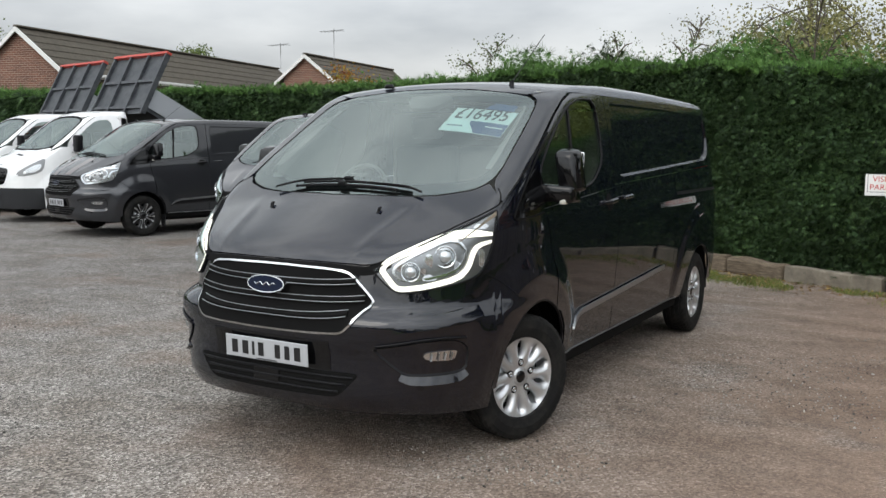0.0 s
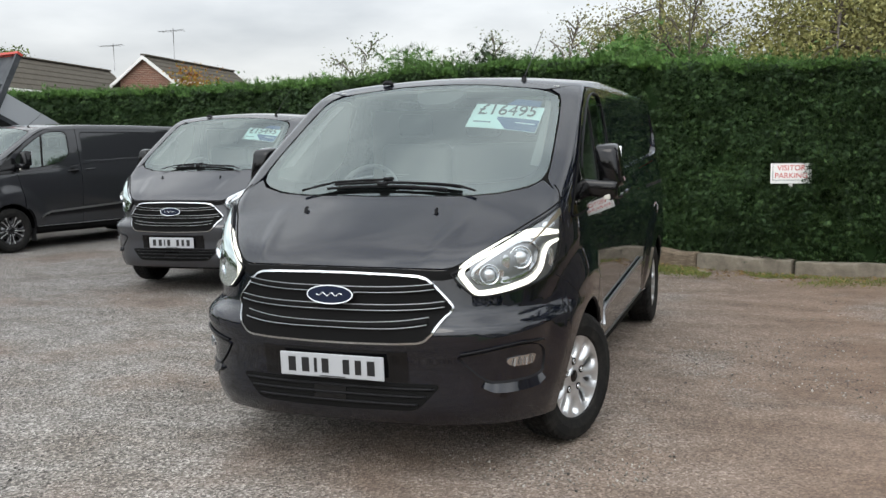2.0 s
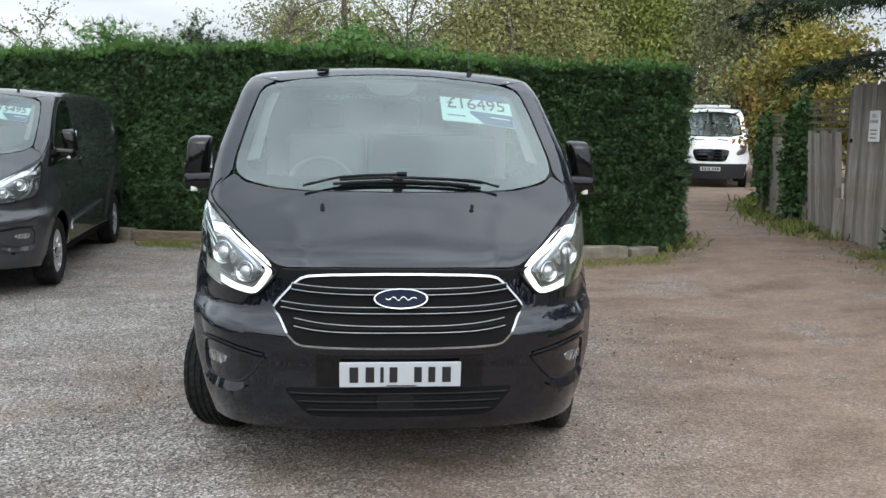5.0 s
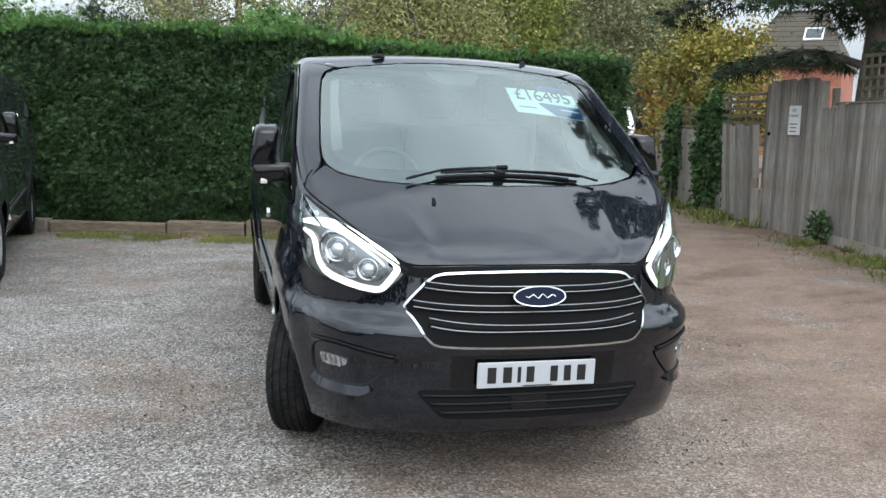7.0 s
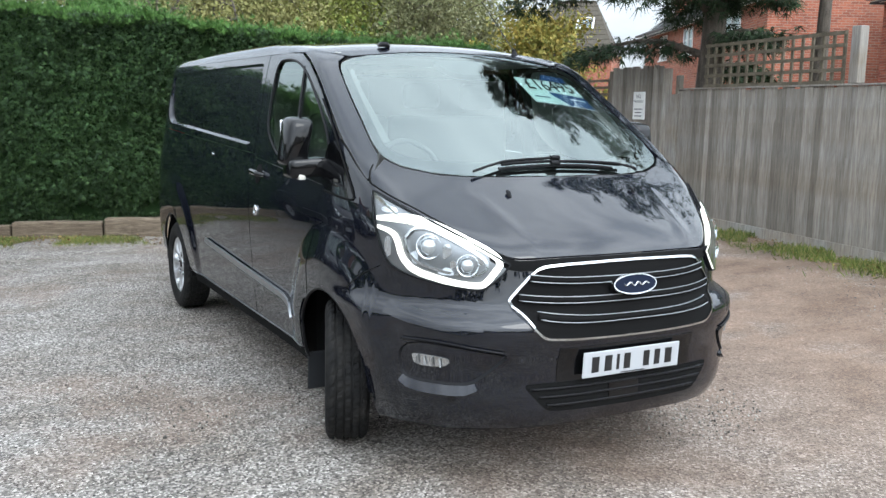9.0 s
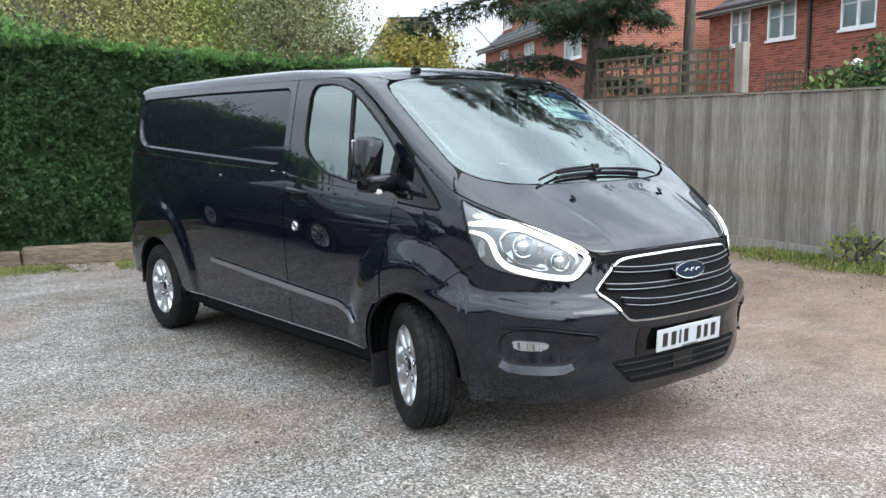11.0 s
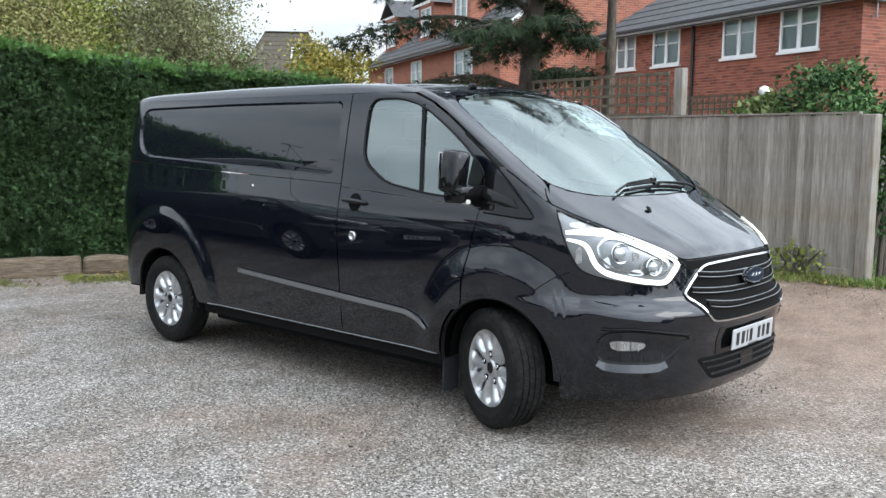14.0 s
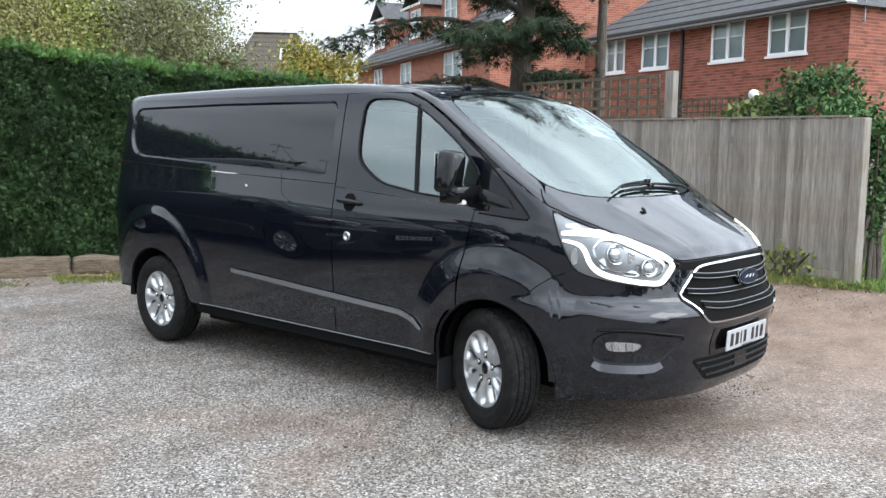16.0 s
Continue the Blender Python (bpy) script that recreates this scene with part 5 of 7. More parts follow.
for i in range(len(KERB) - 1):
    a, b = Vector(KERB[i]), Vector(KERB[i + 1])
    L = (b - a).length - 0.02
    log = 3 <= i <= 4
    bm = box(0, L, -0.11 if log else -0.08, 0.09, -0.05, (0.19 if log else 0.13) + 0.02 * (i % 3), 0.05 if log else 0.018, 3)
    bmesh.ops.subdivide_edges(bm, edges=[e for e in bm.edges if e.calc_length() > 0.5], cuts=8, use_grid_fill=True)
    for v in bm.verts:
        v.co += Vector((0, noise.noise((v.co.x * 2.5 + i * 7, v.co.z * 4, 1)), noise.noise((v.co.x * 2.5, v.co.y * 4, i * 3)))) * (0.035 if log else 0.016)
    pc = part("timber" if log or i >= 5 else "kerb_stone", bm, M_TIMBER if log or i in (5, 6) else M_CONCRETE, kerb, "weathered brown timber" if log else "")
    pc.matrix_basis = Matrix.Translation((a.x, a.y, 0)) @ Matrix.Rotation(math.atan2((b - a).y, (b - a).x), 4, "Z")

# ---- grass and weeds ----
M_GRASS = island_mat("grass_blades", [(0.0, (0.06, 0.09, 0.02)), (0.5, (0.13, 0.165, 0.035)), (0.85, (0.22, 0.22, 0.07)), (1.0, (0.28, 0.24, 0.11))], 0.8)
BLADE = (np.array([(-0.07, 0, 0), (0.07, 0, 0), (0.04, 0.1, 0.6), (0.0, 0.3, 1.0)]), [(0, 1, 2), (0, 2, 3)])


def grass(name, path, n, spread, height, label):
    _, L = along(path, 0.0)
    s = rng.uniform(0, L, n)
    c, _ = along(path, s)
    P = np.stack([c[:, 0] + rng.normal(size=n) * spread, c[:, 1] + rng.normal(size=n) * spread, np.full(n, -0.02)], 1)
    P[:, 2] += rise(P[:, 0], P[:, 1])
    clump = np.array([noise.noise((x * 1.6, y * 1.6, 4.0)) for x, y, _z in P])
    P = P[clump > -0.12]
    V, F = scatter(P, rng.uniform(0.4, 1.2, len(P)) * height, BLADE, 0.28)
    return tagged(fast_mesh(name, V, F, M_GRASS), label, "grass", kind="stuff")


grass("grass", [(x, y - 0.42) for x, y in KERB], 38000, 0.2, 0.05, "sparse grass and moss before the kerb")
grass("grass", [(3.95, 6.75), (4.2, 8.4), (4.4, 12.0)], 1800, 0.25, 0.14, "grass at the foot of the hedge end")
grass("grass", [(5.2, 0.0), (5.7, 2.8), (6.2, 5.7)], 14000, 0.24, 0.085, "rough grass and moss along the fence foot")
grass("grass", [(6.35, 7.4), (6.75, 9.8), (7.25, 11.6), (8.5, 14.4)], 5500, 0.24, 0.17, "weeds along the lane fence")
M_LITTER = island_mat("leaf_litter", [(0.0, (0.1, 0.055, 0.025)), (0.6, (0.2, 0.12, 0.05)), (1.0, (0.3, 0.22, 0.08))], 0.85)
for _path, _n, _sp in (([(x, y - 0.3) for x, y in KERB], 2600, 0.24), ([(5.2, 0.2), (6.15, 5.6), (6.4, 8.5)], 1300, 0.3)):
    _, _L = along(_path, 0.0)
    _c, _ = along(_path, rng.uniform(0, _L, _n))
    _P = np.stack([_c[:, 0] + rng.normal(size=_n) * _sp, _c[:, 1] + rng.normal(size=_n) * _sp, rng.uniform(-0.008, 0.012, _n)], 1)
    _P[:, 2] += rise(_P[:, 0], _P[:, 1])
    _V, _F = scatter(_P, rng.uniform(0.02, 0.055, _n), (np.array([(0, 0, 0), (0.32, 0.5, 0.1), (0, 1.0, 0), (-0.32, 0.5, 0.1)]), [(0, 1, 2), (0, 2, 3)]), 0.15)
    tagged(fast_mesh("fallen_leaves", _V, _F, M_LITTER), "brown fallen leaves lying on the gravel edge", "leaves", kind="stuff")
M_LAWN = island_mat("lawn_blades", [(0.0, (0.06, 0.13, 0.02)), (1.0, (0.13, 0.22, 0.045))], 0.8)
n = 26000
P = np.stack([rng.uniform(5.05, 13.4, n), rng.uniform(-4.5, 0.2, n), np.full(n, 0.14)], 1)
P[:, 1] += np.clip((P[:, 0] - 6.0) * 0.3, 0, 2.2)
V, F = scatter(P, rng.uniform(0.05, 0.11, n), BLADE, 0.3)
tagged(fast_mesh("lawn", V, F, M_LAWN), "mown green lawn beyond the fence", "lawn", kind="stuff")
M_TURF = mat("turf", (0.07, 0.13, 0.025), 0.95)
_v = coords(M_TURF)
link(M_TURF, ramp(M_TURF, noise_tex(M_TURF, _v, 6.0, 8.0, 0.7), (0.3, (0.04, 0.08, 0.015)), (0.7, (0.11, 0.18, 0.04))), bsdf(M_TURF).inputs["Base Color"])
tagged(mesh_object("lawn_turf", [(5.0, -20, 0.155), (30, -20, 0.155), (30, 4.2, 0.155), (13.5, 2.6, 0.155), (5.68, 0.1, 0.155), (5.08, -1, 0.155)], [(0, 1, 2, 3, 4, 5)], M_TURF), "green turf under the lawn", "turf", kind="structure")

# ---- fence, gate, trellis ----
M_BOARD = mat("silvered_fence_board", (0.2, 0.18, 0.155), 0.9)
_oi = nd(M_BOARD, "ShaderNodeObjectInfo")
_mv = nd(M_BOARD, "ShaderNodeVectorMath")
_mv.operation = "MULTIPLY_ADD"
link(M_BOARD, _oi.outputs["Random"], _mv.inputs[0])
_mv.inputs[1].default_value = (37.0, 11.0, 23.0)
link(M_BOARD, coords(M_BOARD, (5, 5, 0.35)), _mv.inputs[2])
_v = _mv.outputs[0]
_grain = ramp(M_BOARD, noise_tex(M_BOARD, _v, 9.0, 7.0, 0.65), (0.3, (0.15, 0.142, 0.128)), (0.55, (0.255, 0.245, 0.229)), (0.8, (0.36, 0.35, 0.333)))
_each = ramp(M_BOARD, _oi.outputs["Random"], (0.0, (0.62, 0.6, 0.57)), (0.4, (0.88, 0.87, 0.86)), (0.8, (1.05, 1.04, 1.02)), (1.0, (1.2, 1.19, 1.17)))
_foot = ramp(M_BOARD, noise_tex(M_BOARD, coords(M_BOARD), 2.2, 5.0, 0.6), (0.35, (0.88, 0.78, 0.66)), (0.65, (1.05, 1.05, 1.05)))
link(M_BOARD, mix(M_BOARD, 1.0, mix(M_BOARD, 1.0, _grain, _each, "MULTIPLY"), _foot, "MULTIPLY"), bsdf(M_BOARD).inputs["Base Color"])
bump(M_BOARD, noise_tex(M_BOARD, _v, 16.0, 5.0), 0.5, 0.006)
M_TRELLIS = mat("trellis_wood", (0.16, 0.13, 0.085), 0.9)
_v = coords(M_TRELLIS)
link(M_TRELLIS, ramp(M_TRELLIS, noise_tex(M_TRELLIS, _v, 7.0, 6.0, 0.7), (0.3, (0.055, 0.045, 0.03)), (0.7, (0.14, 0.118, 0.082))), bsdf(M_TRELLIS).inputs["Base Color"])


def board_mesh(w, h):
    """A feather-edged board with slightly uneven top and edges."""
    bm = bmesh.new()
    prof = [(0, 0.0), (0, 0.016), (w * 0.5, 0.011), (w, 0.006), (w, 0.0)]
    rows = []
    for z in (0, h * 0.33, h * 0.66, h):
        rows.append([bm.verts.new((x, -y - 0.003 * math.sin(z * 3 + x * 9), z)) for x, y in prof])
    for r0, r1 in zip(rows, rows[1:]):
        for i in range(5):
            bm.faces.new((r0[i], r0[(i + 1) % 5], r1[(i + 1) % 5], r1[i]))
    bm.faces.new(rows[-1]), bm.faces.new(rows[0][::-1])
    me = bpy.data.meshes.new("fence_board")
    bm.to_mesh(me)
    bm.free()
    me.materials.append(M_BOARD)
    return me


def fence(name, a, b, h, label, lean=0.0, group="", z0=0.04, pitch=0.1, base=0.15):
    """A close-boarded fence from a to b; the boards face to the left of that line."""
    a, b = Vector(a), Vector(b)
    L = (b - a).length
    f = thing(name, Matrix.Translation((a.x, a.y, base)) @ Matrix.Rotation(math.atan2((b - a).y, (b - a).x), 4, "Z") @ Matrix.Rotation(lean, 4, "X"), label, "fence" if "gate" not in name else "gate", group)
    me = [board_mesh(pitch + 0.022, h - z0 + d) for d in (0.0, 0.012, -0.014)]
    n_ = int(L / pitch)
    for i in range(n_):
        ob = new("board", me[(i * 7) % 3])
        ob.parent = f
        ob.matrix_basis = Matrix.Rotation(math.pi, 4, "Z") @ pose(-(i + 1) * pitch - 0.01, -0.0, z0 + 0.006 * math.sin(i * 2.3), rng.normal() * 0.3, rng.normal() * 0.25, 0)
    for zz in (0.35, h * 0.55, h - 0.25):
        part("rail", box(0, L, -0.05, -0.004, zz - 0.04, zz + 0.04), M_BOARD, f)
    return f


stop = thing("post", pose(6.47, 7.42, 0.12, 0, 3, 4), "short weathered timber stump beside the gate", "post")
part("stump", box(-0.05, 0.05, -0.06, 0.06, 0.0, 0.6, 0.008, 1), M_BOARD, stop)
yard_fence = fence("fence", (5.41, 0.17), (6.45, 5.78), 1.79, "silvered close-boarded timber fence", group="timber fences")
part("capping", box(0, 5.7, -0.03, 0.03, 1.79, 1.81), M_BOARD, yard_fence)
part("end_post", box(-0.2, -0.06, -0.07, 0.07, -0.05, 1.78, 0.008, 1), M_BOARD, yard_fence, "stout weathered end post")
part("end_board", box(-0.06, 0.02, -0.01, 0.03, 0.02, 1.78, 0.004, 1), M_BOARD, yard_fence)
part("gravel_board", box(0, 5.7, -0.01, 0.03, -0.05, 0.12), M_BOARD, yard_fence)
part("trellis_post", box(2.32, 2.45, -0.08, 0.03, 1.812, 2.4, 0.006, 1), M_BOARD, yard_fence)
gate = fence("gate", (6.435, 6.1), (6.56, 7.36), 2.18, "tall close-boarded wooden gate with a white sign", pitch=0.09, base=0.1)
for xx in (-0.1, 1.27):
    part("gate_post", box(xx, xx + 0.1, -0.09, 0.01, 0, 2.14, 0.006, 1), M_BOARD, gate)
part("side_board", box(-0.36, -0.1, -0.03, 0.0, 0, 1.78, 0.004, 1), M_BOARD, gate)
part("gate_post", box(-0.34, -0.25, -0.1, -0.031, 0, 2.04, 0.006, 1), M_BOARD, gate)
part("latch", box(1.18, 1.24, 0.018, 0.035, 1.4, 1.45, 0.004, 1), M_DARK, gate, "black iron latch")
fence("fence", (6.57, 7.46), (6.7, 8.72), 1.5, "leaning weathered timber fence panel", -0.07, "timber fences", pitch=0.15)
fence("fence", (6.72, 8.8), (7.1, 11.5), 1.4, "weathered timber fence panel with ivy", -0.05, "timber fences", pitch=0.15)
fence("fence", (7.16, 11.6), (8.5, 14.6), 1.46, "far weathered timber fence panel", 0.0, "timber fences", pitch=0.15)


def trellis(a, b, z0, z1, label, step=0.18, thick=0.02, rung=0.0):
    a, b = Vector(a), Vector(b)
    L = (b - a).length
    t = thing("trellis", Matrix.Translation((a.x, a.y, 0)) @ Matrix.Rotation(math.atan2((b - a).y, (b - a).x), 4, "Z"), label, "trellis", "trellis panels")
    for i in range(int(L / step) + 1):
        part("lath", box(i * step, i * step + 0.038, 0.0, thick, z0, z1), M_TRELLIS, t)
    for i in range(int((z1 - z0) / (rung or step * 0.78)) + 1):
        z = z0 + i * (rung or step * 0.78)
        part("slat", box(0, L, thick, 2 * thick, z, z + 0.038), M_TRELLIS, t)
    return t


trellis((5.9, 2.68), (6.34, 5.16), 1.96, 2.52, "square wooden trellis on top of the fence", 0.165)
trellis((6.58, 7.45), (6.73, 8.9), 1.66, 2.14, "slatted wooden trellis above the lane fence", 0.6, rung=0.105)
trellis((6.78, 9.2), (7.1, 11.5), 1.58, 1.96, "slatted wooden trellis with climbers", 0.6, rung=0.11)
trellis((10.84, 3.7), (11.6, 5.68), 2.0, 2.52, "low garden trellis behind the fence", 0.15)
part("rail_post", box(10.74, 10.86, 3.5, 3.62, 0, 2.55, 0.005, 1), M_TRELLIS, None)
tagged(bpy.data.objects["rail_post"], "wooden post of the garden trellis", "post")


# ---- trees and shrubs ----
M_BARK = mat("bark", (0.1, 0.08, 0.06), 0.95)
_v = coords(M_BARK, (5, 5, 1.2))
link(M_BARK, ramp(M_BARK, noise_tex(M_BARK, _v, 4.0, 8.0, 0.7), (0.3, (0.03, 0.024, 0.019)), (0.7, (0.12, 0.1, 0.08))), bsdf(M_BARK).inputs["Base Color"])
bump(M_BARK, noise_tex(M_BARK, _v, 8.0, 6.0), 0.8, 0.03)
LEAF = (np.array([(0, 0, 0), (0.32, 0.5, 0.06), (0, 1.0, 0), (-0.32, 0.5, 0.06)]), [(0, 1, 2), (0, 2, 3)])
_nv, _nf = [], []
for _k, _a in enumerate((-0.9, -0.45, 0.0, 0.42, 0.85)):
    _c, _s, _L = math.cos(_a), math.sin(_a), 1.0 - 0.25 * abs(_a)
    _nv += [(-0.045 * _c, 0.045 * _s, 0.02 * _k), (0.045 * _c, -0.045 * _s, 0.02 * _k), (_s * _L, _c * _L, 0.12 * (_k % 3 - 1))]
    _nf.append((3 * _k, 3 * _k + 1, 3 * _k + 2))
NEEDLE = (np.array(_nv), _nf)



def leaf_mat(name, a, b, c):
    return island_mat(name, [(0.0, a), (0.55, b), (1.0, c)], 0.75)


M_LEAF_GREEN = leaf_mat("green_leaves", (0.066, 0.1056, 0.0312), (0.102, 0.144, 0.0432), (0.156, 0.186, 0.0624))
M_LEAF_LIME = leaf_mat("yellow_green_leaves", (0.132, 0.168, 0.0312), (0.198, 0.228, 0.0456), (0.264, 0.288, 0.072))
M_LEAF_WILLOW = leaf_mat("yellowing_willow_leaves", (0.144, 0.144, 0.048), (0.21, 0.204, 0.072), (0.282, 0.27, 0.108))
M_LEAF_BROWN = leaf_mat("thin_olive_leaves", (0.102, 0.108, 0.0504), (0.15, 0.156, 0.072), (0.216, 0.216, 0.1104))
M_LEAF_PALE = leaf_mat("pale_olive_leaves", (0.126, 0.138, 0.054), (0.186, 0.1956, 0.0792), (0.258, 0.2592, 0.126))
M_LEAF_TURN = leaf_mat("turning_leaves", (0.13, 0.15, 0.03), (0.26, 0.23, 0.05), (0.36, 0.26, 0.06))
M_LEAF_RED = leaf_mat("autumn_leaves", (0.2, 0.05, 0.01), (0.3, 0.16, 0.02), (0.22, 0.2, 0.04))
M_NEEDLES = leaf_mat("conifer_needles", (0.008, 0.02, 0.008), (0.017, 0.036, 0.013), (0.034, 0.06, 0.021))
M_IVY = leaf_mat("ivy_leaves", (0.02, 0.054, 0.017), (0.042, 0.1, 0.028), (0.1, 0.17, 0.05))


def tree(name, x, y, h, spread, leaves, leaf_material, label, trunk=0.16, low=0.25, leaf=0.14, limbs=9, seed=1, droop=0.0, shape=LEAF, gaps=0.0, group="", category="tree", clump=0.17):
    """A trunk, limbs that fork, and leaves in clumps round the twigs."""
    r = np.random.default_rng(seed)
    t = thing(name, pose(x, y, 0), label, category, group)
    bend = r.normal(size=2) * 0.04 * h
    zs = np.linspace(-0.1, h * 0.82, 9)
    tp = np.stack([bend[0] * (zs / h) ** 2, bend[1] * (zs / h) ** 2, zs], 1)
    wood = [tube(tp, trunk * (1 - 0.85 * np.linspace(0, 1, 9)), 8)]
    tips = []
    for i in range(limbs):
        f = low + (0.95 - low) * (i + r.random() * 0.6) / limbs
        p0 = np.array([np.interp(f * h * 0.82, zs, tp[:, k]) for k in range(3)])
        a = i * 2.4 + r.random()
        reach = spread * (0.55 + 0.45 * math.sin(math.pi * min(1, (f - low) / (1 - low) * 0.9 + 0.25))) * r.uniform(0.75, 1.15)
        rise = h * 0.16 * (1 - droop * 1.6)
        mid = p0 + np.array([math.cos(a) * reach * 0.5, math.sin(a) * reach * 0.5, rise * 0.75])
        end = p0 + np.array([math.cos(a) * reach, math.sin(a) * reach, rise - droop * h * 0.12])
        pts = outline([p0, mid, end], 8, 1, False)
        bough = [tube(pts, np.linspace(trunk * 0.42 * (1.1 - f), 0.012, 8), 6)]
        tips += [pts[3], pts[5], pts[6], pts[7]]
        for j in range(4):
            q = pts[3 + j] + r.normal(size=3) * np.array([0.25, 0.25, 0.18]) * spread * 0.7
            bough.append(tube(np.stack([pts[2 + j], (pts[2 + j] + q) / 2 + [0, 0, 0.05 * h * 0.3], q]), [0.02, 0.013, 0.005], 4))
            tips += [q, (pts[2 + j] + q) / 2]
        mesh_object("limb", *joined(*bough), M_BARK, t)
    tips += [tp[-1], tp[-2]]
    mesh_object("trunk", *joined(*wood), M_BARK, t)
    tips = np.array(tips)
    c = tips[r.integers(0, len(tips), leaves)]
    P = c + r.normal(size=(leaves, 3)) * np.array([clump, clump, clump * 0.7]) * spread
    if droop:
        P[:, 2] -= r.exponential(droop * h * 0.18, leaves)
        P[:, 2] = np.maximum(P[:, 2], 0.6)
    if gaps:
        keep = np.array([noise.noise((a * 1.2 + seed, b * 1.2, d * 1.2)) > gaps - 0.5 for a, b, d in P])
        P = P[keep]
    V, F = scatter(P, r.uniform(0.6, 1.3, len(P)) * leaf, shape)
    fast_mesh("crown", V, F, leaf_material, t)
    return t


# behind the hedge
tree("tree", 3.2, 18.5, 8.0, 3.2, 56000, M_LEAF_WILLOW, "weeping willow with yellowing leaves behind the hedge", 0.3, 0.35, 0.085, 14, 3, 0.9)
tree("tree", -0.6, 19.5, 7.2, 2.6, 22000, M_LEAF_WILLOW, "smaller willow with yellow leaves behind the hedge", 0.22, 0.3, 0.08, 11, 4, 0.8)
tree("tree", 8.0, 26.5, 9.0, 4.0, 40000, M_LEAF_LIME, "broad tree with yellow-green leaves beyond the hedge", 0.3, 0.22, 0.12, 14, 5)
tree("tree", 4.6, 26.0, 9.0, 3.6, 26000, M_LEAF_BROWN, "thin-leaved olive brown tree beyond the hedge", 0.25, 0.2, 0.085, 14, 6)
tree("tree", 13.2, 25.5, 8.6, 3.2, 9000, M_LEAF_PALE, "bushy olive tree at the end of the lane", 0.12, 0.12, 0.12, 14, 7, gaps=0.25)
tree("tree", 6.2, 31.0, 8.5, 4.2, 19800, M_LEAF_GREEN, "green tree closing the lane", 0.3, 0.12, 0.15, 14, 8)
tree("tree", 12.0, 29.0, 7.4, 3.6, 26000, M_LEAF_BROWN, "dull green tree beyond the lane", 0.3, 0.15, 0.144, 12, 9)
tree("tree", -3.2, 13.5, 4.1, 0.8, 1500, M_LEAF_GREEN, "thin sapling with few leaves above the hedge", 0.04, 0.4, 0.05, 8, 10)
tree("tree", -1.6, 12.2, 4.3, 0.8, 1200, M_LEAF_BROWN, "bare twiggy sapling above the hedge", 0.04, 0.4, 0.045, 9, 11)
tree("tree", 0.6, 11.6, 4.9, 0.9, 1500, M_LEAF_BROWN, "twiggy sapling with dry leaves above the hedge", 0.05, 0.4, 0.05, 10, 12)
tree("tree", -6.6, 14.0, 4.2, 0.8, 1200, M_LEAF_GREEN, "leafy shoots standing above the hedge", 0.03, 0.5, 0.06, 6, 13)
tree("tree", -5.4, 15.2, 3.9, 0.9, 900, M_LEAF_BROWN, "dull twiggy shrub above the hedge", 0.04, 0.4, 0.05, 9, 14)
tree("tree", -17.5, 24.0, 4.6, 1.6, 3600, M_LEAF_RED, "orange-leaved autumn shrub before a bungalow", 0.06, 0.3, 0.105, 8, 15)
tree("tree", -4.2, 12.4, 3.5, 1.2, 3400, M_HEDGETOP, "green conifer growth rising behind the hedge", 0.07, 0.35, 0.2, 10, 41, 0.0, NEEDLE)
tree("tree", -2.9, 12.6, 3.7, 0.9, 1500, M_NEEDLES, "slender dark conifer behind the hedge", 0.09, 0.3, 0.2, 10, 42, 0.0, NEEDLE)
tree("tree", 0.3, 12.4, 3.7, 1.3, 3400, M_HEDGETOP, "ragged green conifer top behind the hedge", 0.07, 0.35, 0.2, 10, 43, 0.0, NEEDLE)
tree("tree", -0.4, 10.3, 3.4, 1.0, 2000, M_HEDGETOP, "loose conifer growth above the hedge", 0.06, 0.35, 0.2, 9, 16, 0.0, NEEDLE)
tree("tree", -3.0, 31.0, 7.0, 3.2, 11440, M_LEAF_BROWN, "thin autumn tree far behind the hedge", 0.2, 0.25, 0.12, 12, 17)
tree("tree", -44.0, 42.0, 8.4, 2.6, 12000, M_LEAF_GREEN, "round green tree far behind the bungalow", 0.3, 0.3, 0.2, 12, 18)
tree("tree", -47.0, 27.0, 9.0, 3.0, 9000, M_LEAF_GREEN, "green tree top behind the bungalow roof", 0.3, 0.3, 0.17, 12, 19)
tree("tree", 14.8, 27.5, 7.6, 2.7, 24000, M_LEAF_PALE, "dense pale olive tree beyond the lane", 0.16, 0.05, 0.12, 18, 51)
tree("tree", 13.0, 21.9, 4.9, 1.5, 9000, M_LEAF_BROWN, "thick brushwood beyond the lane fence", 0.07, 0.05, 0.1, 16, 52)
# lane side
tree("tree", 8.5, 12.1, 4.0, 1.3, 14000, M_LEAF_TURN, "small tree turning yellow behind the lane fence", 0.1, 0.3, 0.09, 12, 20)
tree("tree", 8.2, 13.9, 2.7, 0.6, 500, M_LEAF_RED, "small shrub with red autumn leaves", 0.04, 0.4, 0.12, 7, 21)
tree("tree", 10.9, 22.2, 6.8, 2.2, 16000, M_LEAF_BROWN, "twiggy thicket beside the lane", 0.08, 0.06, 0.1, 18, 22)


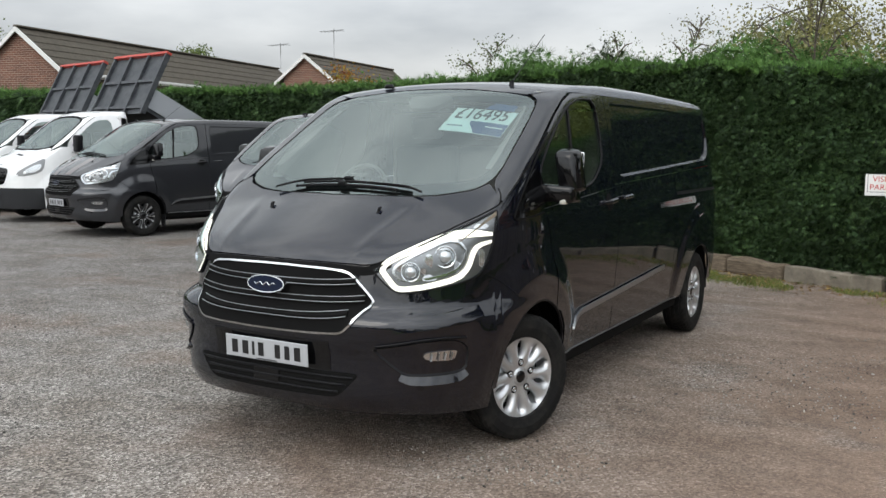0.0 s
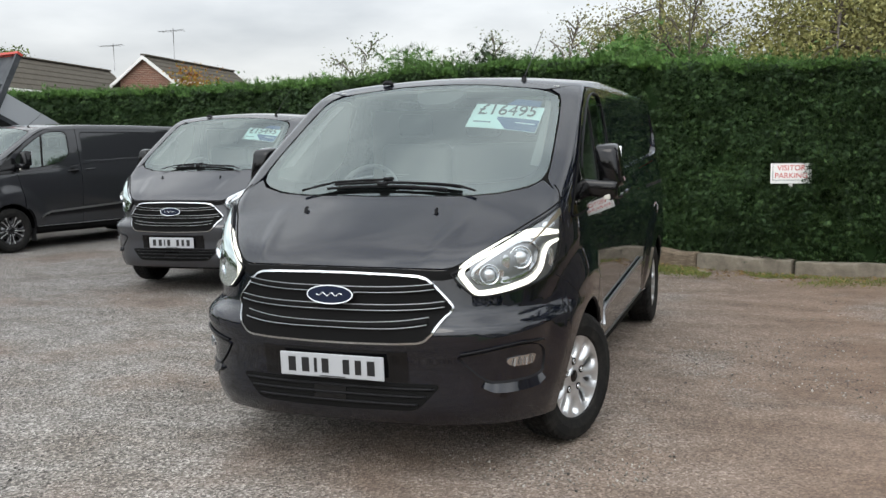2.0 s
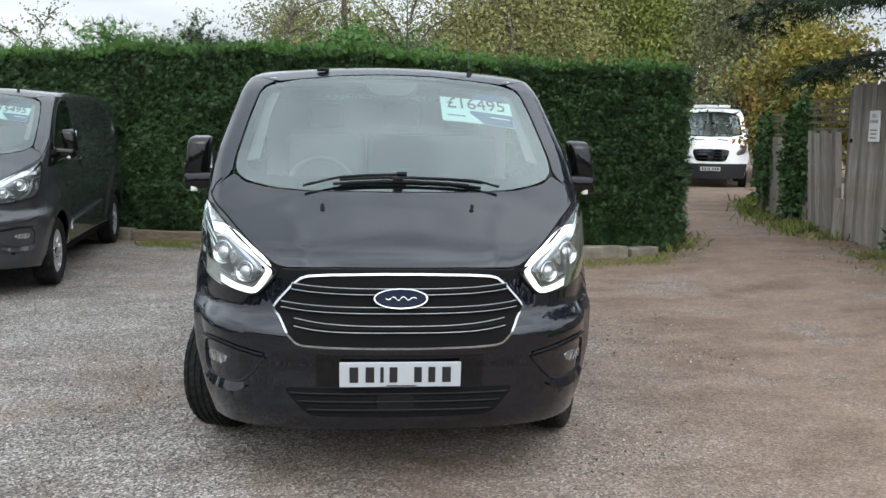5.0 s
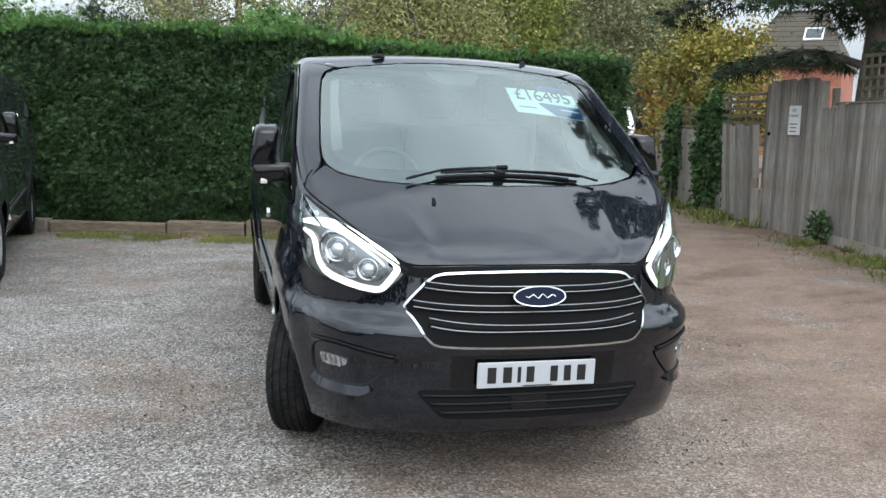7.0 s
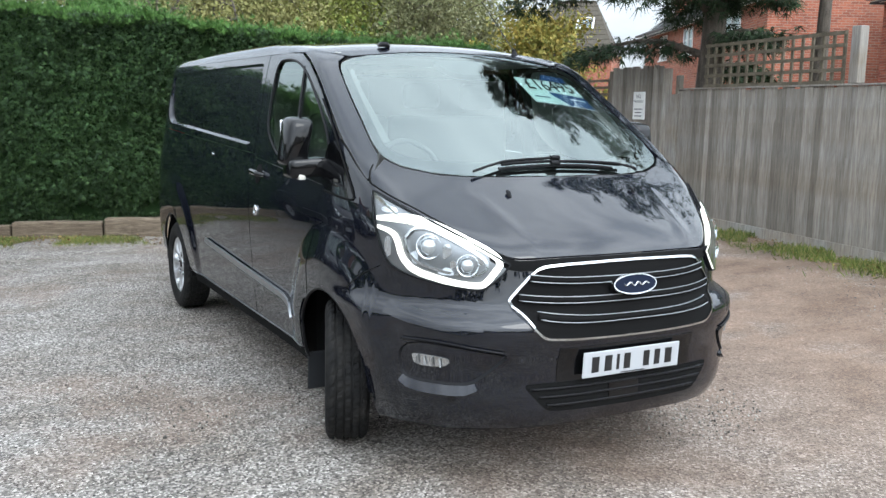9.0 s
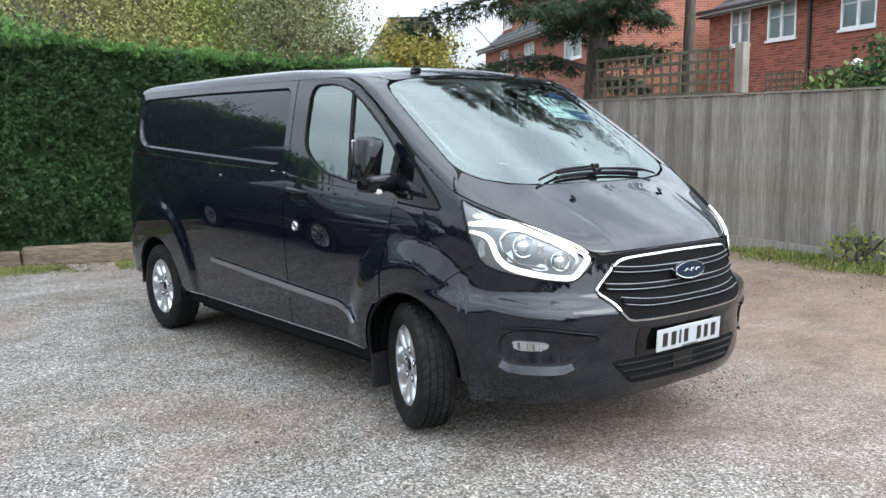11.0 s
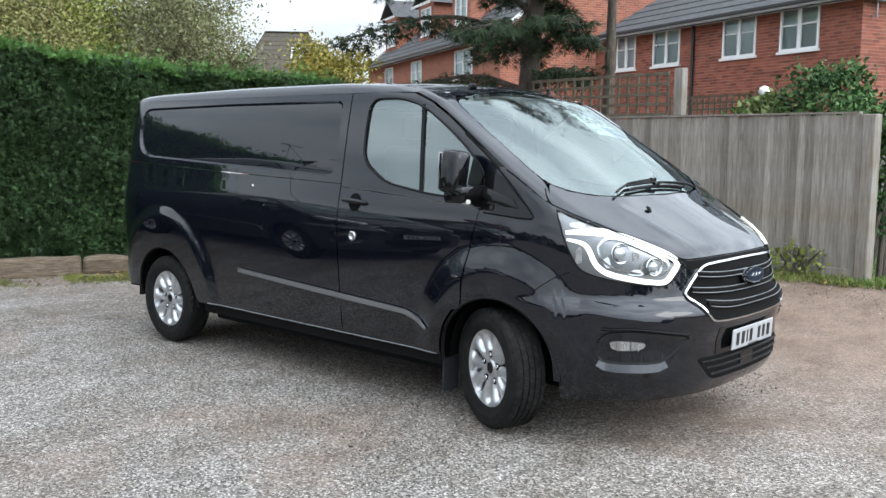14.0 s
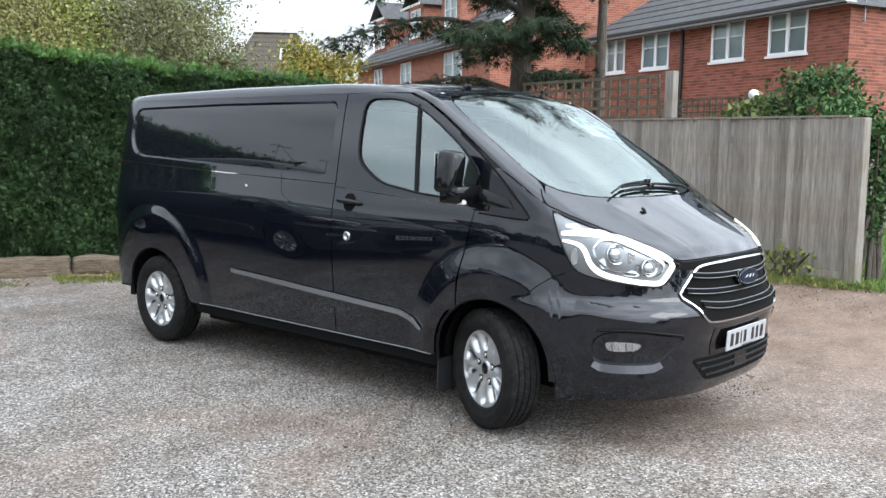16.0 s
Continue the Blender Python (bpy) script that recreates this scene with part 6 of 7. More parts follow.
def conifer(x, y, h, label, seed):
    """A broad conifer: a leaning trunk, limbs in loose whorls, side twigs that hang and carry flat needle sprays."""
    r = np.random.default_rng(seed)
    t = thing("conifer", pose(x, y, 0), label, "tree")
    zs = np.linspace(-0.1, h, 14)
    tp = np.stack([0.12 * np.sin(zs * 0.5), -0.35 * (zs / h) ** 1.5 + 0.06 * np.sin(zs * 0.9), zs], 1)
    spots, out, twigs = [], [], []
    z, i = 2.2, 0
    while z < h - 0.4:
        f = z / h
        p0 = np.array([np.interp(z, zs, tp[:, k]) for k in range(3)])
        a = i * 2.39996 + r.normal() * 0.25
        L = np.interp(z, [2.2, 3.0, 5.0, 7.0, 9.0, h], [1.9, 2.7, 2.8, 2.2, 1.2, 0.3]) * r.uniform(0.75, 1.12) * (1.0 if z > 6 else 0.74 + 0.36 * math.cos(a - 2.25))
        u = np.array([math.cos(a), math.sin(a), 0.0])
        rise = L * r.uniform(0.1, 0.42)
        pts = outline([p0, p0 + u * L * 0.45 + [0, 0, rise], p0 + u * L + [0, 0, rise * 0.75 - 0.1 * L]], 14, 2, False)
        side = np.cross(u, [0, 0, 1.0])
        for j in range(2, 14):
            for sg in (-1, 1):
                q0 = pts[j]
                l = (0.25 + 0.35 * math.sin(math.pi * j / 14)) * (0.5 + 0.2 * L) * r.uniform(0.6, 1.2)
                q1 = q0 + (side * sg * 0.85 + u * 0.5) * l + np.array([0, 0, -0.3 * l + r.normal() * 0.06])
                twigs.append(tube(np.stack([q0, (q0 + q1) / 2 + [0, 0, 0.05], q1]), [0.011, 0.007, 0.003], 4))
                m = int(9 + 14 * l)
                w = r.uniform(0.15, 1.05, m)[:, None]
                P = q0 * (1 - w) + q1 * w + r.normal(size=(m, 3)) * np.array([0.06, 0.06, 0.05])
                spots.append(P)
                out.append(np.tile((q1 - q0) / (np.linalg.norm(q1 - q0) + 1e-6) + np.array([0, 0, -0.45]), (m, 1)))
        mesh_object("limb", *tube(pts, np.linspace(0.075 * (1.1 - f), 0.01, 14), 6), M_BARK, t)
        z += r.uniform(0.1, 0.2)
        i += 1
    mesh_object("trunk", *tube(tp, 0.19 * (1 - 0.93 * (zs / h).clip(0, 1)) + 0.012, 10), M_BARK, t)
    mesh_object("twig_growth", *joined(*twigs), M_BARK, t)["kind"] = "stuff"
    P, D = np.concatenate(spots), np.concatenate(out)
    D = D + r.normal(size=D.shape) * 0.4
    D /= np.linalg.norm(D, axis=1)[:, None]
    A = np.cross(D, r.normal(size=D.shape) * 0.5 + [0, 0, 1.0])
    A /= np.linalg.norm(A, axis=1)[:, None] + 1e-9
    B = np.cross(A, D)
    sv, sf = NEEDLE
    sz = (0.16 * r.uniform(0.7, 1.4, len(P)))[:, None, None]
    V = P[:, None] + sz * (sv[None, :, 0:1] * 1.3 * A[:, None] + sv[None, :, 1:2] * D[:, None] + sv[None, :, 2:3] * B[:, None])
    F = np.concatenate([np.asarray([q]) + (np.arange(len(P)) * len(sv))[:, None] for q in sf])
    fast_mesh("crown", V.reshape(-1, 3), F, M_NEEDLES, t)
    return t


conifer(6.72, 5.6, 10.4, "dark spreading conifer with low limbs by the gate", 23)
tree("conifer", 8.57, 5.24, 10.0, 2.2, 3200, M_NEEDLES, "slim conifer trunk behind the fence", 0.13, 0.62, 0.2, 9, 24, 0.2, NEEDLE, 0.2, clump=0.1)


def shrub(name, x, y, rx, ry, z0, z1, n, material, leaf, label, seed, stem=1.0):
    r = np.random.default_rng(seed)
    d = r.normal(size=(n, 3))
    d /= np.linalg.norm(d, axis=1)[:, None]
    lump = np.array([1 + 0.45 * noise.noise((a * 2.2 + seed, b * 2.2, c * 2.2)) + 0.25 * noise.noise((a * 6 + seed, b * 6, c * 6)) for a, b, c in d]) * r.uniform(0.72, 1.08, n)
    P = np.stack([d[:, 0] * rx * lump, d[:, 1] * ry * lump, (z0 + z1) / 2 + d[:, 2] * (z1 - z0) / 2 * lump], 1)
    P = P[P[:, 2] > 0.02]
    t = thing(name, pose(x, y, 0), label, "shrub")
    V, F = scatter(P, r.uniform(0.6, 1.3, len(P)) * leaf, LEAF)
    fast_mesh("foliage", V, F, material, t)
    stems = [tube([(r.normal() * 0.1, r.normal() * 0.1, -0.05), (a * 0.5, b * 0.5, (z0 + z1) / 2), (a, b, z1 * 0.9)], [0.03 * stem, 0.02 * stem, 0.006], 5) for a, b in r.normal(size=(7, 2)) * np.array([rx, ry]) * 0.5]
    mesh_object("stem", *joined(*stems), M_BARK, t)
    return t


shrub("shrub", 7.3, 1.15, 0.6, 0.55, 1.2, 2.62, 5200, M_IVY, 0.075, "dense green shrub behind the fence end", 31)
shrub("shrub", 5.9, 0.0, 0.16, 0.14, 0.6, 2.0, 1300, M_IVY, 0.07, "trailing climber hanging past the fence end", 39)
shrub("shrub", 6.4, 0.5, 0.5, 0.25, 1.2, 2.2, 1800, M_IVY, 0.07, "ivy clothing the back of the fence end", 32, 0.25)
shrub("shrub", 7.2, 1.95, 0.5, 0.4, 1.4, 2.25, 1300, M_LEAF_GREEN, 0.1, "pale green shrub behind the fence", 33)
shrub("ivy", 6.72, 9.2, 0.15, 0.5, 0.15, 2.1, 3600, M_IVY, 0.09, "ivy hanging over the lane fence", 34)
shrub("ivy", 6.92, 10.85, 0.12, 0.3, 0.4, 1.95, 1300, M_IVY, 0.1, "ivy on the far lane fence", 35)
shrub("weeds", 6.3, 5.7, 0.1, 0.2, 0.1, 0.55, 200, M_IVY, 0.07, "green weeds beside the gate post", 36)
shrub("weeds", 5.38, 0.75, 0.14, 0.3, 0.12, 0.5, 240, M_LEAF_LIME, 0.06, "yellow-green weeds at the fence foot", 37)
shrub("weeds", 7.15, 11.0, 0.2, 0.8, 0.1, 0.55, 700, M_LEAF_LIME, 0.1, "nettles beside the lane", 38)
# unseen leaf belt added behind the camera as a treeline for the paint to reflect
M_FARHEDGE = leaf_mat("far_hedge_leaves", (0.02, 0.045, 0.015), (0.045, 0.08, 0.025), (0.08, 0.12, 0.04))
n = 14000
a = rng.uniform(-1.9, 1.25, n)
P = np.stack([30 * np.sin(a), 3 - 30 * np.cos(a), rng.uniform(0, 1, n) ** 0.8 * (2.3 + 1.6 * np.clip(np.sin(a * 7 + 1.0), 0, 1) + 0.5 * np.sin(a * 23) + 0.3 * np.sin(a * 61))], 1)
V, F = scatter(P, rng.uniform(0.3, 0.7, n), LEAF)
tagged(fast_mesh("far_hedge", V, F, M_FARHEDGE), "rough green hedgerow added unseen behind the camera", "hedgerow", kind="stuff")

# ---- houses ----
M_BRICK = mat("red_brick", (0.3, 0.1, 0.06), 0.9)
_v = coords(M_BRICK)
_sp = nd(M_BRICK, "ShaderNodeSeparateXYZ")
link(M_BRICK, _v, _sp.inputs[0])
_cb = nd(M_BRICK, "ShaderNodeCombineXYZ")
_add = nd(M_BRICK, "ShaderNodeMath")
link(M_BRICK, _sp.outputs[0], _add.inputs[0])
link(M_BRICK, _sp.outputs[1], _add.inputs[1])
link(M_BRICK, _add.outputs[0], _cb.inputs[0])
link(M_BRICK, _sp.outputs[2], _cb.inputs[1])
_br = nd(M_BRICK, "ShaderNodeTexBrick", Scale=1.0)
_br.inputs["Brick Width"].default_value, _br.inputs["Row Height"].default_value, _br.inputs["Mortar Size"].default_value = 0.225, 0.075, 0.006
_br.inputs["Color1"].default_value, _br.inputs["Color2"].default_value, _br.inputs["Mortar"].default_value = (0.36, 0.115, 0.066, 1), (0.23, 0.072, 0.045, 1), (0.32, 0.26, 0.21, 1)
link(M_BRICK, _cb.outputs[0], _br.inputs["Vector"])
_st = ramp(M_BRICK, noise_tex(M_BRICK, _v, 0.7, 6.0, 0.6), (0.3, (0.75, 0.73, 0.72)), (0.7, (1.1, 1.08, 1.05)))
link(M_BRICK, mix(M_BRICK, 1.0, _br.outputs["Color"], _st, "MULTIPLY"), bsdf(M_BRICK).inputs["Base Color"])
bump(M_BRICK, _br.outputs["Fac"], -0.5, 0.008)
M_BRICKDARK = M_BRICK.copy()
M_BRICKDARK.name = "dark_red_brick"
for _n in M_BRICKDARK.node_tree.nodes:
    if _n.type == "TEX_BRICK":
        _n.inputs["Color1"].default_value, _n.inputs["Color2"].default_value = (0.17, 0.078, 0.052, 1), (0.11, 0.052, 0.038, 1)
M_TILE = mat("dark_roof_tile", (0.06, 0.06, 0.063), 0.8)
_v = coords(M_TILE)
link(M_TILE, ramp(M_TILE, noise_tex(M_TILE, _v, 5.0, 7.0, 0.7), (0.3, (0.034, 0.035, 0.037)), (0.7, (0.08, 0.081, 0.084))), bsdf(M_TILE).inputs["Base Color"])
M_TILEBROWN = mat("brown_roof_tile", (0.12, 0.08, 0.055), 0.9)
_v = coords(M_TILEBROWN)
link(M_TILEBROWN, ramp(M_TILEBROWN, noise_tex(M_TILEBROWN, _v, 6.0, 7.0, 0.75), (0.3, (0.036, 0.03, 0.022)), (0.55, (0.064, 0.054, 0.039)), (0.8, (0.1, 0.093, 0.066))), bsdf(M_TILEBROWN).inputs["Base Color"])
M_UPVC = mat("white_window_frame", (0.75, 0.76, 0.76), 0.35)
M_FASCIA = mat("white_fascia", (0.6, 0.6, 0.58), 0.5)
M_GUTTER = mat("black_gutter", (0.02, 0.02, 0.021), 0.4)
M_RENDER = mat("painted_wall", (0.34, 0.32, 0.29), 0.9)
M_CURTAIN = mat("net_curtain", (0.62, 0.66, 0.68), 0.9)


def slope(w, run, rise, courses, th=0.03):
    """A roof slope along x, rising along y, in overlapping courses."""
    V = []
    for i in range(courses):
        y0, z0 = run * i / courses, rise * i / courses
        V += [(0, y0, z0), (w, y0, z0), (0, y0, z0 + th), (w, y0, z0 + th)]
    V += [(0, run, rise), (w, run, rise)]
    F = [(2 * i, 2 * i + 1, 2 * i + 3, 2 * i + 2) for i in range(2 * courses)]
    return np.array(V, float), F


def house_window(parent, x, z, w, h, mullions=1, depth=0.0):
    """A white casement window in a wall whose face is y = 0 and looks along -y."""
    bm = bmesh.new()
    bm.faces.new([bm.verts.new((x + a * w / 2, 0.015, z + b * h)) for a, b in ((-1, 0), (1, 0), (1, 1), (-1, 1))])
    win = part("window", bm, M_HOUSEGLASS, parent, "white casement window")
    f = 0.06
    fr = [(x - w / 2, x - w / 2 + f, z, z + h), (x + w / 2 - f, x + w / 2, z, z + h), (x - w / 2 + f, x + w / 2 - f, z, z + f), (x - w / 2 + f, x + w / 2 - f, z + h - f, z + h)]
    for x0, x1, z0, z1 in fr:
        part("window_frame", box(x0, x1, -0.025, 0.03, z0, z1), M_UPVC, win)
    for i in range(mullions):
        xm = x - w / 2 + w * (i + 1) / (mullions + 1)
        part("mullion", box(xm - 0.05, xm + 0.05, -0.022, 0.03, z + f, z + h - f), M_UPVC, win)
    for i in range(mullions + 1):
        x0, x1 = x - w / 2 + w * i / (mullions + 1), x - w / 2 + w * (i + 1) / (mullions + 1)
        part("glazing_bar", box(x0 + 0.07, x1 - 0.07, -0.018, 0.025, z + h * 0.55, z + h * 0.55 + 0.035), M_UPVC, win)
    part("window_sill", box(x - w / 2 - 0.05, x + w / 2 + 0.05, -0.07, 0.0, z - 0.06, z - 0.002), M_UPVC, win)
    part("net_curtain", box(x - w / 2, x + w / 2, 0.05, 0.3, z, z + h), M_CURTAIN, win, "pale net curtain behind the glass")
    return win


def wall_with_holes(L, H, holes, th=0.25):
    """A wall along x with rectangular openings (x0, x1, z0, z1) through it."""
    xs = sorted({0.0, L, *[h[0] for h in holes], *[h[1] for h in holes]})
    zs = sorted({0.0, H, *[h[2] for h in holes], *[h[3] for h in holes]})
    bm = bmesh.new()
    vert = {}

    def at(i, k, y):
        if (i, k, y) not in vert:
            vert[i, k, y] = bm.verts.new((xs[i], y, zs[k]))
        return vert[i, k, y]

    def solid(i, k):
        if not (0 <= i < len(xs) - 1 and 0 <= k < len(zs) - 1):
            return False
        return not any(h[0] <= xs[i] and xs[i + 1] <= h[1] and h[2] <= zs[k] and zs[k + 1] <= h[3] for h in holes)
    for i in range(len(xs) - 1):
        for k in range(len(zs) - 1):
            if solid(i, k):
                bm.faces.new([at(i, k, 0), at(i + 1, k, 0), at(i + 1, k + 1, 0), at(i, k + 1, 0)])
                bm.faces.new([at(i, k + 1, th), at(i + 1, k + 1, th), at(i + 1, k, th), at(i, k, th)])
                for di, dk, p, q in ((-1, 0, (i, k), (i, k + 1)), (1, 0, (i + 1, k + 1), (i + 1, k)), (0, -1, (i + 1, k), (i, k)), (0, 1, (i, k + 1), (i + 1, k + 1))):
                    if not solid(i + di, k + dk):
                        bm.faces.new([at(*p, 0), at(*q, 0), at(*q, th), at(*p, th)])
    return bm


def brick_house(name, a, b, depth, eave, ridge, windows, label, tile, dormers=(), gutter=M_GUTTER, hip=0.0, wall=None, gable_end=True):
    """A house whose front runs from a to b (seen from its right-hand side of that line is the inside)."""
    a, b = Vector(a), Vector(b)
    L = (b - a).length
    wall = wall or M_BRICK
    h = thing(name, Matrix.Translation((a.x, a.y, 0)) @ Matrix.Rotation(math.atan2((b - a).y, (b - a).x), 4, "Z"), label, "house")
    holes = [(x - w / 2, x + w / 2, z, z + hh) for x, z, w, hh, _m in windows]
    part("wall", wall_with_holes(L, eave, holes), wall, h)
    for x0 in (0.0, L - 0.25):
        bm = bmesh.new()
        pr = [(0.25, 0), (depth, 0), (depth, eave), (depth / 2, ridge - 0.05), (0.25, eave)] if gable_end else [(0.25, 0), (depth, 0), (depth, eave), (0.25, eave)]
        A = [bm.verts.new((x0, y, z)) for y, z in pr]
        B = [bm.verts.new((x0 + 0.25, y, z)) for y, z in pr]
        bm.faces.new(A), bm.faces.new(B[::-1])
        for i in range(len(pr)):
            bm.faces.new((A[i], A[(i + 1) % len(pr)], B[(i + 1) % len(pr)], B[i]))
        part("side_wall", bm, wall, h)
    part("wall", box(0.25, L - 0.25, depth - 0.25, depth, 0, eave), wall, h)
    run, rise = depth / 2 + 0.35, (ridge - eave) * (depth / 2 + 0.35) / (depth / 2)
    V, F = slope(L + 0.4, run, rise, max(6, int(run / 0.3)))
    front = V + np.array([-0.2, -0.35, eave - (rise - (ridge - eave))])
    back = front * np.array([1, -1, 1]) + np.array([0, depth, 0])
    if hip:
        f = (front[:, 2:3] - front[:, 2].min()) / rise * hip
        front = np.where(np.arange(3) == 0, front + (L / 2 - front[:, 0:1]) / (L / 2 + 0.2) * f, front)
        back = front * np.array([1, -1, 1]) + np.array([0, depth, 0])
        e = np.array([(x, y, z) for x, y, z in ((-0.2, -0.35, front[0, 2]), (-0.2, depth + 0.35, front[0, 2]), (front[-2, 0], depth / 2, front[-2, 2]))])
        mesh_object("hip_end", e, [(0, 1, 2)], tile, h, "", False)
        mesh_object("hip_end", e * np.array([-1, 1, 1]) + np.array([L, 0, 0]), [(0, 2, 1)], tile, h, "", False)
    roof = mesh_object("roof", front, F, tile, h, "", False)
    mesh_object("roof", back, [f[::-1] for f in F], tile, h, "", False)
    part("ridge_tile", box(-0.2 + hip, L + 0.2 - hip, depth / 2 - 0.1, depth / 2 + 0.1, ridge + 0.0, ridge + 0.08, 0.03, 1), tile, roof)
    part("gutter", box(-0.2, L + 0.2, -0.46, -0.36, eave - 0.16, eave - 0.06, 0.02, 2), gutter, h)
    part("soffit", box(-0.15, L + 0.15, -0.34, 0.0, eave - 0.2, eave - 0.17), M_FASCIA, h)
    for x0 in (() if hip else (-0.2, L + 0.14)):
        bm = bmesh.new()
        for y0, z0, y1, z1 in ((-0.38, eave - 0.25, depth / 2, ridge - 0.02), (depth + 0.38, eave - 0.25, depth / 2, ridge - 0.02)):
            q = [bm.verts.new((x0 + dx, y, z)) for dx in (0, 0.06) for y, z in ((y0, z0 - 0.12), (y1, z1 - 0.12), (y1, z1 + 0.04), (y0, z0 + 0.04))]
            for f in ((0, 1, 2, 3), (7, 6, 5, 4), (0, 4, 5, 1), (3, 2, 6, 7), (0, 3, 7, 4), (1, 5, 6, 2)):
                bm.faces.new([q[i] for i in f])
        part("barge_board", bm, M_FASCIA, h)
    for x, z, w, hh, m_ in windows:
        house_window(h, x, z, w, hh, m_)
    return h


# facing the yard across the gardens
house_a = brick_house("house", (20.45, 13.09), (16.39, 3.73), 7.5, 5.0, 7.7, [(8.43, 3.84, 1.2, 1.06, 1), (6.43, 3.84, 1.2, 1.06, 1), (3.52, 3.84, 1.2, 1.06, 1), (1.62, 3.84, 0.95, 1.06, 1)], "red brick house with white casement windows", M_TILE, hip=2.6, gable_end=False)
part("downpipe", box(4.68, 4.76, -0.1, -0.02, 0, 4.85, 0.02, 2), M_GUTTER, house_a, "black downpipe")
house_b = brick_house("house", (25.9, 29.3), (18.6, 15.5), 8.5, 5.2, 8.7, [(12.4, 3.88, 1.7, 1.0, 1), (7.2, 3.88, 1.3, 1.0, 1), (3.4, 3.88, 1.2, 1.0, 1)], "red brick house with dormer windows in its roof", M_TILE)
for x in (1.3, 6.2, 10.2):
    dm = part("dormer", wall_with_holes(1.9, 1.5, [(0.35, 1.55, 0.2, 1.3)], 1.9), M_BRICK, house_b, "brick dormer with a small gable")
    dm.matrix_basis = pose(x - 0.95, 0.75, 5.85)
    house_window(dm, 0.95, 0.2, 1.2, 1.1, 1)
    bm = bmesh.new()
    q = [bm.verts.new((xx, yy, zz)) for yy in (-0.25, 3.0) for xx, zz in ((-0.25, 1.4), (0.95, 2.3), (2.15, 1.4), (0.95, 2.15))]
    for f in ((0, 1, 5, 4), (1, 2, 6, 5), (0, 3, 1), (3, 2, 1), (3, 7, 6, 2), (0, 4, 7, 3)):
        bm.faces.new([q[i] for i in f])
    rf = part("dormer_roof", bm, M_TILE, dm)
    fr = part("dormer_fascia", box(-0.25, 2.15, -0.29, -0.25, 1.36, 1.46), M_FASCIA, dm)
far_house = brick_house("house", (26.8, 41.2), (30.6, 37.6), 6.0, 5.2, 8.1, [(2.5, 3.2, 1.2, 1.0, 1)], "far house with a dark tiled roof and a skylight", M_TILEBROWN, hip=1.5, gable_end=False)
part("skylight", box(-0.5, 0.5, -0.03, 0.05, -0.5, 0.5), M_UPVC, far_house, "pale roof skylight").matrix_basis = pose(3.5, 1.5, 6.75, -47)
part("skylight_pane", box(-0.42, 0.42, -0.04, -0.034, -0.42, 0.42), M_HOUSEGLASS, bpy.data.objects["skylight"])
# low building past the lawn
outhouse = thing("outbuilding", pose(13.5, 2.9, 0, 0, 0, -95), "low painted outbuilding with a dark window", "outbuilding")
part("wall", wall_with_holes(6.0, 2.05, [(0.95, 2.15, 1.4, 1.9)], 0.25), M_RENDER, outhouse)
house_window(outhouse, 1.55, 1.4, 1.2, 0.5, 1)
part("roof", box(-0.25, 6.2, -0.2, 2.6, 2.05, 2.2, 0.02, 1), M_CONCRETE, outhouse)

# bungalows behind the parked vans
brick_house("bungalow", (-23.5, 16.0), (-26.9, 33.2), 3.5, 3.9, 5.35, [(15.0, 2.6, 1.6, 1.0, 1)], "brick bungalow with a brown tiled roof and white boards", M_TILEBROWN, gutter=M_FASCIA, wall=M_BRICKDARK)
brick_house("bungalow", (-21.2, 27.6), (-22.4, 36.1), 2.3, 4.4, 5.35, [(2.5, 2.4, 1.4, 1.0, 1)], "brick bungalow gable with white barge boards", M_TILEBROWN, gutter=M_FASCIA, wall=M_BRICKDARK)


def tv_aerial(x, y, z0, z1, label):
    t = thing("tv_aerial", pose(x, y, 0), label, "aerial")
    mesh_object("mast", *tube([(0, 0, z0), (0, 0, z1)], 0.014, 6), M_LAMPGREY, t)
    mesh_object("boom", *tube([(-0.7, 0, z1 - 0.1), (0.5, 0, z1 - 0.05)], 0.01, 5), M_LAMPGREY, t)
    for i in range(6):
        mesh_object("element", *tube([(-0.6 + 0.2 * i, -0.25, z1 - 0.09), (-0.6 + 0.2 * i, 0.25, z1 - 0.09)], 0.008, 4), M_LAMPGREY, t)


tv_aerial(-25.5, 29.5, 5.0, 6.2, "thin television aerial on the bungalow roof")
tv_aerial(-21.5, 28.3, 5.2, 6.5, "television aerial on a tall mast")

# ---- signs ----
M_SIGN = mat("sign_white", (0.72, 0.72, 0.7), 0.45)
M_SIGNRED = mat("sign_red", (0.5, 0.03, 0.03), 0.5)
M_SIGNGREY = mat("sign_print", (0.12, 0.12, 0.13), 0.6)
visitor = thing("sign", pose(2.15, 6.78, 0, 0, 0, 8), "white visitor parking sign with red letters on a post", "sign")
part("sign_board", box(-0.23, 0.23, -0.012, 0.0, 1.04, 1.28, 0.004, 1), M_SIGN, visitor)
part("sign_post", box(-0.022, 0.022, 0.0, 0.03, -0.05, 1.2, 0.004, 1), M_SIGN, visitor, "white wooden post")
for zz in (1.078, 1.277):
    part("sign_border", box(-0.208, 0.208, -0.0145, -0.0125, zz, zz + 0.006), M_SIGNGREY, visitor)
for xx in (-0.208, 0.202):
    part("sign_border", box(xx, xx + 0.006, -0.0145, -0.0125, 1.084, 1.277), M_SIGNGREY, visitor)
words("lettering", "VISITOR", 0.088, pose(0, -0.0135, 1.222, 90, 0, 0), M_SIGNRED, visitor)
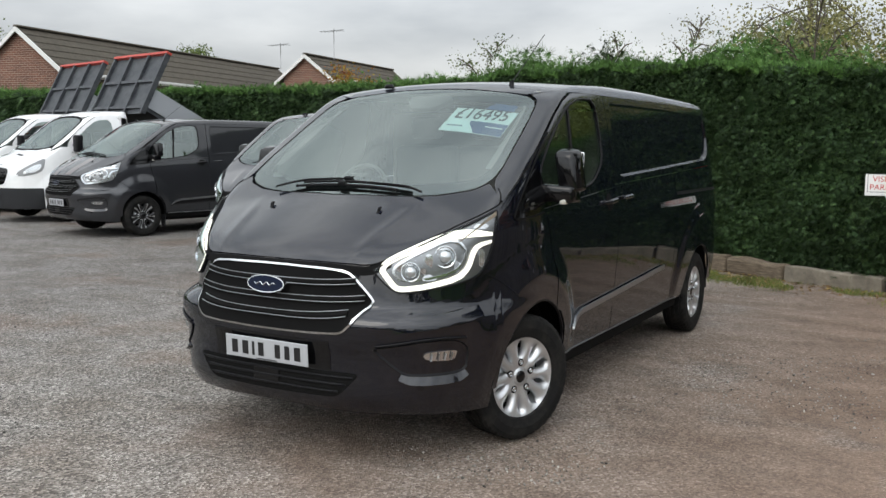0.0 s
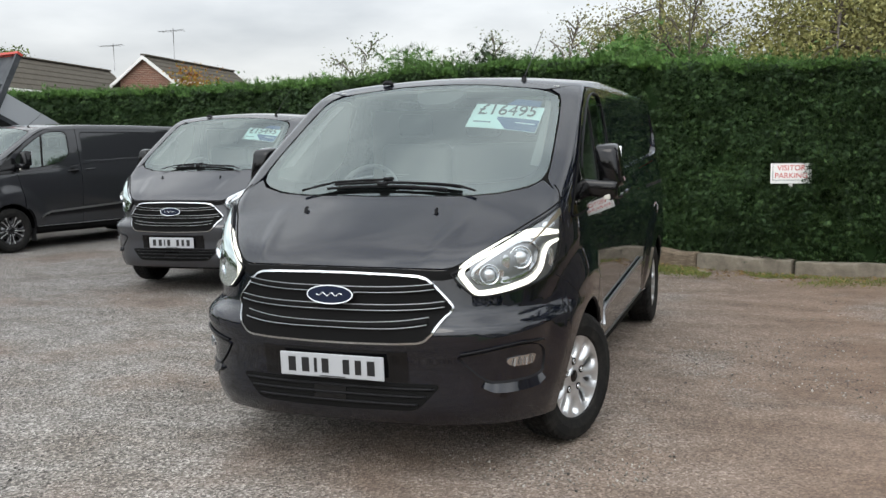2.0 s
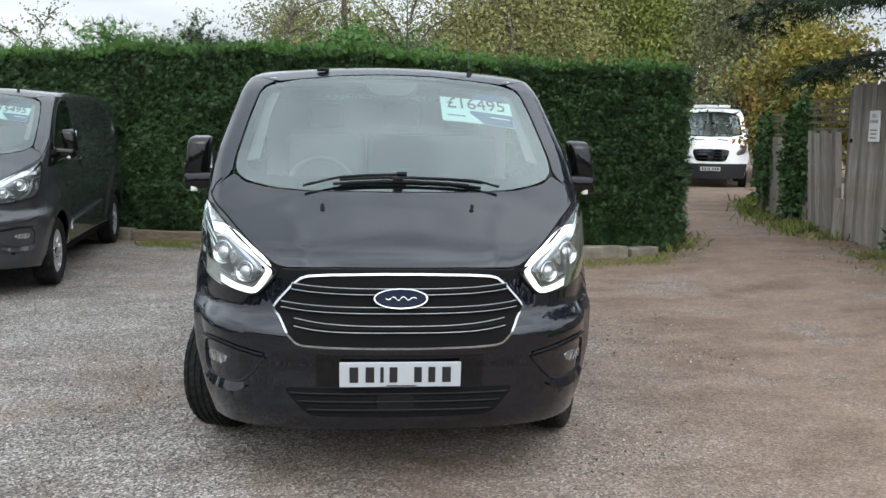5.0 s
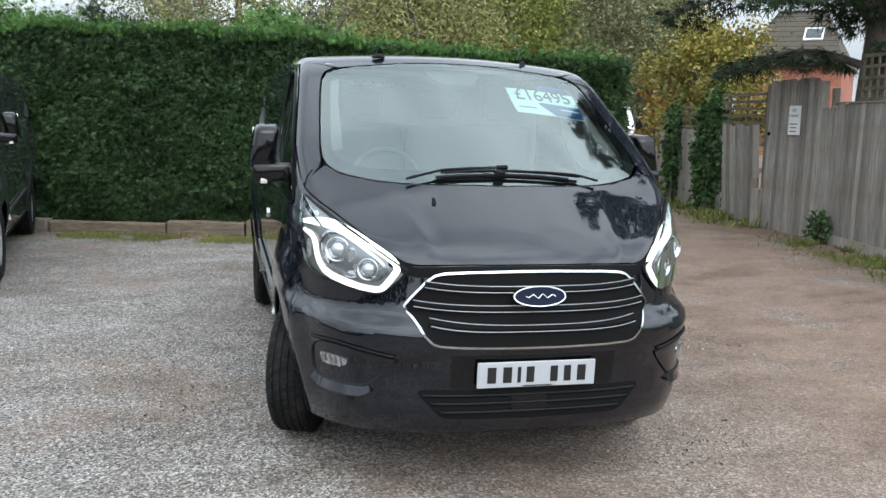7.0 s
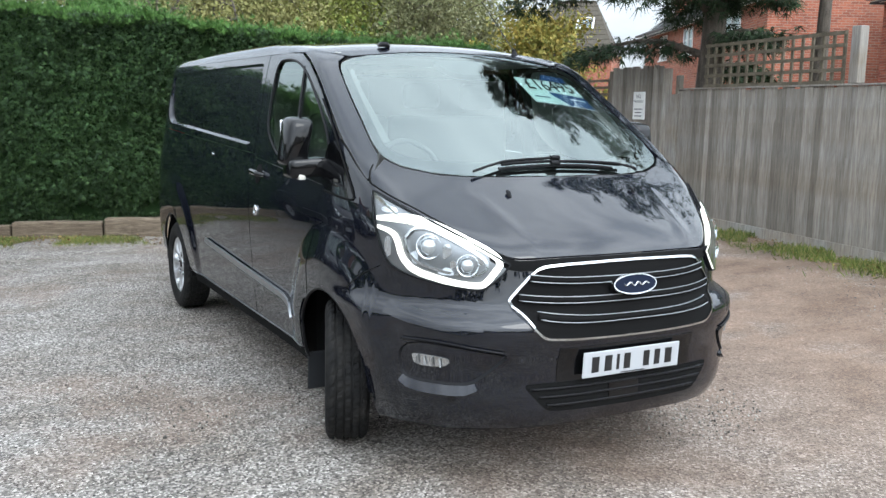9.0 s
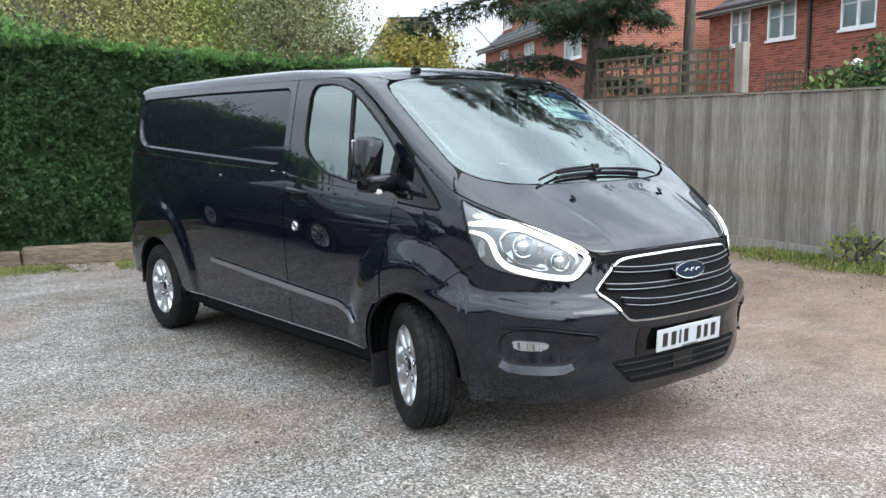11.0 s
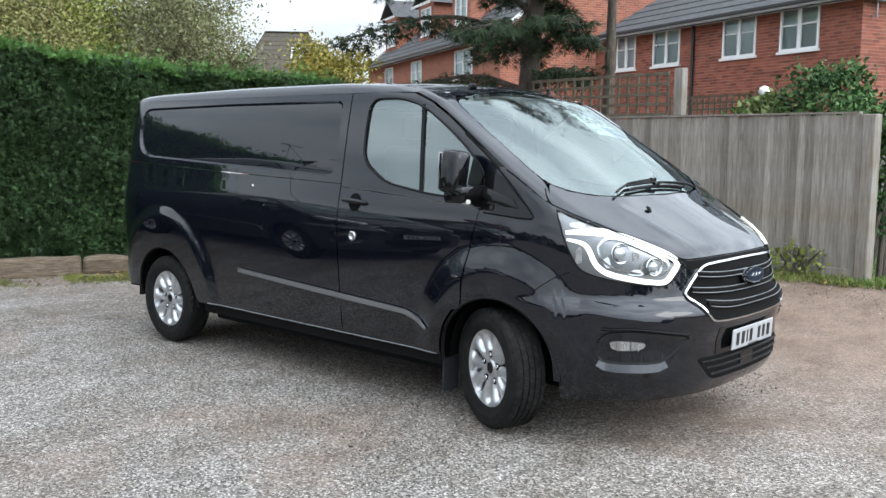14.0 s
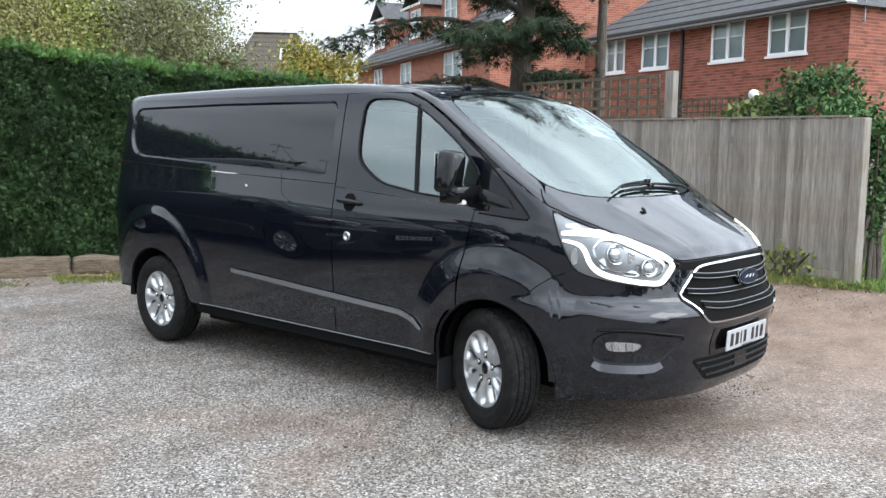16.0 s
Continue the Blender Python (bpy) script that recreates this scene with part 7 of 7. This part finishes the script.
words("lettering", "PARKING", 0.088, pose(0, -0.0135, 1.132, 90, 0, 0), M_SIGNRED, visitor)
no_park = thing("sign", pose(6.445, 6.6, 1.72, 0, 0, -95.6), "white no parking notice fixed to the gate", "sign")
part("sign_board", box(-0.14, 0.14, -0.012, 0.012, -0.2, 0.2, 0.003, 1), M_SIGN, no_park)
words("lettering", "NO", 0.075, pose(0, -0.0135, 0.13, 90, 0, 0), M_SIGNGREY, no_park)
words("lettering", "PARKING", 0.054, pose(0, -0.0135, 0.06, 90, 0, 0), M_SIGNGREY, no_park)
for zz, ww in ((-0.05, 0.1), (-0.1, 0.08), (-0.15, 0.09)):
    part("print_bar", box(-ww, ww, -0.0145, -0.0125, zz - 0.008, zz + 0.008), M_SIGNGREY, no_park)

# small things behind the fence
lamp_post = thing("garden_lamp", pose(9.5, 2.95, 0), "white globe garden lamp on a thin post", "lamp")
mesh_object("post", *tube([(0, 0, 0), (0, 0, 2.38)], 0.02, 8), M_GUTTER, lamp_post)
mesh_object("globe", *lathe([(0.0005, 2.36), (0.05, 2.375), (0.085, 2.44), (0.07, 2.51), (0.0005, 2.54)], 20, "z"), M_UPVC, lamp_post, "white globe")
bracket = thing("aerial_bracket", pose(16.62, 3.6, 0), "white aerial bracket with a pole on the house corner", "bracket")
mesh_object("pole", *tube([(0.0, -0.1, 4.4), (0.0, -0.1, 5.3)], 0.016, 6), M_LAMPGREY, bracket)
mesh_object("arm", *tube([(0.1, 0.22, 4.3), (0.0, -0.1, 4.46)], 0.016, 6), M_UPVC, bracket)
mesh_object("arm", *tube([(0.1, 0.22, 4.42), (0.0, -0.1, 4.46)], 0.012, 6), M_UPVC, bracket)
stub = thing("fence_stub", pose(6.5, 7.5, 0.15, 0, 4, 85), "short leaning fence board beside the gate", "post")
part("board", box(-0.09, 0.09, -0.012, 0.012, -0.02, 0.72, 0.004, 1), M_BOARD, stub)

# ---- white chassis-cab lorries ----
TRANSIT = Shell(
    top=[(-1.2, 0.95), (-0.98, 1.12), (-0.85, 1.2), (-0.6, 1.3), (-0.42, 1.37), (0.0, 1.65), (0.55, 2.06), (0.75, 2.15), (1.0, 2.19), (1.5, 2.2), (2.2, 2.2)],
    crown=[(-1.0, 0.16), (0.0, 0.13), (0.6, 0.08), (1.5, 0.05)],
    width=[(0.0, 0.9), (0.25, 0.95), (0.6, 0.99), (1.0, 1.0), (1.3, 0.985), (1.6, 0.94), (1.9, 0.87), (2.15, 0.78), (2.6, 0.6)],
    nose=[(0.0, -0.88), (0.3, -0.97), (0.6, -1.0), (0.9, -0.99), (1.1, -0.96), (1.5, -0.8), (2.2, -0.5)],
    rear=1.55, rear0=1.1, arches=(0.0,), ridge=0.0,
)


def lorry(m, label, tipped, bar=False):
    s = TRANSIT
    v = thing("lorry", m, label, "lorry", "white lorries")
    put = lambda name, vf, mt, lab="", parent=v: mesh_object(name, *vf, mt, parent, lab)
    arch_z = lambda y, R=0.42: 0.35 + np.sqrt(np.maximum(R * R - y ** 2, 0))
    zt = lin((0, 1.1), (20, 1.1), (30, 1.13), (46, 1.28), (55, 1.36), (66, 1.45), (80, 1.45))
    put("front_panel", quad(s, "P", const(-49.6), const(49.6), const(0.66), lambda u: zt(np.abs(u)), 70, 24), M_WHITE)
    put("front_bumper", quad(s, "P", const(-50.4), const(50.4), const(0.26), const(0.655), 60, 14, 0.004), M_ROUGHPLASTIC, "dark grey plastic bumper")
    hw = lin((-0.97, 0.6), (-0.8, 0.68), (-0.5, 0.84), (-0.3, 0.9))
    put("bonnet", quad(s, "T", lambda q: -hw(q), hw, lambda u: lin((0, -0.955), (0.4, -0.92), (0.6, -0.84))(np.abs(u)), lambda u: lin((0, -0.43), (0.5, -0.36), (0.8, -0.2), (0.9, -0.28))(np.abs(u)), 50, 24), M_WHITE)
    half = [(0, 0.585), (0.4, 0.575), (0.66, 0.52), (0.74, 0.42), (0.79, 0.05), (0.81, -0.16), (0.74, -0.24), (0.5, -0.36), (0, -0.425)]
    ws = outline(half + [(-x, y) for x, y in half[-2:0:-1]], 120, 1)
    put("windscreen_frit", band(s, "T", ws, inset(ws, 0.045), 3, 0.002, 0.002), M_FRIT)
    g = put("windscreen", disc(s, "T", ws, -0.004, 0.0), M_SCREEN, "reflecting windscreen")
    g.visible_shadow = False
    e1 = outline([(0.89, -0.29), (0.815, -0.18), (0.79, 0.05), (0.745, 0.42), (0.66, 0.53)], 24, 1, False)
    e2 = outline([(-0.28, 1.37), (0.0, 1.53), (0.5, 1.95), (0.75, 2.08)], 24, 1, False)
    A, B = s.at("T", e1[:, 0], e1[:, 1]), s.at("S", e2[:, 0], e2[:, 1])
    t = np.linspace(0.0, 1.0, 8)[:, None, None]
    pil = sheet(s, s.snap(A * (1 - t) + B * t))
    seam = lin((0.6, 0.25), (1.35, 0.12), (1.53, 0.03))
    wing = quad(s, "P", const(49.7), lambda q: np.degrees(np.arctan2(0.99, 0.35 - seam(q))), lambda u: np.where(u < 50.8, 0.26, arch_z(0.35 - 1.0 / np.tan(np.radians(u)))), zt, 40, 24)
    win = outline([(1.0, 2.0), (1.04, 1.7), (1.0, 1.42), (0.5, 1.36), (0.2, 1.4), (0.12, 1.5), (0.45, 1.8), (0.7, 1.98)], 80, 1)
    ro = outline([(1.2, 2.08), (1.2, 1.7), (1.2, 1.33), (0.6, 1.33), (0.12, 1.33), (0.03, 1.53), (0.5, 1.93), (0.75, 2.07)], 80, 1)
    k = int(np.argmin(np.linalg.norm(ro - ro.mean(0) - (win[0] - win.mean(0)) * 1.15, axis=1)))
    ro = np.roll(ro, -k, 0)
    for sx in (1, -1):
        fl = (lambda q: q) if sx > 0 else flip
        put("front_pillar", fl(pil), M_WHITE)
        put("wing", fl(wing), M_WHITE)
        d = put("door", fl(quad(s, "S", lambda q: np.where(q < 0.7, np.sqrt(np.maximum(0.44 ** 2 - (q - 0.35) ** 2, 0)), seam(q)), const(1.2), const(0.4), const(1.325), 30, 26)), M_WHITE)
        put("door_frame", fl(band(s, "S", ro, win, 4)), M_WHITE, "", d)
        gl = put("door_window", fl(disc(s, "S", win, -0.006, 0.0)), M_SIDEGLASS, "", d)
        gl.visible_shadow = False
        hl = outline([(28, 0.93), (32, 0.88), (44, 0.93), (50, 1.0), (52, 1.2), (50.5, 1.23), (43, 1.15), (33, 1.02)], 60, 1)
        lamp = put("headlamp", fl(disc(s, "P", hl, 0.006)), M_LAMPGREY, "grey headlamp")
        put("lamp_reflector", fl(disc(s, "P", outline([(34, 0.93), (43, 0.96), (48, 1.03), (49, 1.13), (42, 1.09), (35, 0.99)], 40, 1), 0.009)), M_REFLECTOR, "", lamp)
        mm = put("door_mirror", fl(tuple((lambda bm: ([q.co[:] for q in bm.verts], [tuple(q.index for q in f.verts) for f in bm.faces]))(shaped_box((1.02, 1.2), (0.12, 0.26), (1.35, 1.68), 0.035)))), M_PLASTIC, "black door mirror")
        put("mirror_arm", fl(tube([(0.95, 0.2, 1.4), (1.08, 0.19, 1.4)], 0.03, 8)), M_PLASTIC, "", mm)
        wheel(pose(sx * 0.88, 0, 0.345, 0, 0, 0 if sx > 0 else 180), v, "dark", 0.348)
        wheel(pose(sx * 0.88, 3.1, 0.345, 0, 0, 0 if sx > 0 else 180), v, "dark", 0.348)
    put("roof", quad(s, "R", lambda q: lin((0, 0.59), (33, 0.56), (42, 0.7), (60, 0.75))(np.abs(q)), const(1.46), const(-44), const(44), 24, 36), M_WHITE)
    part("cab_back", box(-0.85, 0.85, 1.2, 1.24, 0.5, 2.08), M_WHITE, v)
    gr = outline([(-0.42, 1.05), (0.42, 1.05), (0.48, 0.98), (0.4, 0.76), (0.34, 0.72), (-0.34, 0.72), (-0.4, 0.76), (-0.48, 0.98)], 80, 1)
    grl = put("grille", disc(s, "F", gr, 0.008), M_GLOSSBLACK, "black grille")
    for z0 in (0.8, 0.88, 0.96):
        put("grille_slat", tube(s.at("F", np.linspace(-0.4, 0.4, 20), np.full(20, z0), 0.014), 0.014, 6), M_PLASTIC, "", grl)
    th = np.linspace(0, 2 * np.pi, 30, endpoint=False)
    put("badge", disc(s, "F", np.stack([0.1 * np.cos(th), 0.93 + 0.04 * np.sin(th)], 1), 0.035, 0.02), M_BADGE, "blue oval badge", grl)
    plate_bars(v, pose(0, -1.02, 0.52))
    for xx in (-0.3, 0.3):
        put("bonnet_vent", quad(s, "T", const(xx - 0.13), const(xx + 0.13), const(-0.62), const(-0.56), 6, 3, 0.003, 0.003), M_PLASTIC)
    part("chassis", box(-0.45, 0.45, -0.7, 4.3, 0.35, 0.7), M_DARK, v)
    part("cab_floor", box(-0.85, 0.85, 0.48, 1.2, 0.4, 1.0), M_DARK, v)
    part("dashboard", box(-0.8, 0.8, -0.35, 0.2, 1.0, 1.34, 0.05, 2), M_TRIM, v)
    for xx in (-0.42, 0.35):
        part("seat", box(xx - 0.25, xx + 0.25, 0.95, 1.1, 1.0, 1.75, 0.05, 2), M_SEAT, v)
    # tipping body
    bed = new("tipper_body", None)
    bed.parent = v
    bed.matrix_basis = pose(0, 4.35, 0.85, -27 if tipped else 0, 0, 0)
    part("bed_floor", box(-1.0, 1.0, -3.0, 0, 0, 0.08), M_TIPPER, bed, "dark grey tipper floor")
    for sx in (-1, 1):
        part("drop_side", box(sx * 1.0 - 0.02, sx * 1.0 + 0.02, -2.96, 0, 0.08, 0.5), M_ALUSIDE, bed, "plain aluminium drop side")
    ht = 1.27 if tipped else 1.0
    part("headboard", box(-1.1, 1.1, -3.04, -3.0, -0.1, ht), M_TIPPER, bed, "dark steel headboard")
    for xx in (-1.1, -0.4, 0.34, 1.04):
        part("headboard_rib", box(xx, xx + 0.06, -3.11, -3.04, -0.1, ht), M_TIPPER, bed)
    for zz in (0.0, 0.62):
        part("headboard_rib", box(-1.04, 1.04, -3.095, -3.04, zz, zz + 0.06), M_TIPPER, bed)
    if tipped:
        part("warning_rail", box(-1.12, 1.12, -3.12, -3.0, 1.27, 1.32), M_REDRAIL, bed, "red painted rail")
    if bar:
        part("light_bar", box(-0.5, 0.5, 0.85, 1.05, 2.19, 2.27, 0.02, 2), M_UPVC, v, "white roof light bar")
    return v


M_TIPPER = mat("dark_tipper_steel", (0.035, 0.04, 0.047), 0.5, 0.2)
_v = coords(M_TIPPER)
link(M_TIPPER, ramp(M_TIPPER, noise_tex(M_TIPPER, _v, 6.0, 7.0, 0.7), (0.35, (0.022, 0.026, 0.032)), (0.75, (0.07, 0.075, 0.08))), bsdf(M_TIPPER).inputs["Base Color"])
M_ALUSIDE = mat("aluminium_side", (0.45, 0.47, 0.5), 0.4, 0.6)
M_REDRAIL = mat("red_rail", (0.4, 0.05, 0.035), 0.5)
lorry(pose(-13.25, 7.56, 0, 0, 0, -12.7), "white tipper lorry with its dark body raised", True)
lorry(pose(-16.3, 8.5, 0, 0, 0, -12.7), "second white tipper lorry with its body raised", True)
lorry(pose(9.44, 19.98, 0.13, 0, 0, -20), "white lorry with a roof light bar in the lane", False, True)


# ---- brickwork of the house that faces the yard ----
M_BRICKPIECE = mat("brick_piece", (0.36, 0.13, 0.075), 0.9)
_oi = nd(M_BRICKPIECE, "ShaderNodeObjectInfo")
_gi = nd(M_BRICKPIECE, "ShaderNodeNewGeometry")
_ad = nd(M_BRICKPIECE, "ShaderNodeMath")
_ad.operation = "ADD"
link(M_BRICKPIECE, _oi.outputs["Random"], _ad.inputs[0])
link(M_BRICKPIECE, _gi.outputs["Random Per Island"], _ad.inputs[1])
_fr = nd(M_BRICKPIECE, "ShaderNodeMath")
_fr.operation = "FRACT"
link(M_BRICKPIECE, _ad.outputs[0], _fr.inputs[0])
_tone = ramp(M_BRICKPIECE, _fr.outputs[0], (0.0, (0.155, 0.045, 0.031)), (0.5, (0.25, 0.076, 0.048)), (0.9, (0.32, 0.105, 0.066)), (1.0, (0.2, 0.08, 0.064)))
_spot = ramp(M_BRICKPIECE, noise_tex(M_BRICKPIECE, coords(M_BRICKPIECE), 1.4, 7.0, 0.7), (0.3, (0.82, 0.8, 0.78)), (0.7, (1.08, 1.07, 1.06)))
link(M_BRICKPIECE, mix(M_BRICKPIECE, 1.0, _tone, _spot, "MULTIPLY"), bsdf(M_BRICKPIECE).inputs["Base Color"])
bump(M_BRICKPIECE, noise_tex(M_BRICKPIECE, coords(M_BRICKPIECE), 40.0, 4.0), 0.4, 0.005)
M_MORTAR = mat("mortar", (0.42, 0.36, 0.3), 0.95)
_v = coords(M_MORTAR)
link(M_MORTAR, ramp(M_MORTAR, noise_tex(M_MORTAR, _v, 3.0, 7.0, 0.7), (0.3, (0.22, 0.18, 0.145)), (0.7, (0.34, 0.29, 0.24))), bsdf(M_MORTAR).inputs["Base Color"])


def brickwork(wall, m, L, z0, z1, holes, singles):
    """Bricks in stretcher bond, 5 mm proud of a wall face y = 0 that looks along -y."""
    bw, bh, j = 0.215, 0.065, 0.010
    shape = np.array([(x, y, z) for y in (0.01, -0.005) for x, z in ((0, 0), (bw, 0), (bw, bh), (0, bh))])
    faces = [(4, 5, 6, 7), (0, 1, 5, 4), (1, 2, 6, 5), (2, 3, 7, 6), (3, 0, 4, 7)]
    spots = []
    row = 0
    z = z0
    while z + bh < z1:
        x = 0.004 - (0.5 * (bw + j) if row % 2 else 0.0)
        while x < L:
            a, b = max(x, 0.0), min(x + bw, L)
            for h in holes:
                if z < h[3] - 0.03 and z + bh > h[2] - 0.04:
                    if h[0] <= a < h[1]:
                        a = h[1] + 0.004
                    elif a < h[0] < b:
                        b = h[0] - 0.004
            if b - a > 0.03:
                spots.append((a, b - a, z))
            x += bw + j
        z += bh + j
        row += 1
    me = bpy.data.meshes.new("brick")
    me.from_pydata([tuple(v) for v in shape], [], faces)
    me.materials.append(M_BRICKPIECE)
    whole = [q for q in spots if q[1] > bw - 0.001]
    chosen = set(whole[-singles:]) if singles else set()
    V, F = [], []
    for q in spots:
        if q in chosen:
            ob = new("brick", me)
            ob.parent = wall
            ob.matrix_basis = m @ Matrix.Translation((q[0], 0, q[2]))
        else:
            k = len(V)
            V += [tuple((m @ Vector((q[0] + p[0] * q[1] / bw, p[1], q[2] + p[2])))) for p in shape]
            F += [tuple(i + k for i in f) for f in faces]
    mesh_object("brickwork", V, F, M_BRICKPIECE, wall, "", False)["kind"] = "stuff"


_walls = [o for o in house_a.children if o.name.startswith("wall") or o.name.startswith("side_wall")]
for o in _walls:
    o.data.materials[0] = M_MORTAR
_front = _walls[0]
brickwork(_front, Matrix.Identity(4), (Vector((20.45, 13.09)) - Vector((16.39, 3.73))).length, 1.7, 4.95, [(x - w / 2, x + w / 2, z, z + hh) for x, z, w, hh in ((8.43, 3.84, 1.2, 1.06), (6.43, 3.84, 1.2, 1.06), (3.52, 3.84, 1.2, 1.06), (1.62, 3.84, 0.95, 1.06))], 290)
_end = [o for o in house_a.children if o.name.startswith("side_wall")][1]
brickwork(_end, Matrix.Translation(((Vector((20.45, 13.09)) - Vector((16.39, 3.73))).length, 0.0, 0.0)) @ Matrix.Rotation(math.radians(90), 4, "Z"), 3.6, 1.7, 4.95, [], 0)
